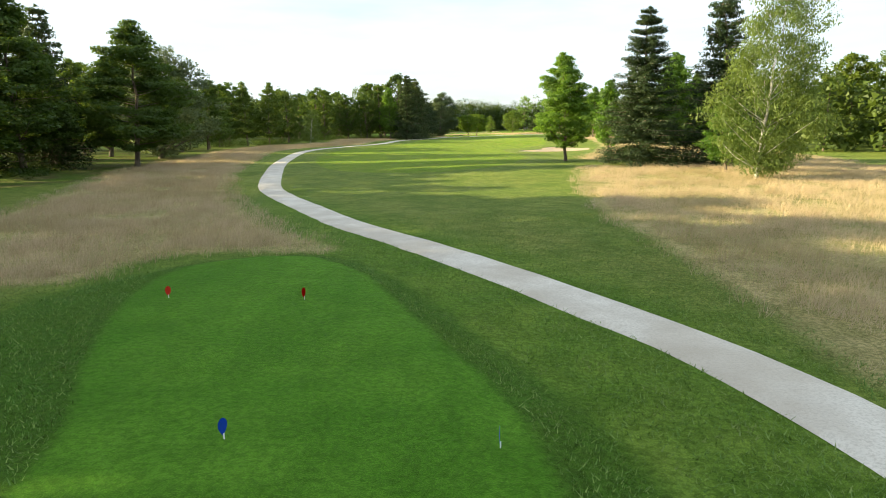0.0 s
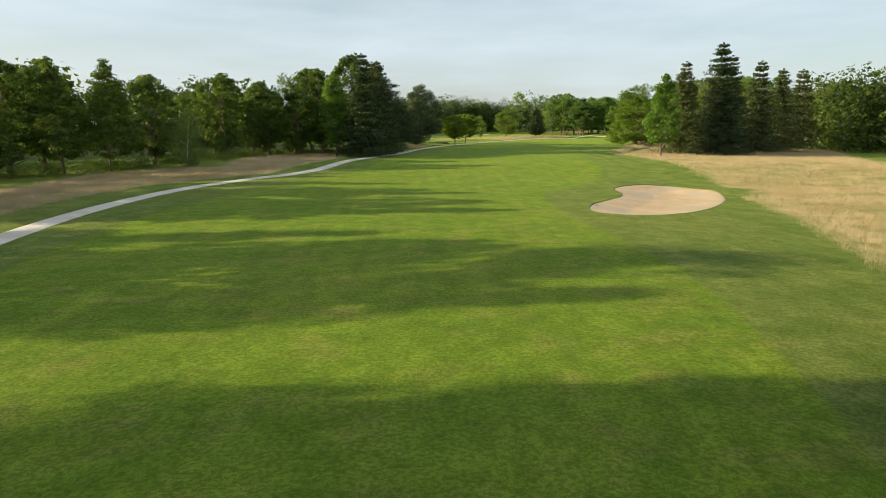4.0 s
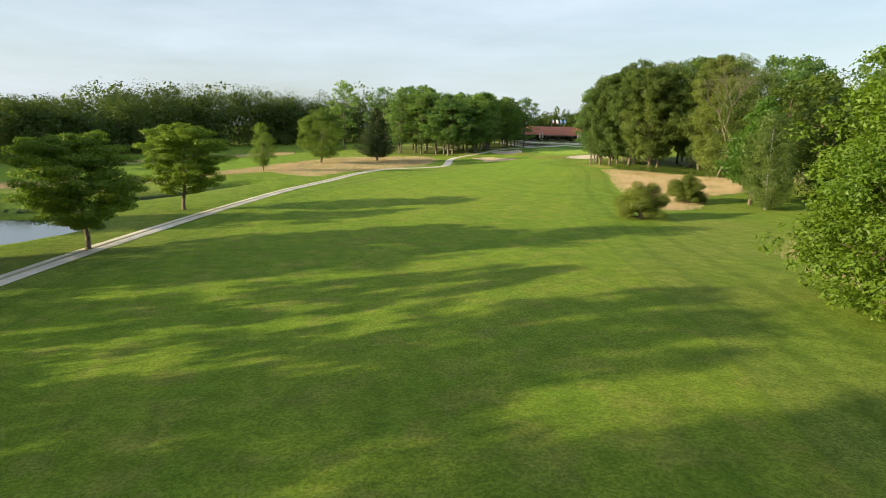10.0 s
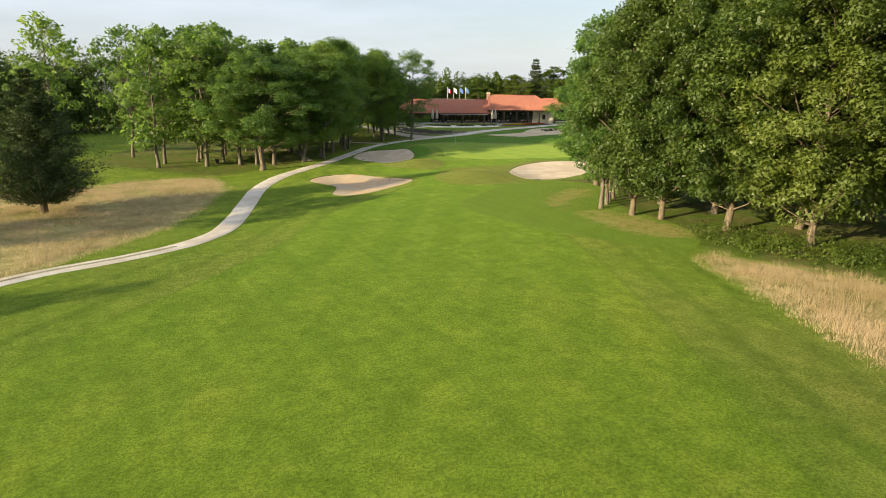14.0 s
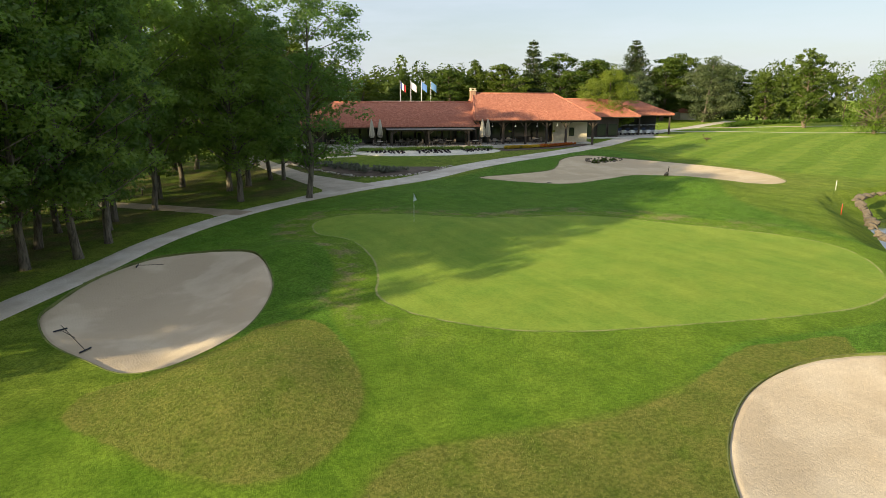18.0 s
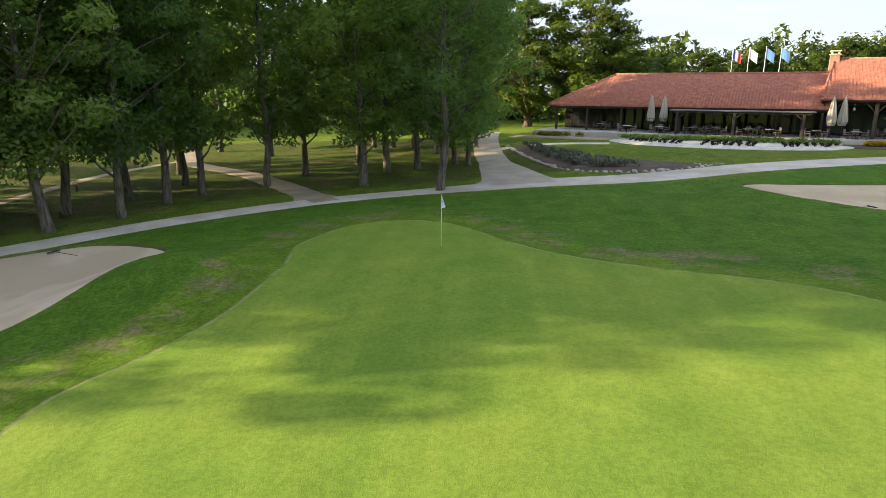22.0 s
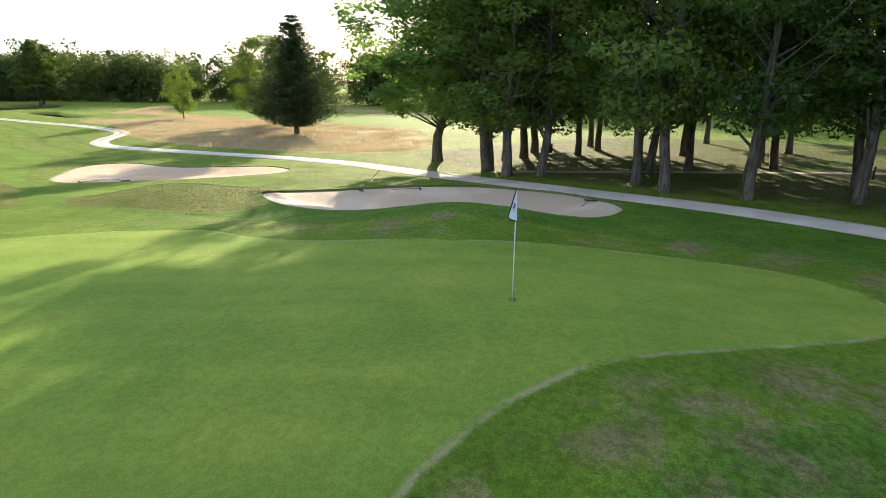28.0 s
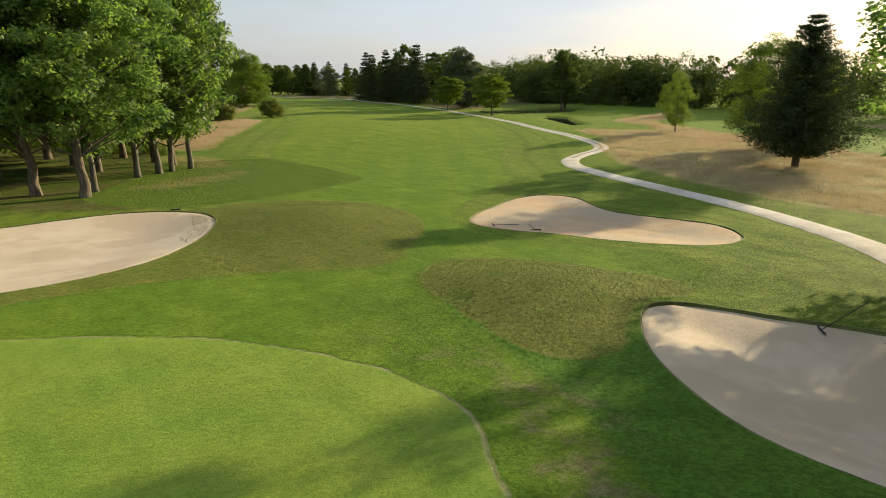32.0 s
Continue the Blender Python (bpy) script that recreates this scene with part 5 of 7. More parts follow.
# ---- trees, stand by stand ----
random.seed(4)
for kind, x, y, h, v, lod, w in (
    # beside the tee, to the right
    ("maple", 17.8, 88.4, 15.6, 0, 2, 0.98), ("spruce", 25.4, 78.8, 19.2, 0, 2, 1.1), ("birch", 31.2, 61.2, 18.4, 0, 2, 0.88), ("spruce", 35, 79.5, 22.5, 1, 0, 0.95), ("maple", 34.5, 92, 16.2, 0, 0, 1.0), ("maple", 31.5, 68.5, 8.5, 1, 0, 1.2),
    ("oak", 87, 137, 20, 0, 1, 1), ("oak", 96, 135, 21, 1, 1, 1), ("maple", 28, 104, 13, 1, 1, 0.8),
    ("alder", 55, 136, 17, 0, 1, 1), ("oak", 75, 150, 16, 2, 1, 1),
    # west of the tee, mostly unseen: added to shade tee and fairway
    ("oak", -50, -32, 20, 0, 1, 1.2), ("alder", -58, -22, 21, 0, 1, 1.3), ("oak", -47, -12, 20, 1, 1, 1.2), ("alder", -60, -4, 21, 1, 1, 1.3), ("oak", -49, 6, 20, 2, 1, 1.2),
    ("alder", -57, 16, 21, 0, 1, 1.3), ("oak", -50, 26, 20, 0, 1, 1.2), ("alder", -60, 34, 21, 1, 1, 1.3), ("alder", -48, 41, 20, 0, 1, 1.3), ("oak", -60, 47, 14, 1, 1, 1.2), ("oak", -47, 45, 13.5, 0, 1, 1.4), ("oak", -47, 52, 12.6, 1, 1, 1.5), ("oak", -47, 58, 12.2, 2, 1, 1.5), ("oak", -48, 64, 12.6, 0, 1, 1.5),
    ("oak", -42, -44, 18, 1, 1, 1.3), ("oak", -41, -34, 19, 2, 1, 1.3), ("oak", -42, -25, 18, 0, 1, 1.3), ("oak", -41, -17, 19, 1, 1, 1.3), ("oak", -42, -8, 19, 2, 1, 1.3), ("oak", -41, 0, 19, 0, 1, 1.3), ("oak", -46, 5, 20.5, 1, 1, 1.3), ("oak", -46, 14, 20.5, 0, 1, 1.3), ("oak", -42, 9, 19, 1, 1, 1.3), ("oak", -41, 18, 19, 2, 1, 1.3), ("oak", -43, 27, 18, 0, 1, 1.3), ("oak", -45, 35, 17, 1, 1, 1.2),
    ("oak", -72, 130, 18, 0, 1, 1.2), ("oak", -70, 140, 18, 1, 1, 1.2),
    # beside the tee, to the left
    ("alder", -39.9, 82.8, 20.0, 0, 2, 1.3), ("alder", -47.9, 72.3, 20.5, 1, 2, 1.35), ("spruce", -48.9, 79.6, 20, 1, 1, 1), ("spruce", -56, 86, 21, 0, 1, 1.1),
    ("willow", -46.5, 105, 18, 0, 0, 1.25), ("oak", -57, 109, 17, 0, 1, 1), ("alder", -65, 115, 18, 1, 1, 1), ("spruce", -54, 70, 21, 0, 1, 1.2), ("alder", -63, 159, 15.5, 0, 1, 1), ("spruce", -62, 97, 20, 1, 1, 1),
    # row behind the first bend
    ("alder", -52, 127, 17, 1, 0, 1.1), ("oak", -57, 133, 17, 1, 1, 1.2), ("alder", -52, 141, 16, 0, 0, 1.1),
    ("alder", -55.6, 151.8, 15, 0, 0, 1.0), ("oak", -58.5, 169, 16.5, 0, 1, 1), ("oak", -60, 180, 17, 1, 1, 1), ("alder", -52.4, 171.6, 18, 1, 0, 0.9), ("alder", -47.8, 176.5, 18, 0, 0, 0.9),
    ("oak", -44.3, 184.6, 15, 2, 1, 1), ("birch", -36.7, 178.5, 9.5, 0, 1, 0.9), ("oak", -36, 196, 15.4, 0, 1, 1), ("oak", -30, 206, 14, 1, 1, 1.1), ("alder", -57, 162.6, 13.2, 1, 1, 1),
    ("oak", -66, 190, 17, 2, 1, 1), ("oak", -50, 200, 16, 0, 1, 1), ("oak", -42, 212, 16.5, 1, 1, 1),
    # dark stand on the left
    ("maple", -16.3, 206.5, 17.5, 0, 0, 0.75), ("spruce", -10.8, 205.5, 20.6, 0, 0, 1.05), ("spruce", -8.4, 214, 19.5, 1, 0, 1.05), ("spruce", -9, 224, 21, 0, 0, 1.05),
    ("oak", -20, 212, 18, 0, 0, 0.9), ("birch", -27, 216, 17, 0, 1, 0.8), ("oak", -24, 208, 14, 1, 1, 1), ("alder", -34, 218, 16, 0, 1, 1.1), ("pine", -8.8, 234, 19, 0, 0, 1.2), ("pine", -7.5, 243, 16, 0, 0, 1.2), ("spruce", -11.5, 242, 22.5, 1, 0, 1.15),
    ("pine", -4.4, 251, 13.5, 0, 0, 1.15), ("oak", -16, 227, 23, 2, 1, 1.0), ("oak", -26, 234, 20, 0, 1, 1.1), ("oak", -13, 256, 18, 1, 1, 1.1), ("oak", -38, 232, 17, 2, 1, 1.1), ("oak", -50, 224, 16, 0, 1, 1.1), ("oak", -22, 250, 20, 1, 1, 1.1), ("alder", -33, 205, 14.5, 1, 1, 1),
    ("willow", -0.4, 284.6, 19.5, 0, 2, 1.0), ("willow", -9, 281, 14, 1, 1, 1.1), ("alder", -24, 306, 19.5, 0, 1, 1.2), ("oak", -29, 303, 18, 1, 1, 1.2), ("oak", -14, 268, 18, 2, 1, 1.1),
    # single trees along the path
    ("flat", 12.9, 292.4, 10.4, 0, 2, 1.1), ("flat", 18.4, 318.7, 11.3, 0, 2, 1.08), ("round", 30.2, 381.6, 10.8, 1, 0, 0.72), ("round", 46.3, 406.8, 14.5, 0, 2, 1.15), ("yew", 64, 417.2, 15.6, 0, 2, 1.3),
    # right of the fairway
    ("maple", 47.5, 196, 16.4, 1, 0, 0.8), ("spruce", 60, 200, 22, 0, 0, 1.0), ("spruce", 55.5, 206, 19, 1, 0, 1.0), ("spruce", 66, 208, 20.5, 1, 0, 1.0), ("spruce", 75, 213, 20, 0, 1, 1), ("spruce", 84, 220, 19, 1, 1, 1.1), ("spruce", 96, 232, 20, 0, 1, 1.1),
    ("chest", 63.3, 256, 16.2, 0, 2, 1.05), ("oak", 88.5, 256.5, 16.5, 0, 0, 1), ("oak", 97, 263, 18, 1, 1, 1), ("oak", 110, 282, 20, 2, 1, 1), ("oak", 122, 290, 20, 0, 1, 1),
    ("maple", 97, 306, 16.5, 1, 0, 1.0), ("birch", 95.5, 301.5, 13.5, 0, 2, 0.9), ("oak", 106, 311, 18, 1, 0, 1), ("oak", 124, 318, 21, 2, 1, 1), ("oak", 118, 305, 19, 0, 1, 1),
    # round the clubhouse and the putting green
    ("chest", 265.8, 472.2, 15, 0, 1, 0.8), ("oak", 277, 493, 18.5, 1, 1, 1.1), ("oak", 297, 515, 15, 2, 1, 1.2), ("oak", 290, 500, 16, 0, 1, 1.1), ("oak", 146, 535, 21, 2, 0, 1.6), ("oak", 153, 529, 21, 1, 0, 1.3), ("oak", 160, 533, 18, 0, 0, 1.3), ("oak", 162, 541, 13, 0, 0, 1.6),
    ("oak", 177, 543, 12.5, 1, 0, 1.6), ("alder", 186, 538, 15.2, 0, 0, 1.3), ("oak", 206, 548, 15, 2, 0, 1.6), ("alder", 212.6, 545, 18.3, 1, 0, 1.1), ("oak", 218, 540, 16.3, 0, 0, 1.6), ("spruce", 227, 540, 22.7, 1, 0, 1.0),
    ("oak", 236, 538, 18.9, 1, 0, 1.6), ("oak", 250, 540, 18.2, 2, 0, 1.6), ("yew", 274.4, 546, 24.8, 0, 0, 1.2), ("oak", 284, 542, 20, 0, 0, 1.6), ("oak", 302, 548, 21, 1, 0, 1.6), ("willow", 286, 528, 19.5, 0, 0, 1.25),
    ("oak", 262, 548, 19, 2, 0, 1.6), ("oak", 318, 546, 19, 0, 0, 1.6), ("oak", 333, 548, 19, 1, 0, 1.6), ("oak", 344, 545, 16, 2, 0, 1.6),
):
    plant(kind, x, y, h, v, lod, w)

random.seed(6)
plant("lime", 94.0, 440.8, 18.5, 0, 2, 1.5)
WOOD_CLUB = [(97.2, 445.4, 18, 0), (102.5, 445.6, 20, 0), (106.8, 447.1, 21, 0), (106.9, 449.3, 19, 0), (111.2, 454.5, 22, 0), (114.2, 455.4, 22, 0),
             (116.3, 458.8, 21, 0), (112, 460.2, 22, 0), (116.8, 463.5, 22, 0), (113.4, 465, 22, 0), (117.6, 467, 21, 0), (121.2, 470.2, 22, 0), (128.8, 469.4, 20, 0),
             (134.6, 466.4, 20.5, 0), (114.3, 471.5, 22, 1), (122.6, 476.2, 22, 1), (129.5, 476.2, 21, 0), (126, 482.5, 22, 1), (132, 477.8, 20, 0), (135.2, 480, 18, 0), (136.4, 478.9, 16, 0),
             (110.6, 478.4, 22, 1), (125.3, 496, 22, 1), (127.6, 495.4, 22, 1), (114.5, 492, 22, 1), (106.3, 498, 23, 1), (105.2, 456.4, 22, 0), (104.2, 459, 22, 1), (100.8, 464.5, 22, 1), (97, 466, 22, 1),
             (89.5, 471, 22, 1), (94.4, 446.6, 18, 0), (92, 448.2, 20, 1), (90, 453, 21, 1), (86, 455.2, 21, 1), (87.2, 458.8, 21, 1), (92, 461.6, 22, 1), (102, 465.2, 22, 1), (76.3, 467.7, 22, 1), (122, 503.8, 16, 1),
             (79, 450.5, 20, 1), (86.6, 449.2, 20, 0), (80.5, 455, 21, 1), (63.5, 478.6, 24, 1), (133, 488, 19, 1), (137, 491.5, 18, 1), (130, 494, 20, 1), (136, 501, 19, 1)]
for i, (x, y, h, lod) in enumerate(WOOD_CLUB):
    h *= 1.12 if x < 95 else 1.0
    close = lod == 0 and (x > 110 or (x > 94 and y < 450))
    plant("tall", x, y, h, i % 3 if not close else i % 2, 2 if close else lod, (0.95 if y > 450 else 1.55 if x > 94 and x < 103 and y < 446 else 1.18) * (1.18 if x > 128 else 1.0) + 0.2 * random.random())
WOOD_RIGHT = [(118.4, 382, 21, 0), (132.8, 385, 27, 1), (127.6, 369.5, 26, 0), (131, 353.3, 27, 0), (128.2, 346.6, 22, 0), (131, 343.2, 23, 0), (136, 367.4, 28, 1), (132.6, 360, 27, 0),
              (128.6, 398.4, 18, 2), (127.6, 396.2, 17, 0), (131.2, 396, 18, 2), (121.4, 388.6, 20, 0), (118, 386.2, 19, 0), (133.4, 394, 20, 1), (125.4, 384.5, 23, 0), (123.4, 390, 20, 0), (120, 387.4, 19, 0),
              (119.4, 379, 22, 0), (121, 372.5, 24, 0), (122, 365, 25, 0), (126.4, 378, 26, 1), (141, 350, 27, 1), (146, 365, 28, 1), (141, 379, 28, 1), (149, 387, 26, 1), (143, 395, 23, 1), (152, 372, 28, 1),
              (139, 338, 26, 1), (134, 331, 25, 1), (152, 355, 27, 1), (143, 325, 26, 1)]
for i, (x, y, h, lod) in enumerate(WOOD_RIGHT):
    low = y < 384 and lod == 0
    if lod == 2:
        plant("lime", x, y, h, 0, 2, 1.15)
        continue
    if low and y < 350:
        plant("birch", x, y, h, 0, 2, 1.1)
        continue
    plant("edge" if low else "tall", x, y, h * (1.1 if x < 122 else 1.0), i % 2 if low else i % 3, 2 if low else lod, (0.9 if low else 0.95) + 0.15 * random.random())


def dead_tree(x, y, h, seed):
    """A leafless grey tree: a trunk that forks again and again."""
    rng = np.random.default_rng(seed)
    ob = tagged(new("dead_tree"), "bare grey dead tree with a leafless branching top", "tree")
    ob.matrix_basis = pose(x, y, z_at(x, y) - 0.05)
    trunk, twigs = bmesh.new(), bmesh.new()

    def fork(st, d, length, w, depth):
        mid = st + d * length * 0.5 + Vector(rng.normal(size=3)) * length * 0.05
        end = st + d * length + Vector(rng.normal(size=3)) * length * 0.07
        tube(trunk if depth > 3 else twigs, [st, mid, end], [w, w * 0.82, w * 0.62], 6, False)
        if depth:
            for i in range(3 if depth < 5 else 4):
                a = i * 2.1 + rng.random() * 1.2
                out = Vector((math.cos(a), math.sin(a), 0)) * (0.45 + 0.25 * rng.random())
                fork(mid.lerp(end, 0.5 + 0.5 * rng.random()), (d + out + Vector((0, 0, 0.12))).normalized(), length * (0.55 + 0.15 * rng.random()), w * 0.55, depth - 1)

    fork(Vector((0, 0, -0.2)), Vector((0.03, -0.02, 1)).normalized(), h * 0.52, 0.26, 5)
    part("trunk", trunk, BARK["grey"], ob)
    part("crown", twigs, BARK["grey"], ob, "bare pale grey twigs")


dead_tree(124.5, 344.5, 21, 3)

def undergrowth(label, line, width, count, h, seed, leaf="oak"):
    """Low tangled growth along the foot of a wood."""
    rng = np.random.default_rng(seed)
    q = np.array(curve(line, 1.0))
    k = rng.integers(0, len(q), count)
    pts = q[k] + rng.normal(size=(count, 2)) * width * 0.35
    hh = h * (0.35 + 0.75 * rng.random(count))
    z = ground(pts[:, 0], pts[:, 1]) + hh * 0.45
    c3 = np.concatenate([pts, z[:, None]], 1)
    v, f, nr = leaves(rng, c3, hh * 0.75, 80, 0.17, 0, 0.1, 0.8, hearts=c3 - np.array([0, 0, 0.5]))
    me = leafy("undergrowth", v, f, nr)
    me.materials.append(LEAF[leaf])
    tagged(new("undergrowth", me), label, "undergrowth", kind="stuff")


undergrowth("green brambles and saplings at the wood's edge", [(118, 371), (121, 362), (125, 352), (127, 342), (130, 334)], 5, 260, 1.7, 1)
undergrowth("dark brambles and saplings under the trees on the path side", [(-34, 205), (-26, 214), (-20, 218), (-12, 228), (-9, 240), (-8, 252), (-10, 268)], 7, 300, 1.8, 3)
undergrowth("dark scrub and saplings under the far row of trees", [(-60, 160), (-55, 168), (-48, 180), (-40, 192), (-34, 202)], 7, 260, 3.0, 6)
undergrowth("green reeds growing in the ditch", [(51, 223.5), (54, 228), (57, 232), (60, 237)], 0.8, 34, 0.9, 8, "maple")
undergrowth("dark scrub at the foot of the trees by the tee", [(-46, 62), (-48, 74)], 6, 60, 0.9, 4)
undergrowth("reeds and scrub round the pond", [(11, 306), (8, 316), (-4, 319), (-14, 320)], 1.6, 90, 0.6, 5, "willow")


def shrub(name, label, x, y, h, w, leaf, seed, per=16, size=0.24):
    """A leafy bush: stems and a crown of clumps."""
    rng = np.random.default_rng(seed)
    ob = tagged(new(name), label, "shrub")
    ob.matrix_basis = pose(x, y, z_at(x, y) - 0.05)
    bm = bmesh.new()
    cs, rs = [], []
    for i in range(60):
        a, r, q = rng.random() * 6.28, rng.random() ** 0.5, rng.random()
        c_ = Vector((math.cos(a) * r * w / 2 * 0.85, math.sin(a) * r * w / 2 * 0.85, h * (0.12 + 0.75 * q * math.sqrt(max(0.05, 1 - r * r * 0.8)))))
        cs.append(c_)
        rs.append(0.16 * w * (0.6 + 0.5 * rng.random()))
        if i < 14:
            tube(bm, [(c_.x * 0.1, c_.y * 0.1, -0.1), c_ * 0.5, c_], [0.06, 0.04, 0.015], 5, False)
    part("stem", bm, BARK["brown"], ob)
    v, f, nr = leaves(rng, [tuple(c_) for c_ in cs], rs, per * 6, size * 0.75, 0, 0.1, 0.8)
    part_mesh("crown", leafy("crown", v, f, nr), LEAF[leaf], ob)
    return ob


shrub("round_bush", "rounded yellow-green bush at the edge of the fairway", 72.3, 297.3, 5.2, 6.2, "bush", 1, 150, 0.14)
shrub("round_bush", "rounded yellow-green bush behind another bush in dry grass", 88.5, 309.5, 4.6, 5.6, "bush", 2, 130, 0.14)

# ---- far woods ----
rng = np.random.default_rng(9)
FAR = []


def belt(points, width, count, h0, h1, fine=False):
    q = np.array(points, float)
    seg = np.linalg.norm(np.diff(q, axis=0), axis=1)
    for _ in range(count):
        t = rng.random() * seg.sum()
        k = 0
        while t > seg[k] and k < len(seg) - 1:
            t -= seg[k]
            k += 1
        p_ = q[k] + (q[k + 1] - q[k]) * t / seg[k]
        d_ = (q[k + 1] - q[k]) / seg[k]
        o_ = (rng.random() - 0.5) * width
        FAR.append((p_[0] - d_[1] * o_, p_[1] + d_[0] * o_, h0 + (h1 - h0) * rng.random(), fine))


belt([(-125, 20), (-130, 90), (-128, 170), (-105, 230), (-75, 290)], 30, 120, 16, 22)
belt([(-60, 255), (-70, 330), (-60, 400), (-35, 445), (-8, 468)], 26, 120, 15, 19.5, True)
belt([(-25, 472), (5, 500), (40, 530), (90, 550), (125, 560)], 26, 110, 20, 26, True)
belt([(130, 562), (185, 562), (215, 566), (250, 566), (290, 570), (350, 580)], 22, 110, 13, 18)
belt([(318, 570), (330, 520), (338, 460), (345, 400), (330, 330)], 26, 80, 15, 21)
belt([(125, 300), (150, 335), (178, 350), (190, 380)], 26, 40, 17, 22, True)
belt([(110, 215), (125, 250), (140, 290)], 24, 34, 16, 21, True)
belt([(70, 110), (120, 150), (150, 210), (180, 300), (260, 340)], 40, 80, 15, 21)
belt([(30, -60), (90, 10), (130, 80), (150, 140)], 40, 60, 14, 20)
belt([(-120, -60), (-40, -110), (40, -90)], 40, 60, 14, 20)
V, F, NR, TV, TF, off, toff = [], [], [], [], [], 0, 0
for x, y, h, fine in FAR:
    z = z_at(x, y)
    r = h * (0.27 + 0.09 * rng.random())
    k, per, size = (32, 64, 0.46) if fine else (24, 32, 0.8)
    d = rng.normal(size=(k, 3))
    d /= np.linalg.norm(d, axis=1, keepdims=True)
    cs = np.array([x, y, z + h * 0.5]) + d * np.array([r, r, h * 0.46]) * (0.6 + 0.4 * rng.random((k, 1)))
    cs[:7] = np.array([x, y, z]) + np.stack([rng.normal(size=7) * r * 0.75, rng.normal(size=7) * r * 0.75, h * (0.04 + 0.16 * rng.random(7))], 1)
    v, f, nr = leaves(rng, cs, np.full(k, r * 0.42), per, size, 0, 0.1, 0.9, hearts=np.repeat([[x, y, z + h * 0.35]], k, 0))
    V.append(v)
    NR.append(nr)
    F.append(f + off)
    off += len(v)
    inner = np.array([x, y, z + h * 0.45]) + rng.normal(size=(9, 3)) * np.array([r * 0.3, r * 0.3, h * 0.2])
    v, f, nr = leaves(rng, inner, np.full(9, r * 0.5), 18, 1.25, 0, 0.1, 0.95, hearts=np.repeat([[x, y, z + h * 0.35]], 9, 0))
    V.append(v)
    NR.append(nr)
    F.append(f + off)
    off += len(v)
    a = np.arange(5) * 2 * math.pi / 5
    ring = np.stack([np.cos(a), np.sin(a), 0 * a], 1)
    TV.append(np.concatenate([np.array([x, y, z - 0.2]) + ring * 0.24, np.array([x, y, z + h * 0.6]) + ring * 0.1]))
    j = np.arange(5)
    TF.append(np.stack([j, (j + 1) % 5, (j + 1) % 5 + 5, j + 5], 1) + toff)
    toff += 10
me = leafy("far_woods", np.concatenate(V), np.concatenate(F), np.concatenate(NR))
me.materials.append(LEAF["far"])
far_woods = tagged(new("far_woods", me), "distant belts of green mixed woodland", "woods", kind="stuff")
part_mesh("trunks", mesh_of("trunks", np.concatenate(TV), np.concatenate(TF)), BARK["brown"], far_woods)["kind"] = "stuff"

# ---- clubhouse ----
m_tile, n, l, b = material("clay_tile")
tc = n.new("ShaderNodeTexCoord").outputs["Object"]
v1, v2, v3 = n_noise(n, l, 0.35, 4, tc), n_noise(n, l, 2.6, 5, tc, 0.7), n_noise(n, l, 9.0, 4, tc)
c = n_mix(n, l, n_range(n, l, v2, 0.32, 0.68), (0.30, 0.098, 0.062), (0.53, 0.215, 0.140))
c = n_mix(n, l, n_range(n, l, v1, 0.4, 0.7, 0, 0.5), c, (0.38, 0.135, 0.085))
c = n_mix(n, l, n_range(n, l, v3, 0.6, 0.75, 0, 0.6), c, (0.78, 0.56, 0.38))
l.new(c, b.inputs["Base Color"])
b.inputs["Roughness"].default_value = 0.9
wv = n.new("ShaderNodeTexWave")
wv.bands_direction = "Y"
wv.inputs["Scale"].default_value, wv.inputs["Distortion"].default_value = 0.9, 0.6
l.new(tc, wv.inputs["Vector"])
n_bump(n, l, wv.outputs["Fac"], 0.35, 0.04, b)
m_timber = plain("dark_timber", (0.055, 0.042, 0.032), 0.8, vary=0.4, scale=5)
m_plaster = plain("cream_plaster", (0.62, 0.55, 0.40), 0.9, vary=0.12, scale=2)
m_brick = plain("chimney_brick", (0.36, 0.22, 0.15), 0.9, vary=0.35, scale=9)
m_slab = plain("pale_terrace_slab", (0.55, 0.52, 0.47), 0.85, vary=0.15, scale=2)
m_canvas = plain("beige_canvas", (0.44, 0.40, 0.32), 0.9, vary=0.12, scale=3)
m_awning = plain("dark_awning", (0.20, 0.185, 0.175), 0.8, vary=0.25, scale=2)
m_steel = plain("painted_steel", (0.75, 0.75, 0.74), 0.4, vary=0.05, scale=3, bump=0)
# near black: room shade put into the colour, shared with the cart tyres
m_dark = plain("room_shade_and_tyre", (0.03, 0.028, 0.025), 0.8, vary=0.3, scale=2, bump=0)
m_glass, n, l, b = material("window_glass")
b.inputs["Base Color"].default_value = (0.03, 0.035, 0.035, 1)
b.inputs["Roughness"].default_value = 0.08
b.inputs["Specular IOR Level"].default_value = 0.7
m_wicker = plain("woven_chair", (0.21, 0.18, 0.15), 0.8, vary=0.3, scale=12)
m_stone = plain("pale_stone", (0.44, 0.40, 0.34), 0.9, vary=0.3, scale=4, bump=0.5, per=True)
m_soil = plain("dark_soil", (0.10, 0.075, 0.055), 0.95, vary=0.35, scale=6)

CLUB = pose(156.68, 496.49, 9.65, 0, 0, -24.4)


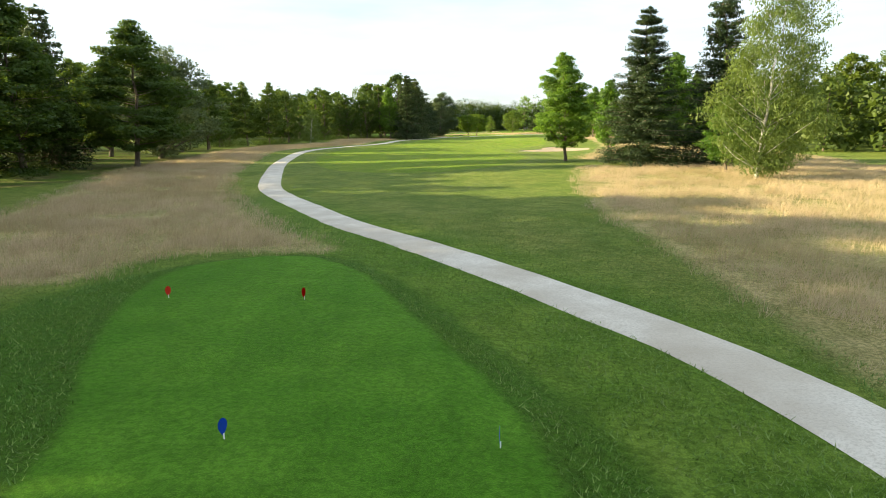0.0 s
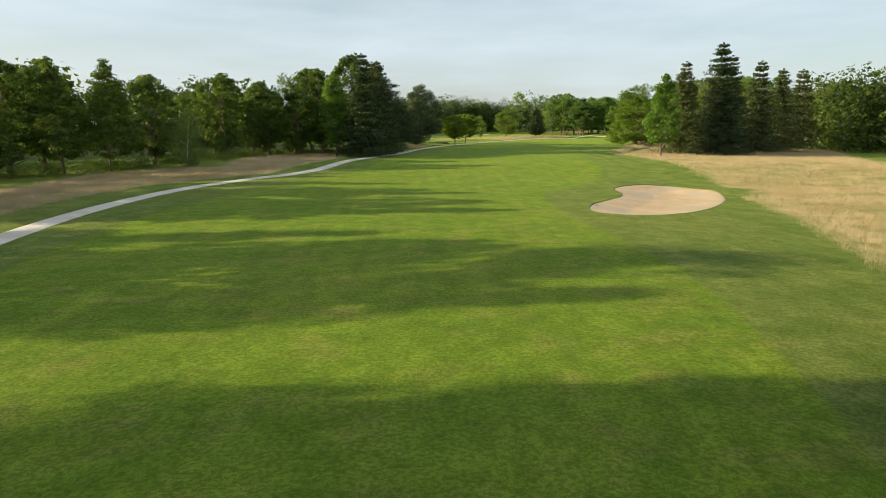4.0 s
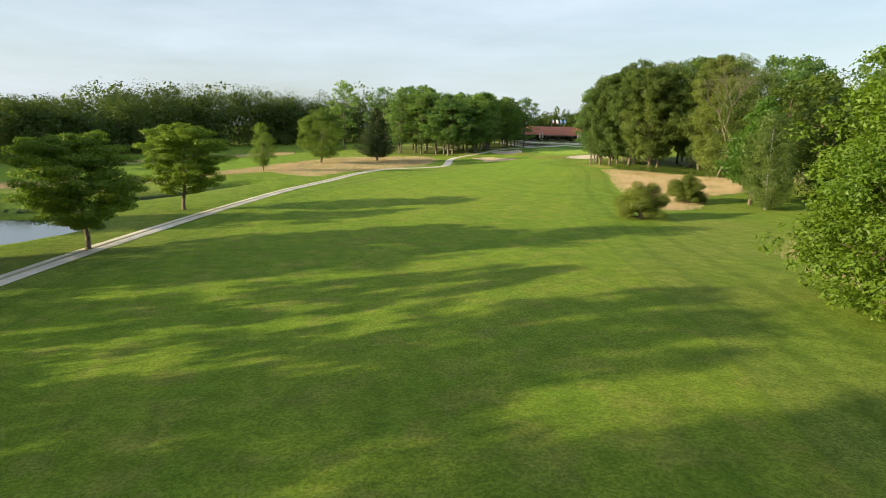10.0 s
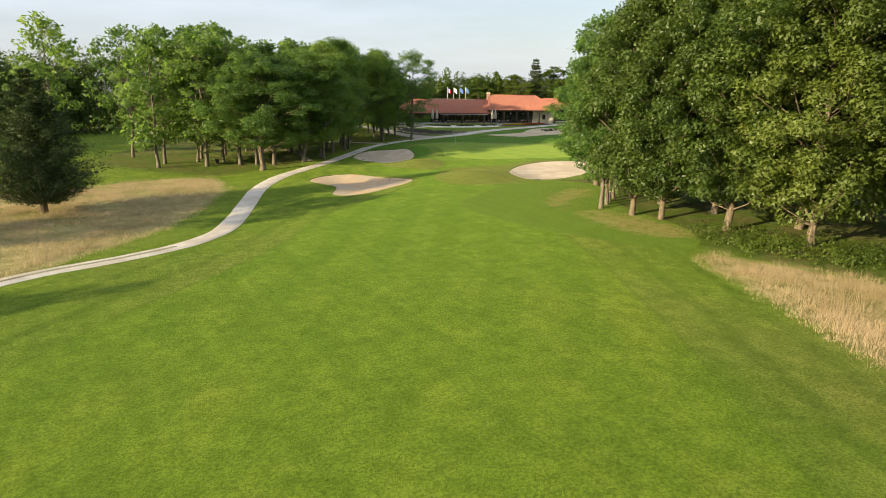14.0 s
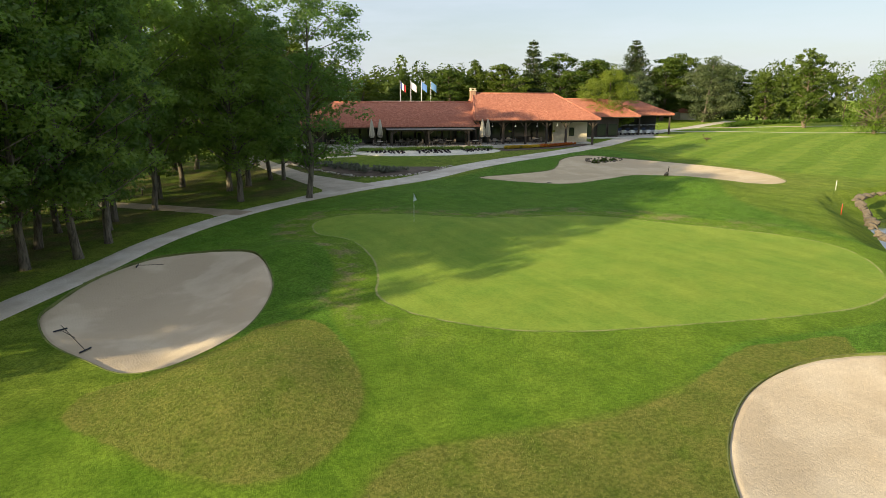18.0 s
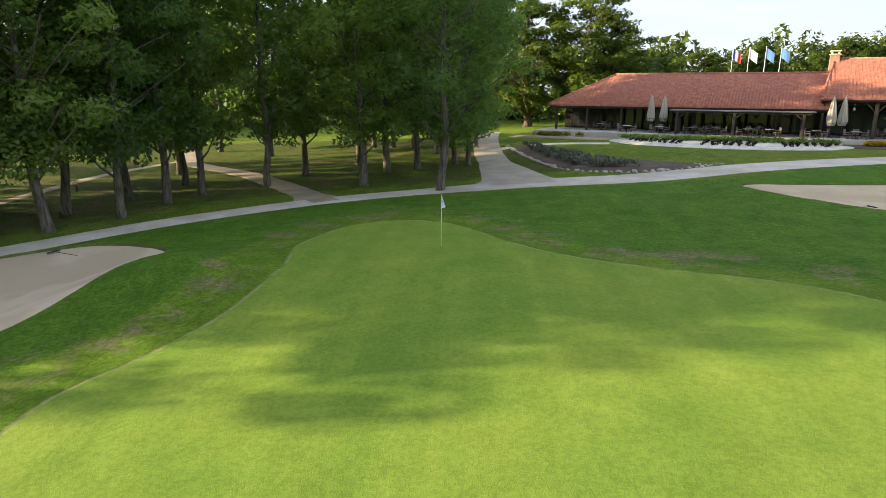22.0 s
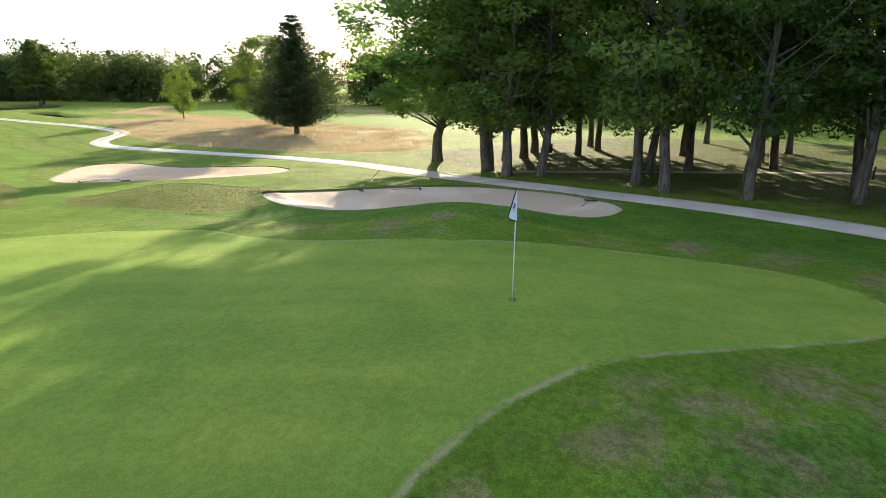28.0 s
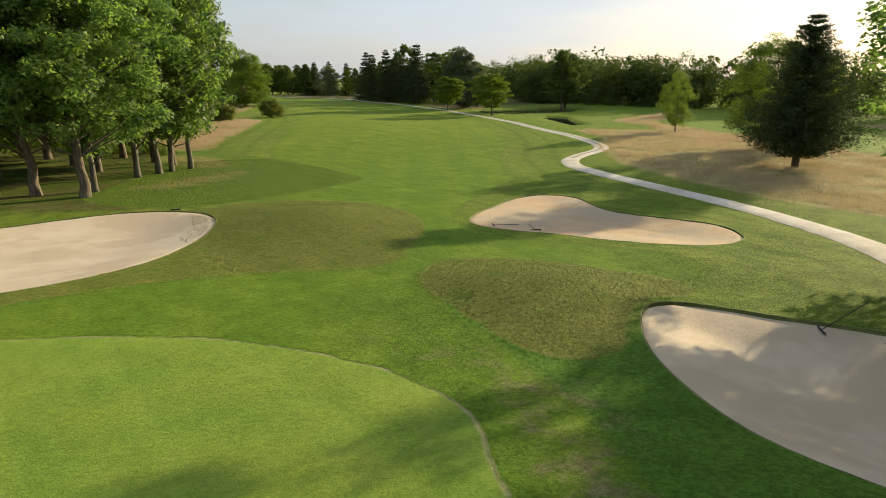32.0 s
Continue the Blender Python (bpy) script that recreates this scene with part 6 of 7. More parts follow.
def slope(name, parent, eave_a, eave_b, top_a, top_b, side, pitch_in=0.32, thick=0.16):
    """One roof slope of ribbed clay tiles: from an eave line up to a (shorter) ridge line."""
    ea, eb, ta, tb = (Vector(q) for q in (eave_a, eave_b, top_a, top_b))
    along = (eb - ea).normalized()
    total = (eb - ea).length
    up = Vector((0, 0, 1))
    cols = int(total / (pitch_in / 2))
    vs, fs = [], []
    a0, a1 = (ta - ea).dot(along), (tb - ea).dot(along)
    rise = (ta - ea) - along * a0
    for i in range(cols + 1):
        s = total * i / cols
        k = 1.0
        if s < a0:
            k = s / a0 if a0 > 1e-6 else 1
        elif s > a1:
            k = (total - s) / (total - a1) if total - a1 > 1e-6 else 1
        low = ea + along * s
        rib = up * (0.12 if i % 2 else 0.0)
        vs += [low + rib, low + rise * k + rib, low - up * thick]
    for i in range(cols):
        j = 3 * i
        fs += [(j, j + 3, j + 4, j + 1), (j + 2, j + 5, j + 3, j)]
    me = mesh_of(name, [tuple(q) for q in vs], fs)
    return part_mesh(name, me, m_tile, parent)


def roof(parent, u0, u1, v0, v1, ze, zr, ru0, ru1, label):
    """A hipped tiled roof over a rectangle, with a ridge from ru0 to ru1."""
    vm = (v0 + v1) / 2
    top = new("roof")
    top.parent = parent
    top["label"] = label
    slope("tile_slope", top, (u0, v0, ze), (u1, v0, ze), (ru0, vm, zr), (ru1, vm, zr), 0)
    slope("tile_slope", top, (u1, v1, ze), (u0, v1, ze), (ru1, vm, zr), (ru0, vm, zr), 0)
    slope("tile_slope", top, (u1, v0, ze), (u1, v1, ze), (ru1, vm, zr), (ru1, vm, zr), 0)
    slope("tile_slope", top, (u0, v1, ze), (u0, v0, ze), (ru0, vm, zr), (ru0, vm, zr), 0)
    bm = bmesh.new()
    tube(bm, [(ru0, vm, zr + 0.06), ((ru0 + ru1) / 2, vm, zr + 0.04), (ru1, vm, zr + 0.06)], [0.13] * 3, 8)
    for eu, ev, ru in ((u0, v0, ru0), (u1, v0, ru1)):
        tube(bm, [(eu, ev, ze + 0.06), ((eu + ru) / 2, (ev + vm) / 2, (ze + zr) / 2 + 0.05), (ru, vm, zr + 0.05)], [0.12] * 3, 7)
    part("ridge_tiles", bm, m_tile, top)
    bm = bmesh.new()
    box(bm, u0 + 0.1, v0 + 0.1, ze - 0.32, u1 - 0.1, v1 - 0.1, ze - 0.17, 0.02)
    part("eaves_board", bm, m_timber, top)
    return top


club = tagged(new("clubhouse"), "long low clubhouse with orange clay-tiled hipped roofs and dark timber posts", "building")
club.matrix_basis = CLUB
roof(club, -12.2, 17.6, 0.3, 13.6, 2.95, 6.5, -5.7, 17.2, "weathered orange clay-tiled roof")
roof(club, 16.3, 37.2, -0.1, 15.4, 3.95, 7.95, 17.4, 31.6, "taller orange clay-tiled roof with a ridge")
roof(club, 33.5, 50.5, 13, 25, 4.0, 7.0, 37, 46, "orange clay-tiled roof of the side wing")
roof(club, 46, 60.5, 19, 31, 4.1, 6.6, 49.5, 55.5, "orange clay-tiled roof over the cart shelter")


def club_part(name, boxes, mat, label="", bevel=0.02):
    bm = bmesh.new()
    for q in boxes:
        box(bm, *q, bevel)
    return part(name, bm, mat, club, label)


# both veranda back walls are painted near black for the shade inside
club_part("wall", [(-11.4, 5.2, -0.3, 17, 5.5, 3.2)], m_dark, "recessed veranda wall with the room's shade in its colour")
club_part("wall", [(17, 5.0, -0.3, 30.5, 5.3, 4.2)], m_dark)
club_part("wall", [(-11.4, 13.0, -0.3, 37, 13.3, 3.2)], m_plaster, "cream plaster rear wall")
club_part("wall", [(30.5, 4.2, -0.3, 36.6, 4.5, 4.2)], m_plaster, "cream plaster wall beside the veranda")
club_part("wall", [(36.3, 4.5, -0.3, 36.6, 13, 4.2)], m_plaster)
# dark timber colour stands in for the shaded openings of the wing
club_part("wall", [(39.6, 14.0, -0.3, 46.6, 14.3, 4.1)], m_timber, "side wing wall coloured dark for its shaded openings")
club_part("wall", [(36.6, 14.0, -0.3, 39.6, 14.3, 4.1)], m_plaster)
for u0 in (40.2, 42.4, 44.6):
    pane = club_part("window", [(u0, 13.88, 0.4, u0 + 1.7, 13.96, 2.6)], m_glass, "dark glazed window")
    bm = bmesh.new()
    for q in ((u0 - 0.08, 13.84, 0.3, u0 + 0.02, 13.99, 2.7), (u0 + 1.68, 13.84, 0.3, u0 + 1.78, 13.99, 2.7), (u0, 13.84, 2.58, u0 + 1.7, 13.99, 2.7)):
        box(bm, *q)
    part("window_frame", bm, m_timber, pane)
# back of the cart shelter, its shade painted in near black
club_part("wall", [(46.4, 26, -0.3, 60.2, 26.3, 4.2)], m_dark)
for i in range(12):
    u0 = -10.6 + i * 2.25
    pane = club_part("window", [(u0, 5.02, 0.2, u0 + 2.0, 5.1, 2.7)], m_glass, "dark glazed window")
    bm = bmesh.new()
    for q in ((u0 - 0.06, 4.97, 0.1, u0 + 0.05, 5.14, 2.8), (u0 + 1.95, 4.97, 0.1, u0 + 2.06, 5.14, 2.8), (u0, 4.97, 2.65, u0 + 2.0, 5.14, 2.8), (u0 + 0.97, 4.98, 0.2, u0 + 1.03, 5.13, 2.65)):
        box(bm, *q)
    part("window_frame", bm, m_timber, pane)
for i in range(6):
    u0 = 17.6 + i * 2.1
    pane = club_part("window", [(u0, 4.82, 0.2, u0 + 1.9, 4.9, 3.2)], m_glass, "dark glazed window")
    bm = bmesh.new()
    for q in ((u0 - 0.06, 4.77, 0.1, u0 + 0.05, 4.94, 3.3), (u0 + 1.85, 4.77, 0.1, u0 + 1.96, 4.94, 3.3), (u0, 4.77, 3.15, u0 + 1.9, 4.94, 3.3)):
        box(bm, *q)
    part("window_frame", bm, m_timber, pane)
club_part("window", [(33.4, 4.1, 1.0, 34.3, 4.18, 2.4)], m_glass, "small dark window in the cream wall")
for u0 in (-11.2, -7.5, -3.5, 0.5, 4.5, 8.5, 12.5, 16.6):
    club_part("post", [(u0 - 0.12, 0.7, -0.3, u0 + 0.12, 0.94, 2.7)], m_timber)
for u0 in (17.3, 21.1, 24.8, 28.3, 31.6, 36.2):
    ps = club_part("post", [(u0 - 0.16, 0.55, -0.3, u0 + 0.16, 0.87, 3.7)], m_timber)
    bm = bmesh.new()
    for sgn in (-1, 1):
        tube(bm, [(u0, 0.7, 2.5), (u0 + sgn * 1.0, 0.7, 3.6)], [0.09, 0.09], 4)
    part("brace", bm, m_timber, ps)
club_part("beam", [(-11.4, 0.68, 2.5, 17, 0.96, 2.68)], m_timber)
club_part("beam", [(17.1, 0.52, 3.45, 36.5, 0.9, 3.66)], m_timber)
ch = club_part("chimney", [(16.9, 7.0, 5.6, 17.8, 7.9, 8.4)], m_brick, "brick chimney with a capped top")
bm = bmesh.new()
box(bm, 16.8, 6.9, 8.4, 17.9, 8.0, 8.5, 0.02)
box(bm, 16.95, 7.05, 8.5, 17.1, 7.85, 8.75)
box(bm, 17.6, 7.05, 8.5, 17.75, 7.85, 8.75)
box(bm, 16.85, 6.95, 8.75, 17.85, 7.95, 8.85, 0.02)
part("chimney_cap", bm, m_plaster, ch)
for u0 in (19.2, 23, 26.6, 30):
    bm = bmesh.new()
    tube(bm, [(u0, 0.4, 3.4), (u0, 0.4, 2.95)], [0.01, 0.01], 4)
    bmesh.ops.create_icosphere(bm, subdivisions=1, radius=0.14, matrix=Matrix.Translation((u0, 0.4, 2.85)))
    part("lantern", bm, m_steel, club, "small pale hanging lantern")
for u0 in (4.2, 7.4, 10.6, 13.6, 21.9, 29.2):
    bm = bmesh.new()
    tube(bm, [(u0, -0.2, 2.6), (u0, -0.2, 2.2)], [0.01, 0.01], 4)
    v, f, nr = leaves(np.random.default_rng(int(u0 * 10)), [(u0, -0.2, 2.05)], [0.26], 60, 0.14)
    me = leafy("hanging_plant", v, f, nr)
    part_mesh("hanging_plant", me, LEAF["bush"], club, "leafy hanging basket")
    bm.free()


def put(ob, u, v, w=0.0, turn=0.0):
    """Stands a thing on the terrace, in the clubhouse's own directions."""
    ob.matrix_basis = CLUB @ pose(u, v, w, 0, 0, turn)
    return ob


# terrace with its kerb
bm = bmesh.new()
for q in ((-13, -2.4, -0.9, 18.5, 5.2, 0.0), (18.5, -1.2, -0.9, 28, 5.0, 0.0), (28, 0.3, -0.9, 32.5, 5.0, 0.0), (32.5, 2.2, -0.9, 37, 5.0, 0.0)):
    box(bm, *q, 0.03)
me = bpy.data.meshes.new("terrace")
bm.to_mesh(me)
bm.free()
me.materials.append(m_slab)
put(tagged(new("terrace", me), "pale stone terrace in front of the clubhouse", "terrace", kind="structure"), 0, 0, 0)

# pergola
perg = put(tagged(new("pergola"), "dark timber pergola with a flat dark awning roof over the terrace", "pergola"), 0, 0)
for u0 in (3.0, 8.6, 14.9):
    for v0 in (-2.1, 0.1):
        bm = bmesh.new()
        box(bm, u0 - 0.13, v0 - 0.13, 0, u0 + 0.13, v0 + 0.13, 2.3, 0.02)
        ps = part("post", bm, m_timber, perg)
        bm = bmesh.new()
        for sgn in (-1, 1):
            if 3 < u0 + sgn * 0.8 < 15:
                tube(bm, [(u0, v0, 1.75), (u0 + sgn * 0.75, v0, 2.32)], [0.07, 0.07], 4)
        part("brace", bm, m_timber, ps)
for v0 in (-2.1, 0.1):
    bm = bmesh.new()
    box(bm, 2.6, v0 - 0.1, 2.28, 15.5, v0 + 0.1, 2.5, 0.02)
    part("beam", bm, m_timber, perg)
bm = bmesh.new()
box(bm, 2.2, -2.5, 2.5, 15.9, 0.26, 2.6, 0.02)
part("awning", bm, m_awning, perg, "flat dark awning")


def parasol():
    ob = tagged(new("parasol"), "closed beige canvas parasol on a pole on the terrace", "parasol", "parasols on the terrace")
    bm = bmesh.new()
    tube(bm, [(0, 0, 0.05), (0, 0, 2), (0, 0, 4.1)], [0.04, 0.04, 0.03], 8)
    part("pole", bm, m_timber, ob)
    bm = bmesh.new()
    box(bm, -0.4, -0.4, 0, 0.4, 0.4, 0.09, 0.03)
    part("base_plate", bm, m_stone, ob)
    bm = bmesh.new()
    rings = []
    for z, r in ((1.25, 0.24), (1.5, 0.36), (1.9, 0.38), (2.6, 0.3), (3.4, 0.2), (3.95, 0.08), (4.08, 0.03)):
        rings.append([bm.verts.new((math.cos(a) * r * (1 + 0.22 * (k % 2)), math.sin(a) * r * (1 + 0.22 * (k % 2)), z)) for k, a in enumerate(2 * math.pi * k / 16 for k in range(16))])
    for a, b_ in zip(rings, rings[1:]):
        for k in range(16):
            bm.faces.new((a[k], a[(k + 1) % 16], b_[(k + 1) % 16], b_[k]))
    bm.faces.new(rings[0][::-1])
    bm.faces.new(rings[-1])
    canopy = part("canopy", bm, m_canvas, ob)
    bm = bmesh.new()
    tube(bm, [(0, 0, 1.52), (0, 0, 1.6)], [0.45, 0.45], 12)
    part("strap", bm, m_awning, canopy)
    return ob


pa = put(parasol(), 0.0, -0.3)
for u0, v0 in ((1.3, 0.2), (17.3, -0.9), (18.3, -0.3)):
    copy_thing(pa, CLUB @ pose(u0, v0, 0, 0, 0, u0 * 30))


def terrace_chair():
    ob = tagged(new("terrace_chair"), "brown woven armchair at a terrace table", "chair", "chairs on the terrace")
    for x in (-0.24, 0.24):
        for y in (-0.24, 0.24):
            bm = bmesh.new()
            tube(bm, [(x, y, 0), (x * 0.95, y * 0.95, 0.42)], [0.025, 0.03], 5)
            part("leg", bm, m_wicker, ob)
    bm = bmesh.new()
    box(bm, -0.28, -0.28, 0.4, 0.28, 0.28, 0.48, 0.02)
    part("seat", bm, m_wicker, ob)
    bm = bmesh.new()
    box(bm, -0.28, 0.22, 0.48, 0.28, 0.29, 0.95, 0.03)
    part("backrest", bm, m_wicker, ob)
    for x in (-0.28, 0.24):
        bm = bmesh.new()
        box(bm, x, -0.26, 0.62, x + 0.05, 0.26, 0.68, 0.01)
        part("armrest", bm, m_wicker, ob)
    return ob


def terrace_table():
    ob = tagged(new("terrace_table"), "small square pale-topped table on the terrace", "table", "tables on the terrace")
    bm = bmesh.new()
    box(bm, -0.42, -0.42, 0.71, 0.42, 0.42, 0.75, 0.01)
    part("tabletop", bm, m_slab, ob)
    bm = bmesh.new()
    tube(bm, [(0, 0, 0.03), (0, 0, 0.71)], [0.04, 0.04], 8)
    part("leg", bm, m_timber, ob)
    bm = bmesh.new()
    box(bm, -0.28, -0.28, 0, 0.28, 0.28, 0.04, 0.01)
    part("base_plate", bm, m_timber, ob)
    return ob


random.seed(8)
chair0 = table0 = None
for u0, v0 in ((-2.4, -1.0), (1.2, -1.1), (4.6, -0.7), (6.9, -0.6), (9.9, -0.7), (12.0, -0.5), (16.2, -0.6), (19.6, -0.3), (6.0, 2.2), (11, 2.4), (22.6, 2.2), (27, 2.4), (-6, 2.2)):
    if table0 is None:
        table0 = put(terrace_table(), u0, v0)
        chair0 = put(terrace_chair(), u0 + 0.75, v0, 0, 270)
    else:
        copy_thing(table0, CLUB @ pose(u0, v0, 0, 0, 0, random.uniform(-8, 8)))
        copy_thing(chair0, CLUB @ pose(u0 + 0.75, v0, 0, 0, 0, 270 + random.uniform(-20, 20)))
    copy_thing(chair0, CLUB @ pose(u0 - 0.75, v0, 0, 0, 0, 90 + random.uniform(-20, 20)))
    if random.random() < 0.6:
        copy_thing(chair0, CLUB @ pose(u0, v0 + 0.75, 0, 0, 0, random.uniform(-20, 20)))

# flags behind the roof
for i, (u0, cols) in enumerate(((6.4, ((0.06, 0.1, 0.35), (0.8, 0.8, 0.8), (0.6, 0.05, 0.05))), (8.4, ((0.8, 0.8, 0.82),)), (10.4, ((0.10, 0.22, 0.55),)), (12.2, ((0.12, 0.26, 0.5),)))):
    fp = put(tagged(new("flagpole"), "tall pale flagpole with a hanging flag behind the roof", "flagpole", "flagpoles by the clubhouse"), u0, 22, 0)
    bm = bmesh.new()
    tube(bm, [(0, 0, -0.5), (0, 0, 5), (0, 0, 10.4)], [0.07, 0.055, 0.035], 8)
    part("pole", bm, m_steel, fp)
    for k, col in enumerate(cols):
        bm = bmesh.new()
        w = 1.0 / len(cols)
        vs = [[bm.verts.new((0.05 + w * (k + s / 3), 0.10 * math.sin(3 * (k + s / 3) + i), 10.2 - 1.3 * t - 0.75 * (k + s / 3) * w)) for s in range(4)] for t in (0, 1)]
        for s in range(3):
            bm.faces.new((vs[1][s], vs[1][s + 1], vs[0][s + 1], vs[0][s]))
        part("flag_cloth", bm, plain("flag_cloth", col, 0.8, vary=0.08, bump=0), fp)

# grey-roofed shed behind the clubhouse
shed = put(tagged(new("outbuilding"), "low outbuilding with a grey pitched roof behind the clubhouse", "building"), 2, 30)
bm = bmesh.new()
box(bm, 0, 0, -1, 14, 7, 3.6)
part("wall", bm, m_plaster, shed)
bm = bmesh.new()
a = [bm.verts.new(q) for q in ((-0.5, -0.5, 3.5), (14.5, -0.5, 3.5), (14.5, 3.5, 6.6), (-0.5, 3.5, 6.6), (-0.5, 7.5, 3.5), (14.5, 7.5, 3.5))]
bm.faces.new((a[0], a[1], a[2], a[3]))
bm.faces.new((a[3], a[2], a[5], a[4]))
bmesh.ops.solidify(bm, geom=bm.faces[:], thickness=0.12)
part("roof", bm, plain("grey_tile", (0.30, 0.27, 0.23), 0.9, vary=0.25, scale=5), shed)


# golf carts under the shelter
def golf_cart():
    ob = tagged(new("golf_cart"), "white golf cart with a dark seat parked under the tiled shelter", "golf cart", "golf carts in the shelter")
    m_body, m_seat = plain("cart_white", (0.72, 0.74, 0.76), 0.35, vary=0.05, bump=0), plain("cart_seat", (0.05, 0.07, 0.14), 0.6)
    bm = bmesh.new()
    box(bm, -0.55, -1.1, 0.3, 0.55, 1.1, 0.55, 0.08)
    box(bm, -0.52, -1.15, 0.5, 0.52, -0.6, 0.95, 0.1)
    box(bm, -0.52, 0.3, 0.5, 0.52, 1.1, 0.8, 0.08)
    part("body", bm, m_body, ob)
    bm = bmesh.new()
    box(bm, -0.5, 0.1, 0.78, 0.5, 0.6, 0.92, 0.05)
    box(bm, -0.5, 0.55, 0.9, 0.5, 0.68, 1.3, 0.05)
    part("seat", bm, m_seat, ob)
    bm = bmesh.new()
    box(bm, -0.58, -0.75, 1.82, 0.58, 0.95, 1.9, 0.04)
    part("roof", bm, m_body, ob)
    for x in (-0.5, 0.5):
        for y0, y1 in ((-0.9, -0.65), (0.8, 0.85)):
            bm = bmesh.new()
            tube(bm, [(x, y0, 0.8), (x, y1, 1.83)], [0.02, 0.02], 5)
            part("roof_post", bm, m_timber, ob)
        for y in (-0.8, 0.75):
            bm = bmesh.new()
            tube(bm, [(x - 0.1, y, 0.22), (x + 0.1, y, 0.22)], [0.22, 0.22], 12)
            part("wheel", bm, m_dark, ob)
    return ob


cart = put(golf_cart(), 50.2, 20.6, 0.15, 8)
for i in range(1, 5):
    copy_thing(cart, CLUB @ pose(50.2 + i * 1.75, 20.6 + 0.1 * i, 0.15, 0, 0, 8 + 3 * (i % 2)))
for u0 in (46.8, 53.4, 59.8):
    bm = bmesh.new()
    box(bm, u0 - 0.14, 19.4, -0.5, u0 + 0.14, 19.68, 4.0, 0.02)
    part("post", bm, m_timber, club)
bm = bmesh.new()
box(bm, 40, 12, -0.9, 63, 30, 0.14, 0.03)
me = bpy.data.meshes.new("yard")
bm.to_mesh(me)
bm.free()
me.materials.append(m_slab)
put(tagged(new("yard", me), "paved yard beside the clubhouse wing", "pavement", kind="structure"), 0, 0, 0)

# ---- flower beds ----
def bed(name, label, outline, lift, mat, h=0.16):
    q = np.array(outline)
    mid_p = q.mean(0)
    vs, fs = [], []
    k = len(q)
    for ring, (f_, dz) in enumerate(((1.0, -0.3), (1.0, lift), (0.9, lift + h), (0.5, lift + h * 1.4))):
        g = mid_p + (q - mid_p) * f_
        zz = ground(g[:, 0], g[:, 1]) + dz
        vs += [(x, y, z) for (x, y), z in zip(g, zz)]
    for r in range(3):
        for i in range(k):
            fs.append((r * k + i, r * k + (i + 1) % k, (r + 1) * k + (i + 1) % k, (r + 1) * k + i))
    me = bpy.data.meshes.new(name)
    me.from_pydata(vs, [], fs + [tuple(range(3 * k, 4 * k))])
    me.materials.append(mat)
    return tagged(new(name, me), label, "flower bed", kind="structure")


def local(u, v):
    p_ = CLUB @ Vector((u, v, 0))
    return (p_.x, p_.y)


m_gravelbed = plain("white_gravel", (0.66, 0.62, 0.53), 0.9, vary=0.35, scale=8, bump=0.5)
bed_1 = loop([local(*q) for q in ((-3, -6), (1, -9), (8, -10.4), (14, -9.8), (18, -7.6), (18.6, -4), (10, -2.7), (0, -2.7), (-3, -3.4))])
bed("flower_bed", "bed of pale gravel with rows of small dark plants below the terrace", bed_1, 0.05, m_gravelbed, 0.12)
bed_2 = loop([local(*q) for q in ((19.4, -5.8), (22.5, -5.6), (28, -4.0), (33, -1.4), (35.6, 0.8), (34.6, 1.6), (28, -1.2), (20, -2.6))])
bed("flower_bed", "bed of yellow and orange flowers edging the terrace", bed_2, 0.05, m_soil, 0.1)
bed_3 = loop([(140.6, 491), (141, 487.9), (142.6, 480), (144.4, 475), (147.5, 472.4), (151.6, 472.3), (155, 473.6), (150.4, 474.8), (147, 480.5), (143, 490)])
bed("flower_bed", "stone-edged border of grey-green grasses and lavender", bed_3, 0.03, m_soil, 0.12)
bed_4 = loop([local(*q) for q in ((-16, -2.5), (-10, -4.4), (-5, -4.8), (-3, -3.4), (-7, -2.6), (-12, -0.8))])
bed("flower_bed", "sandy rockery bed with low shrubs beside the terrace", bed_4, 0.05, m_dirt, 0.15)


def plants(name, label, outline, count, h, size, mat, seed, rows=None, w=0.22):
    """Low planting within an outline: many small leafy tufts."""
    rng = np.random.default_rng(seed)
    q = np.array(outline)
    pts = np.zeros((0, 2))
    while len(pts) < count:
        cand = q.min(0) + rng.random((4000, 2)) * (q.max(0) - q.min(0))
        s = inside(cand[:, 0], cand[:, 1], outline, 2)
        keep = s > 0.25
        if rows is not None:
            keep &= rows(cand)
        pts = np.concatenate([pts, cand[keep]])
    pts = pts[:count]
    z = ground(pts[:, 0], pts[:, 1])
    v, f, nr = leaves(rng, np.concatenate([pts, (z + 0.25 + h * 0.5)[:, None]], 1), np.full(count, h * 0.6), 16, size, -0.5, 0, 0.5)
    me = mesh_of(name, v, f)
    me.materials.append(mat)
    return tagged(new(name, me), label, "plants", kind="stuff")


def petal(name, col):
    return leaf_material(name, tuple(0.7 * v_ for v_ in col), col, 0.25)


m_dark_plant, m_yellow, m_orange, m_lav = petal("dark_purple_leaf", (0.035, 0.02, 0.03)), petal("yellow_petal", (0.55, 0.42, 0.03)), petal("orange_petal", (0.6, 0.16, 0.02)), petal("lavender_leaf", (0.16, 0.19, 0.17))
CI = CLUB.inverted()


def in_local(test):
    return lambda cand: np.array([test(CI @ Vector((a, b_, 9.65))) for a, b_ in cand])


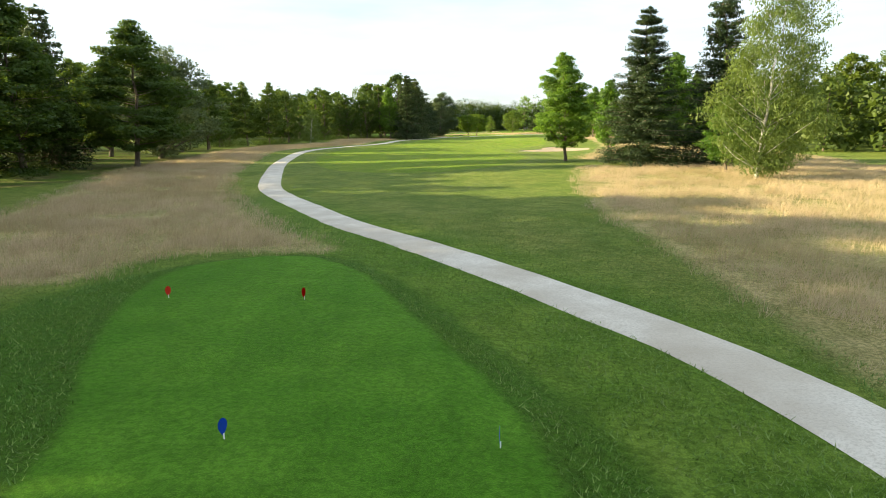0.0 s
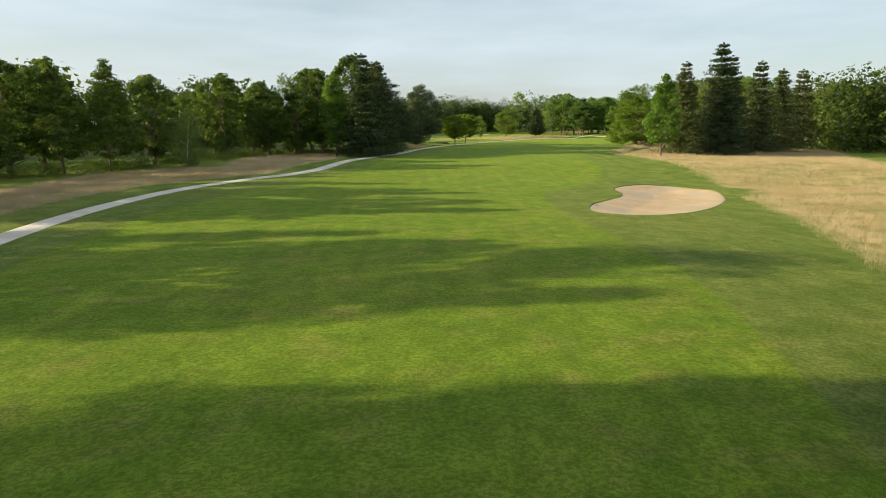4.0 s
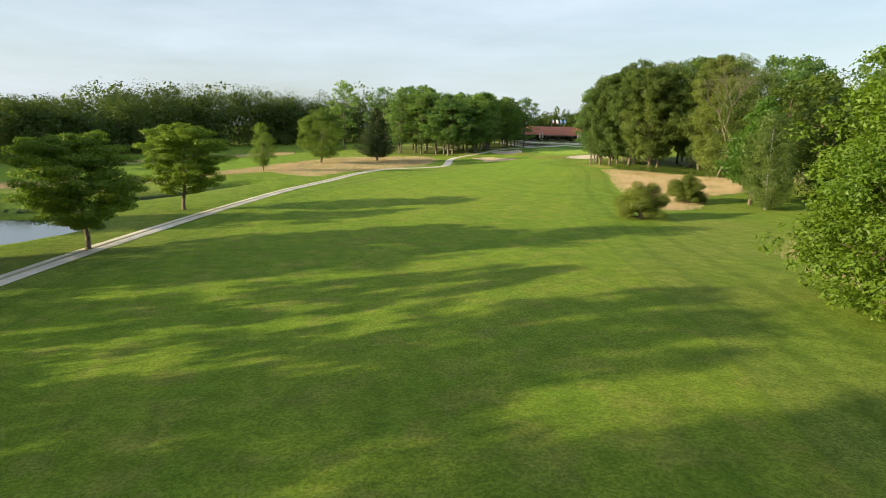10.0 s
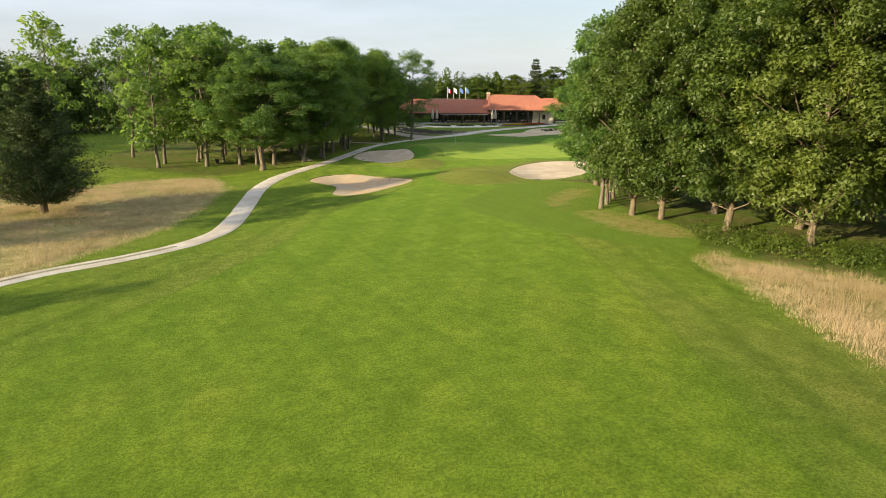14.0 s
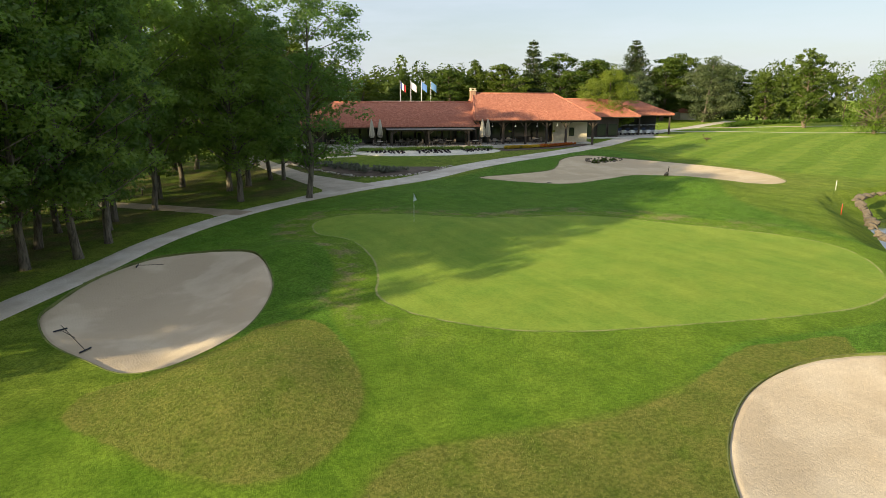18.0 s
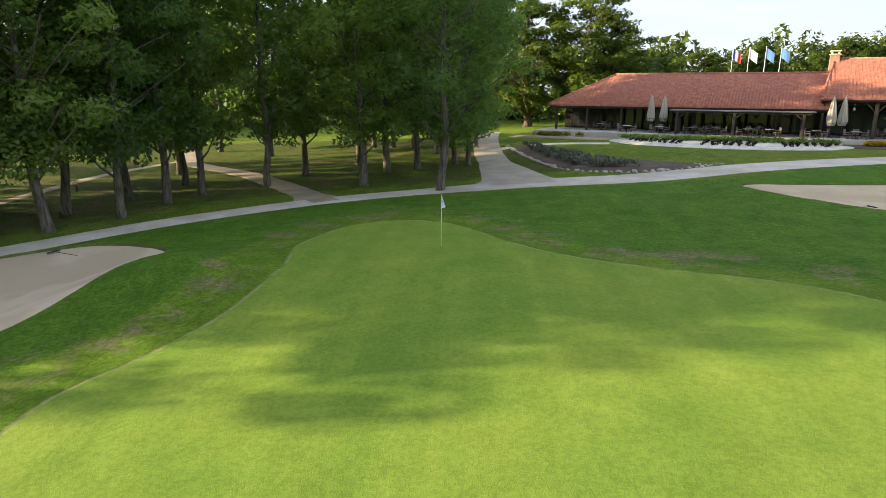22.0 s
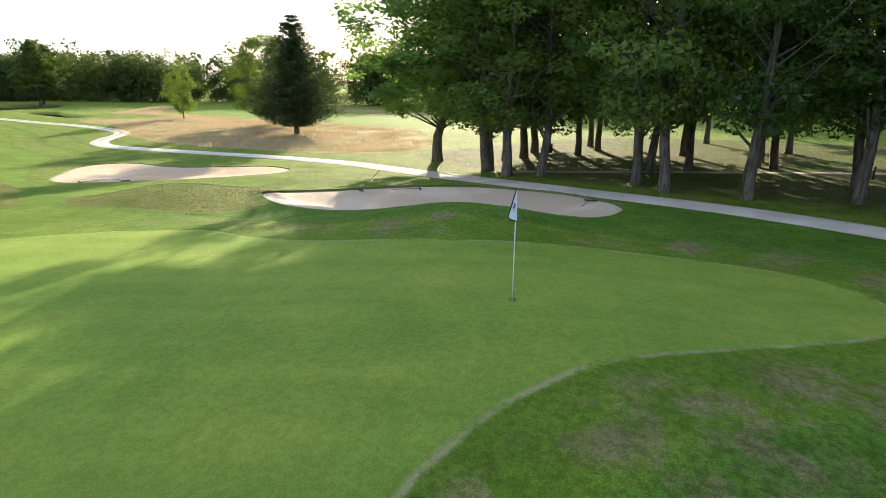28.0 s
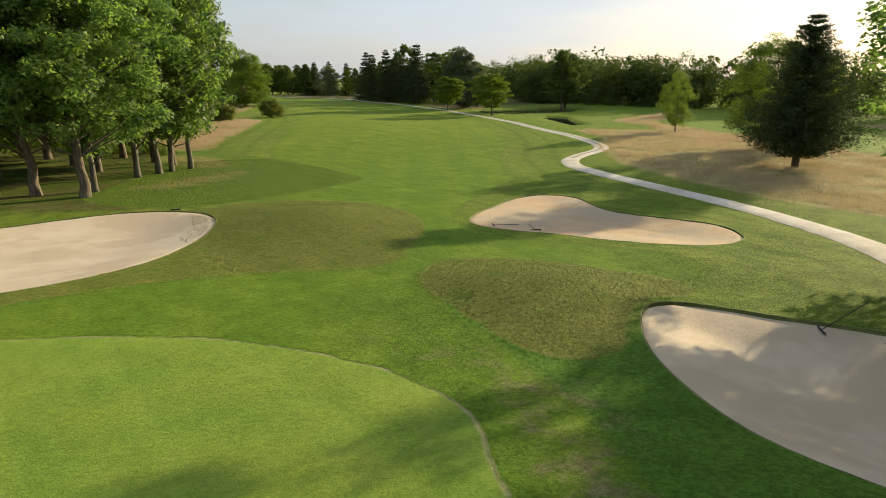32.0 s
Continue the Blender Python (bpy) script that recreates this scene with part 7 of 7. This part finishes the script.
rng = np.random.default_rng(1)
row_pts = np.array([local(u + 0.12 * rng.normal(), v + 0.10 * rng.normal()) for v in np.arange(-9.8, -5.4, 0.62) for u in np.arange(-1.5, 17.8, 0.62) if math.sin(u * 0.9) > -0.75])
row_pts = row_pts[inside(row_pts[:, 0], row_pts[:, 1], bed_1, 2) > 0.35]
row_z = ground(row_pts[:, 0], row_pts[:, 1]) + 0.34
v, f, nr = leaves(rng, np.concatenate([row_pts, row_z[:, None]], 1), np.full(len(row_pts), 0.17), 26, 0.15, -0.3, 0, 0.6)
me = mesh_of("bedding_plants", v, f)
me.materials.append(m_dark_plant)
tagged(new("bedding_plants", me), "rows of small dark purple bedding plants in pale gravel", "plants", kind="stuff")
plants("bedding_plants", "green shrubs along the terrace edge", bed_1, 260, 0.5, 0.3, LEAF["wood"], 2, in_local(lambda q: q.y > -5.2))
plants("flowers", "yellow flowers in the terrace bed", bed_2, 380, 0.34, 0.27, m_yellow, 3, in_local(lambda q: q.x < 28))
plants("flowers", "orange flowers in the terrace bed", bed_2, 380, 0.36, 0.27, m_orange, 4, in_local(lambda q: q.x > 26))
plants("bedding_plants", "green leaves among the terrace flowers", bed_2, 120, 0.3, 0.18, LEAF["chest"], 5)
plants("ornamental_grass", "grey-green lavender and grasses in the stone-edged border", bed_3, 120, 0.55, 0.34, m_lav, 6)
plants("bedding_plants", "low green shrubs in the rockery bed", bed_4, 60, 0.5, 0.3, LEAF["bush"], 7)


# ---- stones ----
m_rock = plain("weathered_rock", (0.17, 0.14, 0.105), 0.95, vary=0.45, scale=3, bump=0.6, per=True)


def stone_mesh(seed, mat=m_stone):
    bm = bmesh.new()
    bmesh.ops.create_icosphere(bm, subdivisions=1, radius=0.5)
    for v in bm.verts:
        v.co = v.co * (0.8 + 0.5 * noise.noise(v.co * 1.7 + Vector((seed, 0, 0))))
        v.co.z *= 0.7
    me = bpy.data.meshes.new("stone")
    bm.to_mesh(me)
    bm.free()
    me.materials.append(mat)
    return me


STONES = [stone_mesh(i * 3.7) for i in range(6)]
ROCKS = [stone_mesh(50 + i * 3.7, m_rock) for i in range(6)]


def stones(label, line, gap, size, seed, name="stone_edging"):
    """A row of separate stones on the ground."""
    rng = random.Random(seed)
    top = tagged(new(name), label, "stones")
    pts = np.array(curve(line, gap))
    top.matrix_basis = pose(pts[0][0], pts[0][1], z_at(*pts[0]))
    for x, y in pts:
        ob = new("stone", rng.choice(ROCKS if "rock" in name or "dark" in label else STONES))
        ob.parent = top
        s = size * rng.uniform(0.5, 1.3)
        jx, jy = rng.uniform(-0.15, 0.15) * size, rng.uniform(-0.15, 0.15) * size
        ob.matrix_basis = Matrix.Translation((x + jx - pts[0][0], y + jy - pts[0][1], z_at(x, y) - z_at(*pts[0]) + 0.1 * s)) @ Euler((rng.uniform(-0.3, 0.3), rng.uniform(-0.3, 0.3), rng.uniform(0, 6))).to_matrix().to_4x4() @ Matrix.Diagonal((s * 1.3, s, s, 1))
    return top


stones("rough pale stones edging the lavender border", [(140.3, 491), (140.7, 487.9), (142.3, 479.8), (144.1, 474.6), (147.4, 472), (151.6, 471.9), (155, 473.2)], 0.55, 0.55, 1)
stones("loose pale cobbles at the point of the border", [(152.5, 474.6), (154.6, 473.8), (156.4, 473.9), (154.4, 474.5)], 0.3, 0.3, 2)
RING = [(176.0 + 2.9 * math.cos(a), 466.6 + 1.7 * math.sin(a)) for a in (2 * math.pi * k / 14 for k in range(15))]
stones("ring of dark stones round small shrubs in the sand bunker", RING, 0.5, 0.36, 3)
for i, (dx, dy) in enumerate(((-1.4, 0.1), (0.2, 0.2), (1.5, -0.1))):
    sb = shrub("low_shrub", "small rounded green shrub inside the ring of stones", 176 + dx, 466.6 + dy, 0.9, 1.3, "oak", 20 + i, 8, 0.16)
    sb.location.z -= 0.6
stones("weathered rocks lining the pond's edge", [(159, 422), (159.6, 425), (162, 427.8), (166, 430.2), (170, 432.4)], 0.7, 0.9, 4, "rock_bank")
stones("weathered rocks lining the far edge of the pond", [(170.6, 432.8), (174.5, 434.8), (180, 434), (186, 431)], 0.8, 0.9, 5, "rock_bank")

# ---- golf furniture ----
m_white = plain("white_paint", (0.82, 0.82, 0.8), 0.45, vary=0.04, bump=0)
m_flag, m_navy = plain("pale_flag_cloth", (0.80, 0.87, 0.95), 0.8, vary=0.04, bump=0), plain("dark_border_cloth", (0.015, 0.02, 0.03), 0.8, vary=0.1, bump=0)
FX, FY = 135.67, 448.04
pin = tagged(new("flagstick"), "white flagstick with a pale blue triangular flag in the green's hole", "flagstick")
pin.matrix_basis = pose(FX, FY, z_at(FX, FY))
bm = bmesh.new()
tube(bm, [(0, 0, -0.1), (0, 0, 1.0), (0, 0, 2.16)], [0.011, 0.010, 0.009], 8)
part("pole", bm, m_white, pin)
bm = bmesh.new()
R0 = [bm.verts.new((0.055 * math.cos(a), 0.055 * math.sin(a), 0.012)) for a in (2 * math.pi * k / 16 for k in range(16))]
R1 = [bm.verts.new((0.075 * math.cos(a), 0.075 * math.sin(a), 0.010)) for a in (2 * math.pi * k / 16 for k in range(16))]
for k in range(16):
    bm.faces.new((R0[k], R1[k], R1[(k + 1) % 16], R0[(k + 1) % 16]))
part("cup_rim", bm, m_navy, pin)


def cloth(pts, shift):
    """A hanging piece of cloth between outline points, with a little thickness."""
    bm = bmesh.new()
    fr = [bm.verts.new(Vector(q) + Vector((0, shift, 0))) for q in pts]
    bm.faces.new(fr)
    bmesh.ops.solidify(bm, geom=bm.faces[:], thickness=0.006)
    return bm


turn = Matrix.Rotation(radians(-52), 4, "Z")
flag = part("flag_cloth", cloth([(0.0, 0, 2.15), (0.22, 0.06, 1.66), (0.15, 0.03, 1.60), (-0.04, 0, 1.53)], 0.0), m_flag, pin, "pale blue triangular flag with a dark border")
flag.matrix_basis = turn
bm = bmesh.new()
tube(bm, [(0.0, 0, 2.16), (0.22, 0.06, 1.66), (0.15, 0.03, 1.60), (-0.04, 0, 1.53)], [0.012] * 4, 5)
part("border", bm, m_navy, flag)
bm = bmesh.new()
tube(bm, [(0.02, -0.012, 1.86), (0.06, 0.0, 1.90), (0.04, -0.006, 1.80), (0.09, 0.012, 1.84)], [0.006] * 4, 4)
tube(bm, [(0.02, 0.022, 1.84), (0.075, 0.034, 1.90), (0.05, 0.028, 1.80), (0.09, 0.038, 1.84), (0.06, 0.03, 1.74)], [0.006] * 5, 4)
part("emblem", bm, m_navy, flag)


def tee_marker(col, name_col):
    ob = tagged(new("tee_marker"), f"{name_col} teardrop tee marker on the mown tee", "tee marker", "tee markers")
    bm = bmesh.new()
    pts = [(0.0, 0.0), (0.05, 0.07), (0.085, 0.16), (0.08, 0.24), (0.04, 0.3), (0.0, 0.315), (-0.04, 0.3), (-0.08, 0.24), (-0.085, 0.16), (-0.05, 0.07)]
    bm.faces.new([bm.verts.new((x, 0, z + 0.05)) for x, z in pts])
    bmesh.ops.solidify(bm, geom=bm.faces[:], thickness=0.05)
    part("plate", bm, plain(name_col + "_enamel", col, 0.4, vary=0.05, bump=0), ob)
    bm = bmesh.new()
    tube(bm, [(0, -0.02, -0.1), (0, -0.02, 0.1)], [0.012, 0.012], 6)
    part("spike", bm, m_steel, ob)
    return ob


for col, name_col, places in (((0.55, 0.02, 0.01), "red", ((-8.0, 18.2, 40), (-3.9, 18.0, 60))), ((0.01, 0.07, 0.5), "blue", ((-3.4, 9.6, 50), (1.1, 9.3, 80)))):
    first = None
    for x, y, a in places:
        m = pose(x, y, z_at(x, y), 0, 0, a)
        if first is None:
            first = tee_marker(col, name_col)
            first.matrix_basis = m
        else:
            copy_thing(first, m)


def rake():
    ob = tagged(new("bunker_rake"), "bunker rake with a dark head lying on the sand", "rake", "bunker rakes")
    bm = bmesh.new()
    tube(bm, [(0, 0, 0.06), (0, 0.8, 0.05), (0, 1.6, 0.04)], [0.016] * 3, 6)
    part("shaft", bm, m_timber, ob)
    bm = bmesh.new()
    box(bm, -0.32, -0.03, 0.03, 0.32, 0.03, 0.09, 0.01)
    head = part("head", bm, m_navy, ob)
    bm = bmesh.new()
    for k in range(9):
        tube(bm, [(-0.29 + 0.0725 * k, 0, 0.04), (-0.29 + 0.0725 * k, 0, -0.04)], [0.01, 0.006], 4)
    part("tines", bm, m_navy, head)
    return ob


def sand_z(x, y):
    s = max(float(inside(np.array([x]), np.array([y]), o)[0]) for o in BUNKERS.values())
    return z_at(x, y) + (float(hollow(np.array(s), 0.6 if 111 < x < 124 and y > 430 else 0.33)) - 0.05 if s > 0 else 0.0)


first = None
for x, y, a, up in ((17.9, 134.8, 70, 0), (108.6, 421.6, 150, 0), (113.4, 439.2, 40, 42), (109.8, 419.2, 60, 0), (117.2, 451.4, 250, 0), (112.6, 442.4, 200, 0), (158, 457.6, 100, 0), (171.5, 450.8, 60, 0), (124.9, 406.4, 140, 0), (144.5, 411.5, 30, 0)):
    m = pose(x, y, sand_z(x, y), up, 0, a)
    if first is None:
        first = rake()
        first.matrix_basis = m
    else:
        copy_thing(first, m)


def stake(x, y, col, name_col, h=0.7):
    ob = tagged(new("marker_post"), f"{name_col} hazard marker post beside the water", "marker post")
    ob.matrix_basis = pose(x, y, z_at(x, y))
    bm = bmesh.new()
    tube(bm, [(0, 0, -0.2), (0, 0, h)], [0.032, 0.028], 8)
    part("post", bm, plain(name_col + "_post", col, 0.5, vary=0.06, bump=0), ob)
    bm = bmesh.new()
    tube(bm, [(0, 0, h), (0, 0, h + 0.03)], [0.028, 0.008], 8)
    part("tip", bm, m_white, ob)


stake(167.5, 433, (0.55, 0.06, 0.03), "red")
stake(158.4, 422.4, (0.55, 0.06, 0.03), "red")
stake(177, 438, (0.75, 0.75, 0.72), "white", 0.95)
stake(40.5, 156, (0.55, 0.06, 0.03), "red", 0.6)

# litter bin and sign posts by the woodland path
lb = tagged(new("litter_bin"), "small wooden litter bin under the trees", "litter bin")
lb.matrix_basis = pose(88.5, 450.5, z_at(88.5, 450.5))
bm = bmesh.new()
box(bm, -0.28, -0.28, 0.1, 0.28, 0.28, 0.85, 0.03)
part("body", bm, m_timber, lb)
bm = bmesh.new()
box(bm, -0.34, -0.34, 0.9, 0.34, 0.34, 0.97, 0.02)
part("lid", bm, m_timber, lb)
for x, y in ((121.5, 479.8), (107, 469)):
    sp = tagged(new("sign_post"), "short dark wooden marker post by the woodland path", "sign post")
    sp.matrix_basis = pose(x, y, z_at(x, y))
    bm = bmesh.new()
    box(bm, -0.06, -0.06, -0.1, 0.06, 0.06, 0.8, 0.01)
    part("post", bm, m_timber, sp)
    bm = bmesh.new()
    box(bm, -0.14, -0.09, 0.55, 0.14, -0.06, 0.8, 0.01)
    part("plate", bm, m_plaster, sp)

# clipped hedge, hut and trees beyond the putting green
hedge_pts = np.array(curve([(262, 505), (285, 508), (320, 506), (352, 500)], 1.1))
v, f, nr = leaves(np.random.default_rng(3), np.concatenate([hedge_pts, (ground(hedge_pts[:, 0], hedge_pts[:, 1]) + 0.7)[:, None]], 1), np.full(len(hedge_pts), 0.95), 60, 0.35)
hd = tagged(new("hedge"), "long clipped green hedge beyond the putting green", "hedge")
part_mesh("foliage", leafy("foliage", v, f, nr), LEAF["chest"], hd)
hut = tagged(new("garden_hut"), "small hut with an orange tiled roof behind the hedge", "hut")
hut.matrix_basis = pose(300, 545, z_at(300, 545), 0, 0, -24)
bm = bmesh.new()
box(bm, -3, -2.5, -0.5, 3, 2.5, 2.6)
part("wall", bm, m_plaster, hut)
hr = new("roof")
hr.parent = hut
slope("tile_slope", hr, (-3.6, -3, 2.5), (3.6, -3, 2.5), (-3.6, 0, 4.3), (3.6, 0, 4.3), 0)
slope("tile_slope", hr, (3.6, 3, 2.5), (-3.6, 3, 2.5), (3.6, 0, 4.3), (-3.6, 0, 4.3), 0)
random.seed(12)
plant("round", 206.1, 494.2, 12.6, 0, 2, 1.05)
for kind, x, y, h, w in (("oak", 330, 478, 19, 1), ("oak", 300, 470, 13, 1), ("oak", 348, 462, 17, 1), ("oak", 360, 492, 19, 1), ("oak", 238, 398, 15, 1), ("willow", 262, 535, 15, 1)):
    plant(kind, x, y, h, 0, 1, w)
ribbon("path", curve([(252, 508), (275, 500), (310, 488), (360, 470), (420, 455)], 2.0), 2.2, m_gravel, "pale gravel path along the putting green", 0.03, 0.1, 5)
ribbon("path", curve([(228, 496), (250, 484), (290, 466), (340, 446), (400, 430)], 2.0), 1.6, m_gravel, "narrow pale path crossing the putting green", 0.03, 0.1, 6)

# bird ornament by the bunker and a small figure on the putting green, each on its base
m_bronze = plain("weathered_bronze", (0.10, 0.075, 0.045), 0.55, 0.6, vary=0.35, scale=7)


def ornament(label, x, y, turn, scale, legs):
    """A long-necked bird, all in one mesh."""
    bm = bmesh.new()
    bmesh.ops.create_uvsphere(bm, u_segments=12, v_segments=8, radius=0.26, matrix=Matrix.Translation((0, 0, legs + 0.16)) @ Matrix.Diagonal((1.7, 0.75, 0.7, 1)))
    tube(bm, [(0.34, 0, legs + 0.22), (0.52, 0, legs + 0.42), (0.50, 0, legs + 0.66), (0.60, 0, legs + 0.84)], [0.09, 0.055, 0.045, 0.055], 7)
    tube(bm, [(0.58, 0, legs + 0.84), (0.70, 0, legs + 0.82), (0.86, 0, legs + 0.78)], [0.055, 0.04, 0.008], 6)
    tube(bm, [(-0.34, 0, legs + 0.16), (-0.62, 0, legs + 0.12), (-0.80, 0, legs + 0.04)], [0.14, 0.09, 0.02], 6)
    for k in (-0.09, 0.09):
        tube(bm, [(0.02, k, legs + 0.05), (0.06, k, legs * 0.5), (0.02, k, -0.05)], [0.035, 0.022, 0.022], 5)
    for f_ in bm.faces:
        f_.smooth = True
    me = bpy.data.meshes.new("bird_statue")
    bm.to_mesh(me)
    bm.free()
    me.materials.append(m_bronze)
    ob = tagged(new("bird_statue", me), label, "statue")
    ob.matrix_basis = pose(x, y, z_at(x, y), 0, 0, turn) @ Matrix.Scale(scale, 4)
    return ob


ornament("weathered brown long-necked bird ornament beside the sand bunker", 166.0, 449.1, 20, 0.95, 0.12)
ornament("small brown bird ornament standing on the putting green", 208.2, 473.5, 140, 1.0, 0.45)
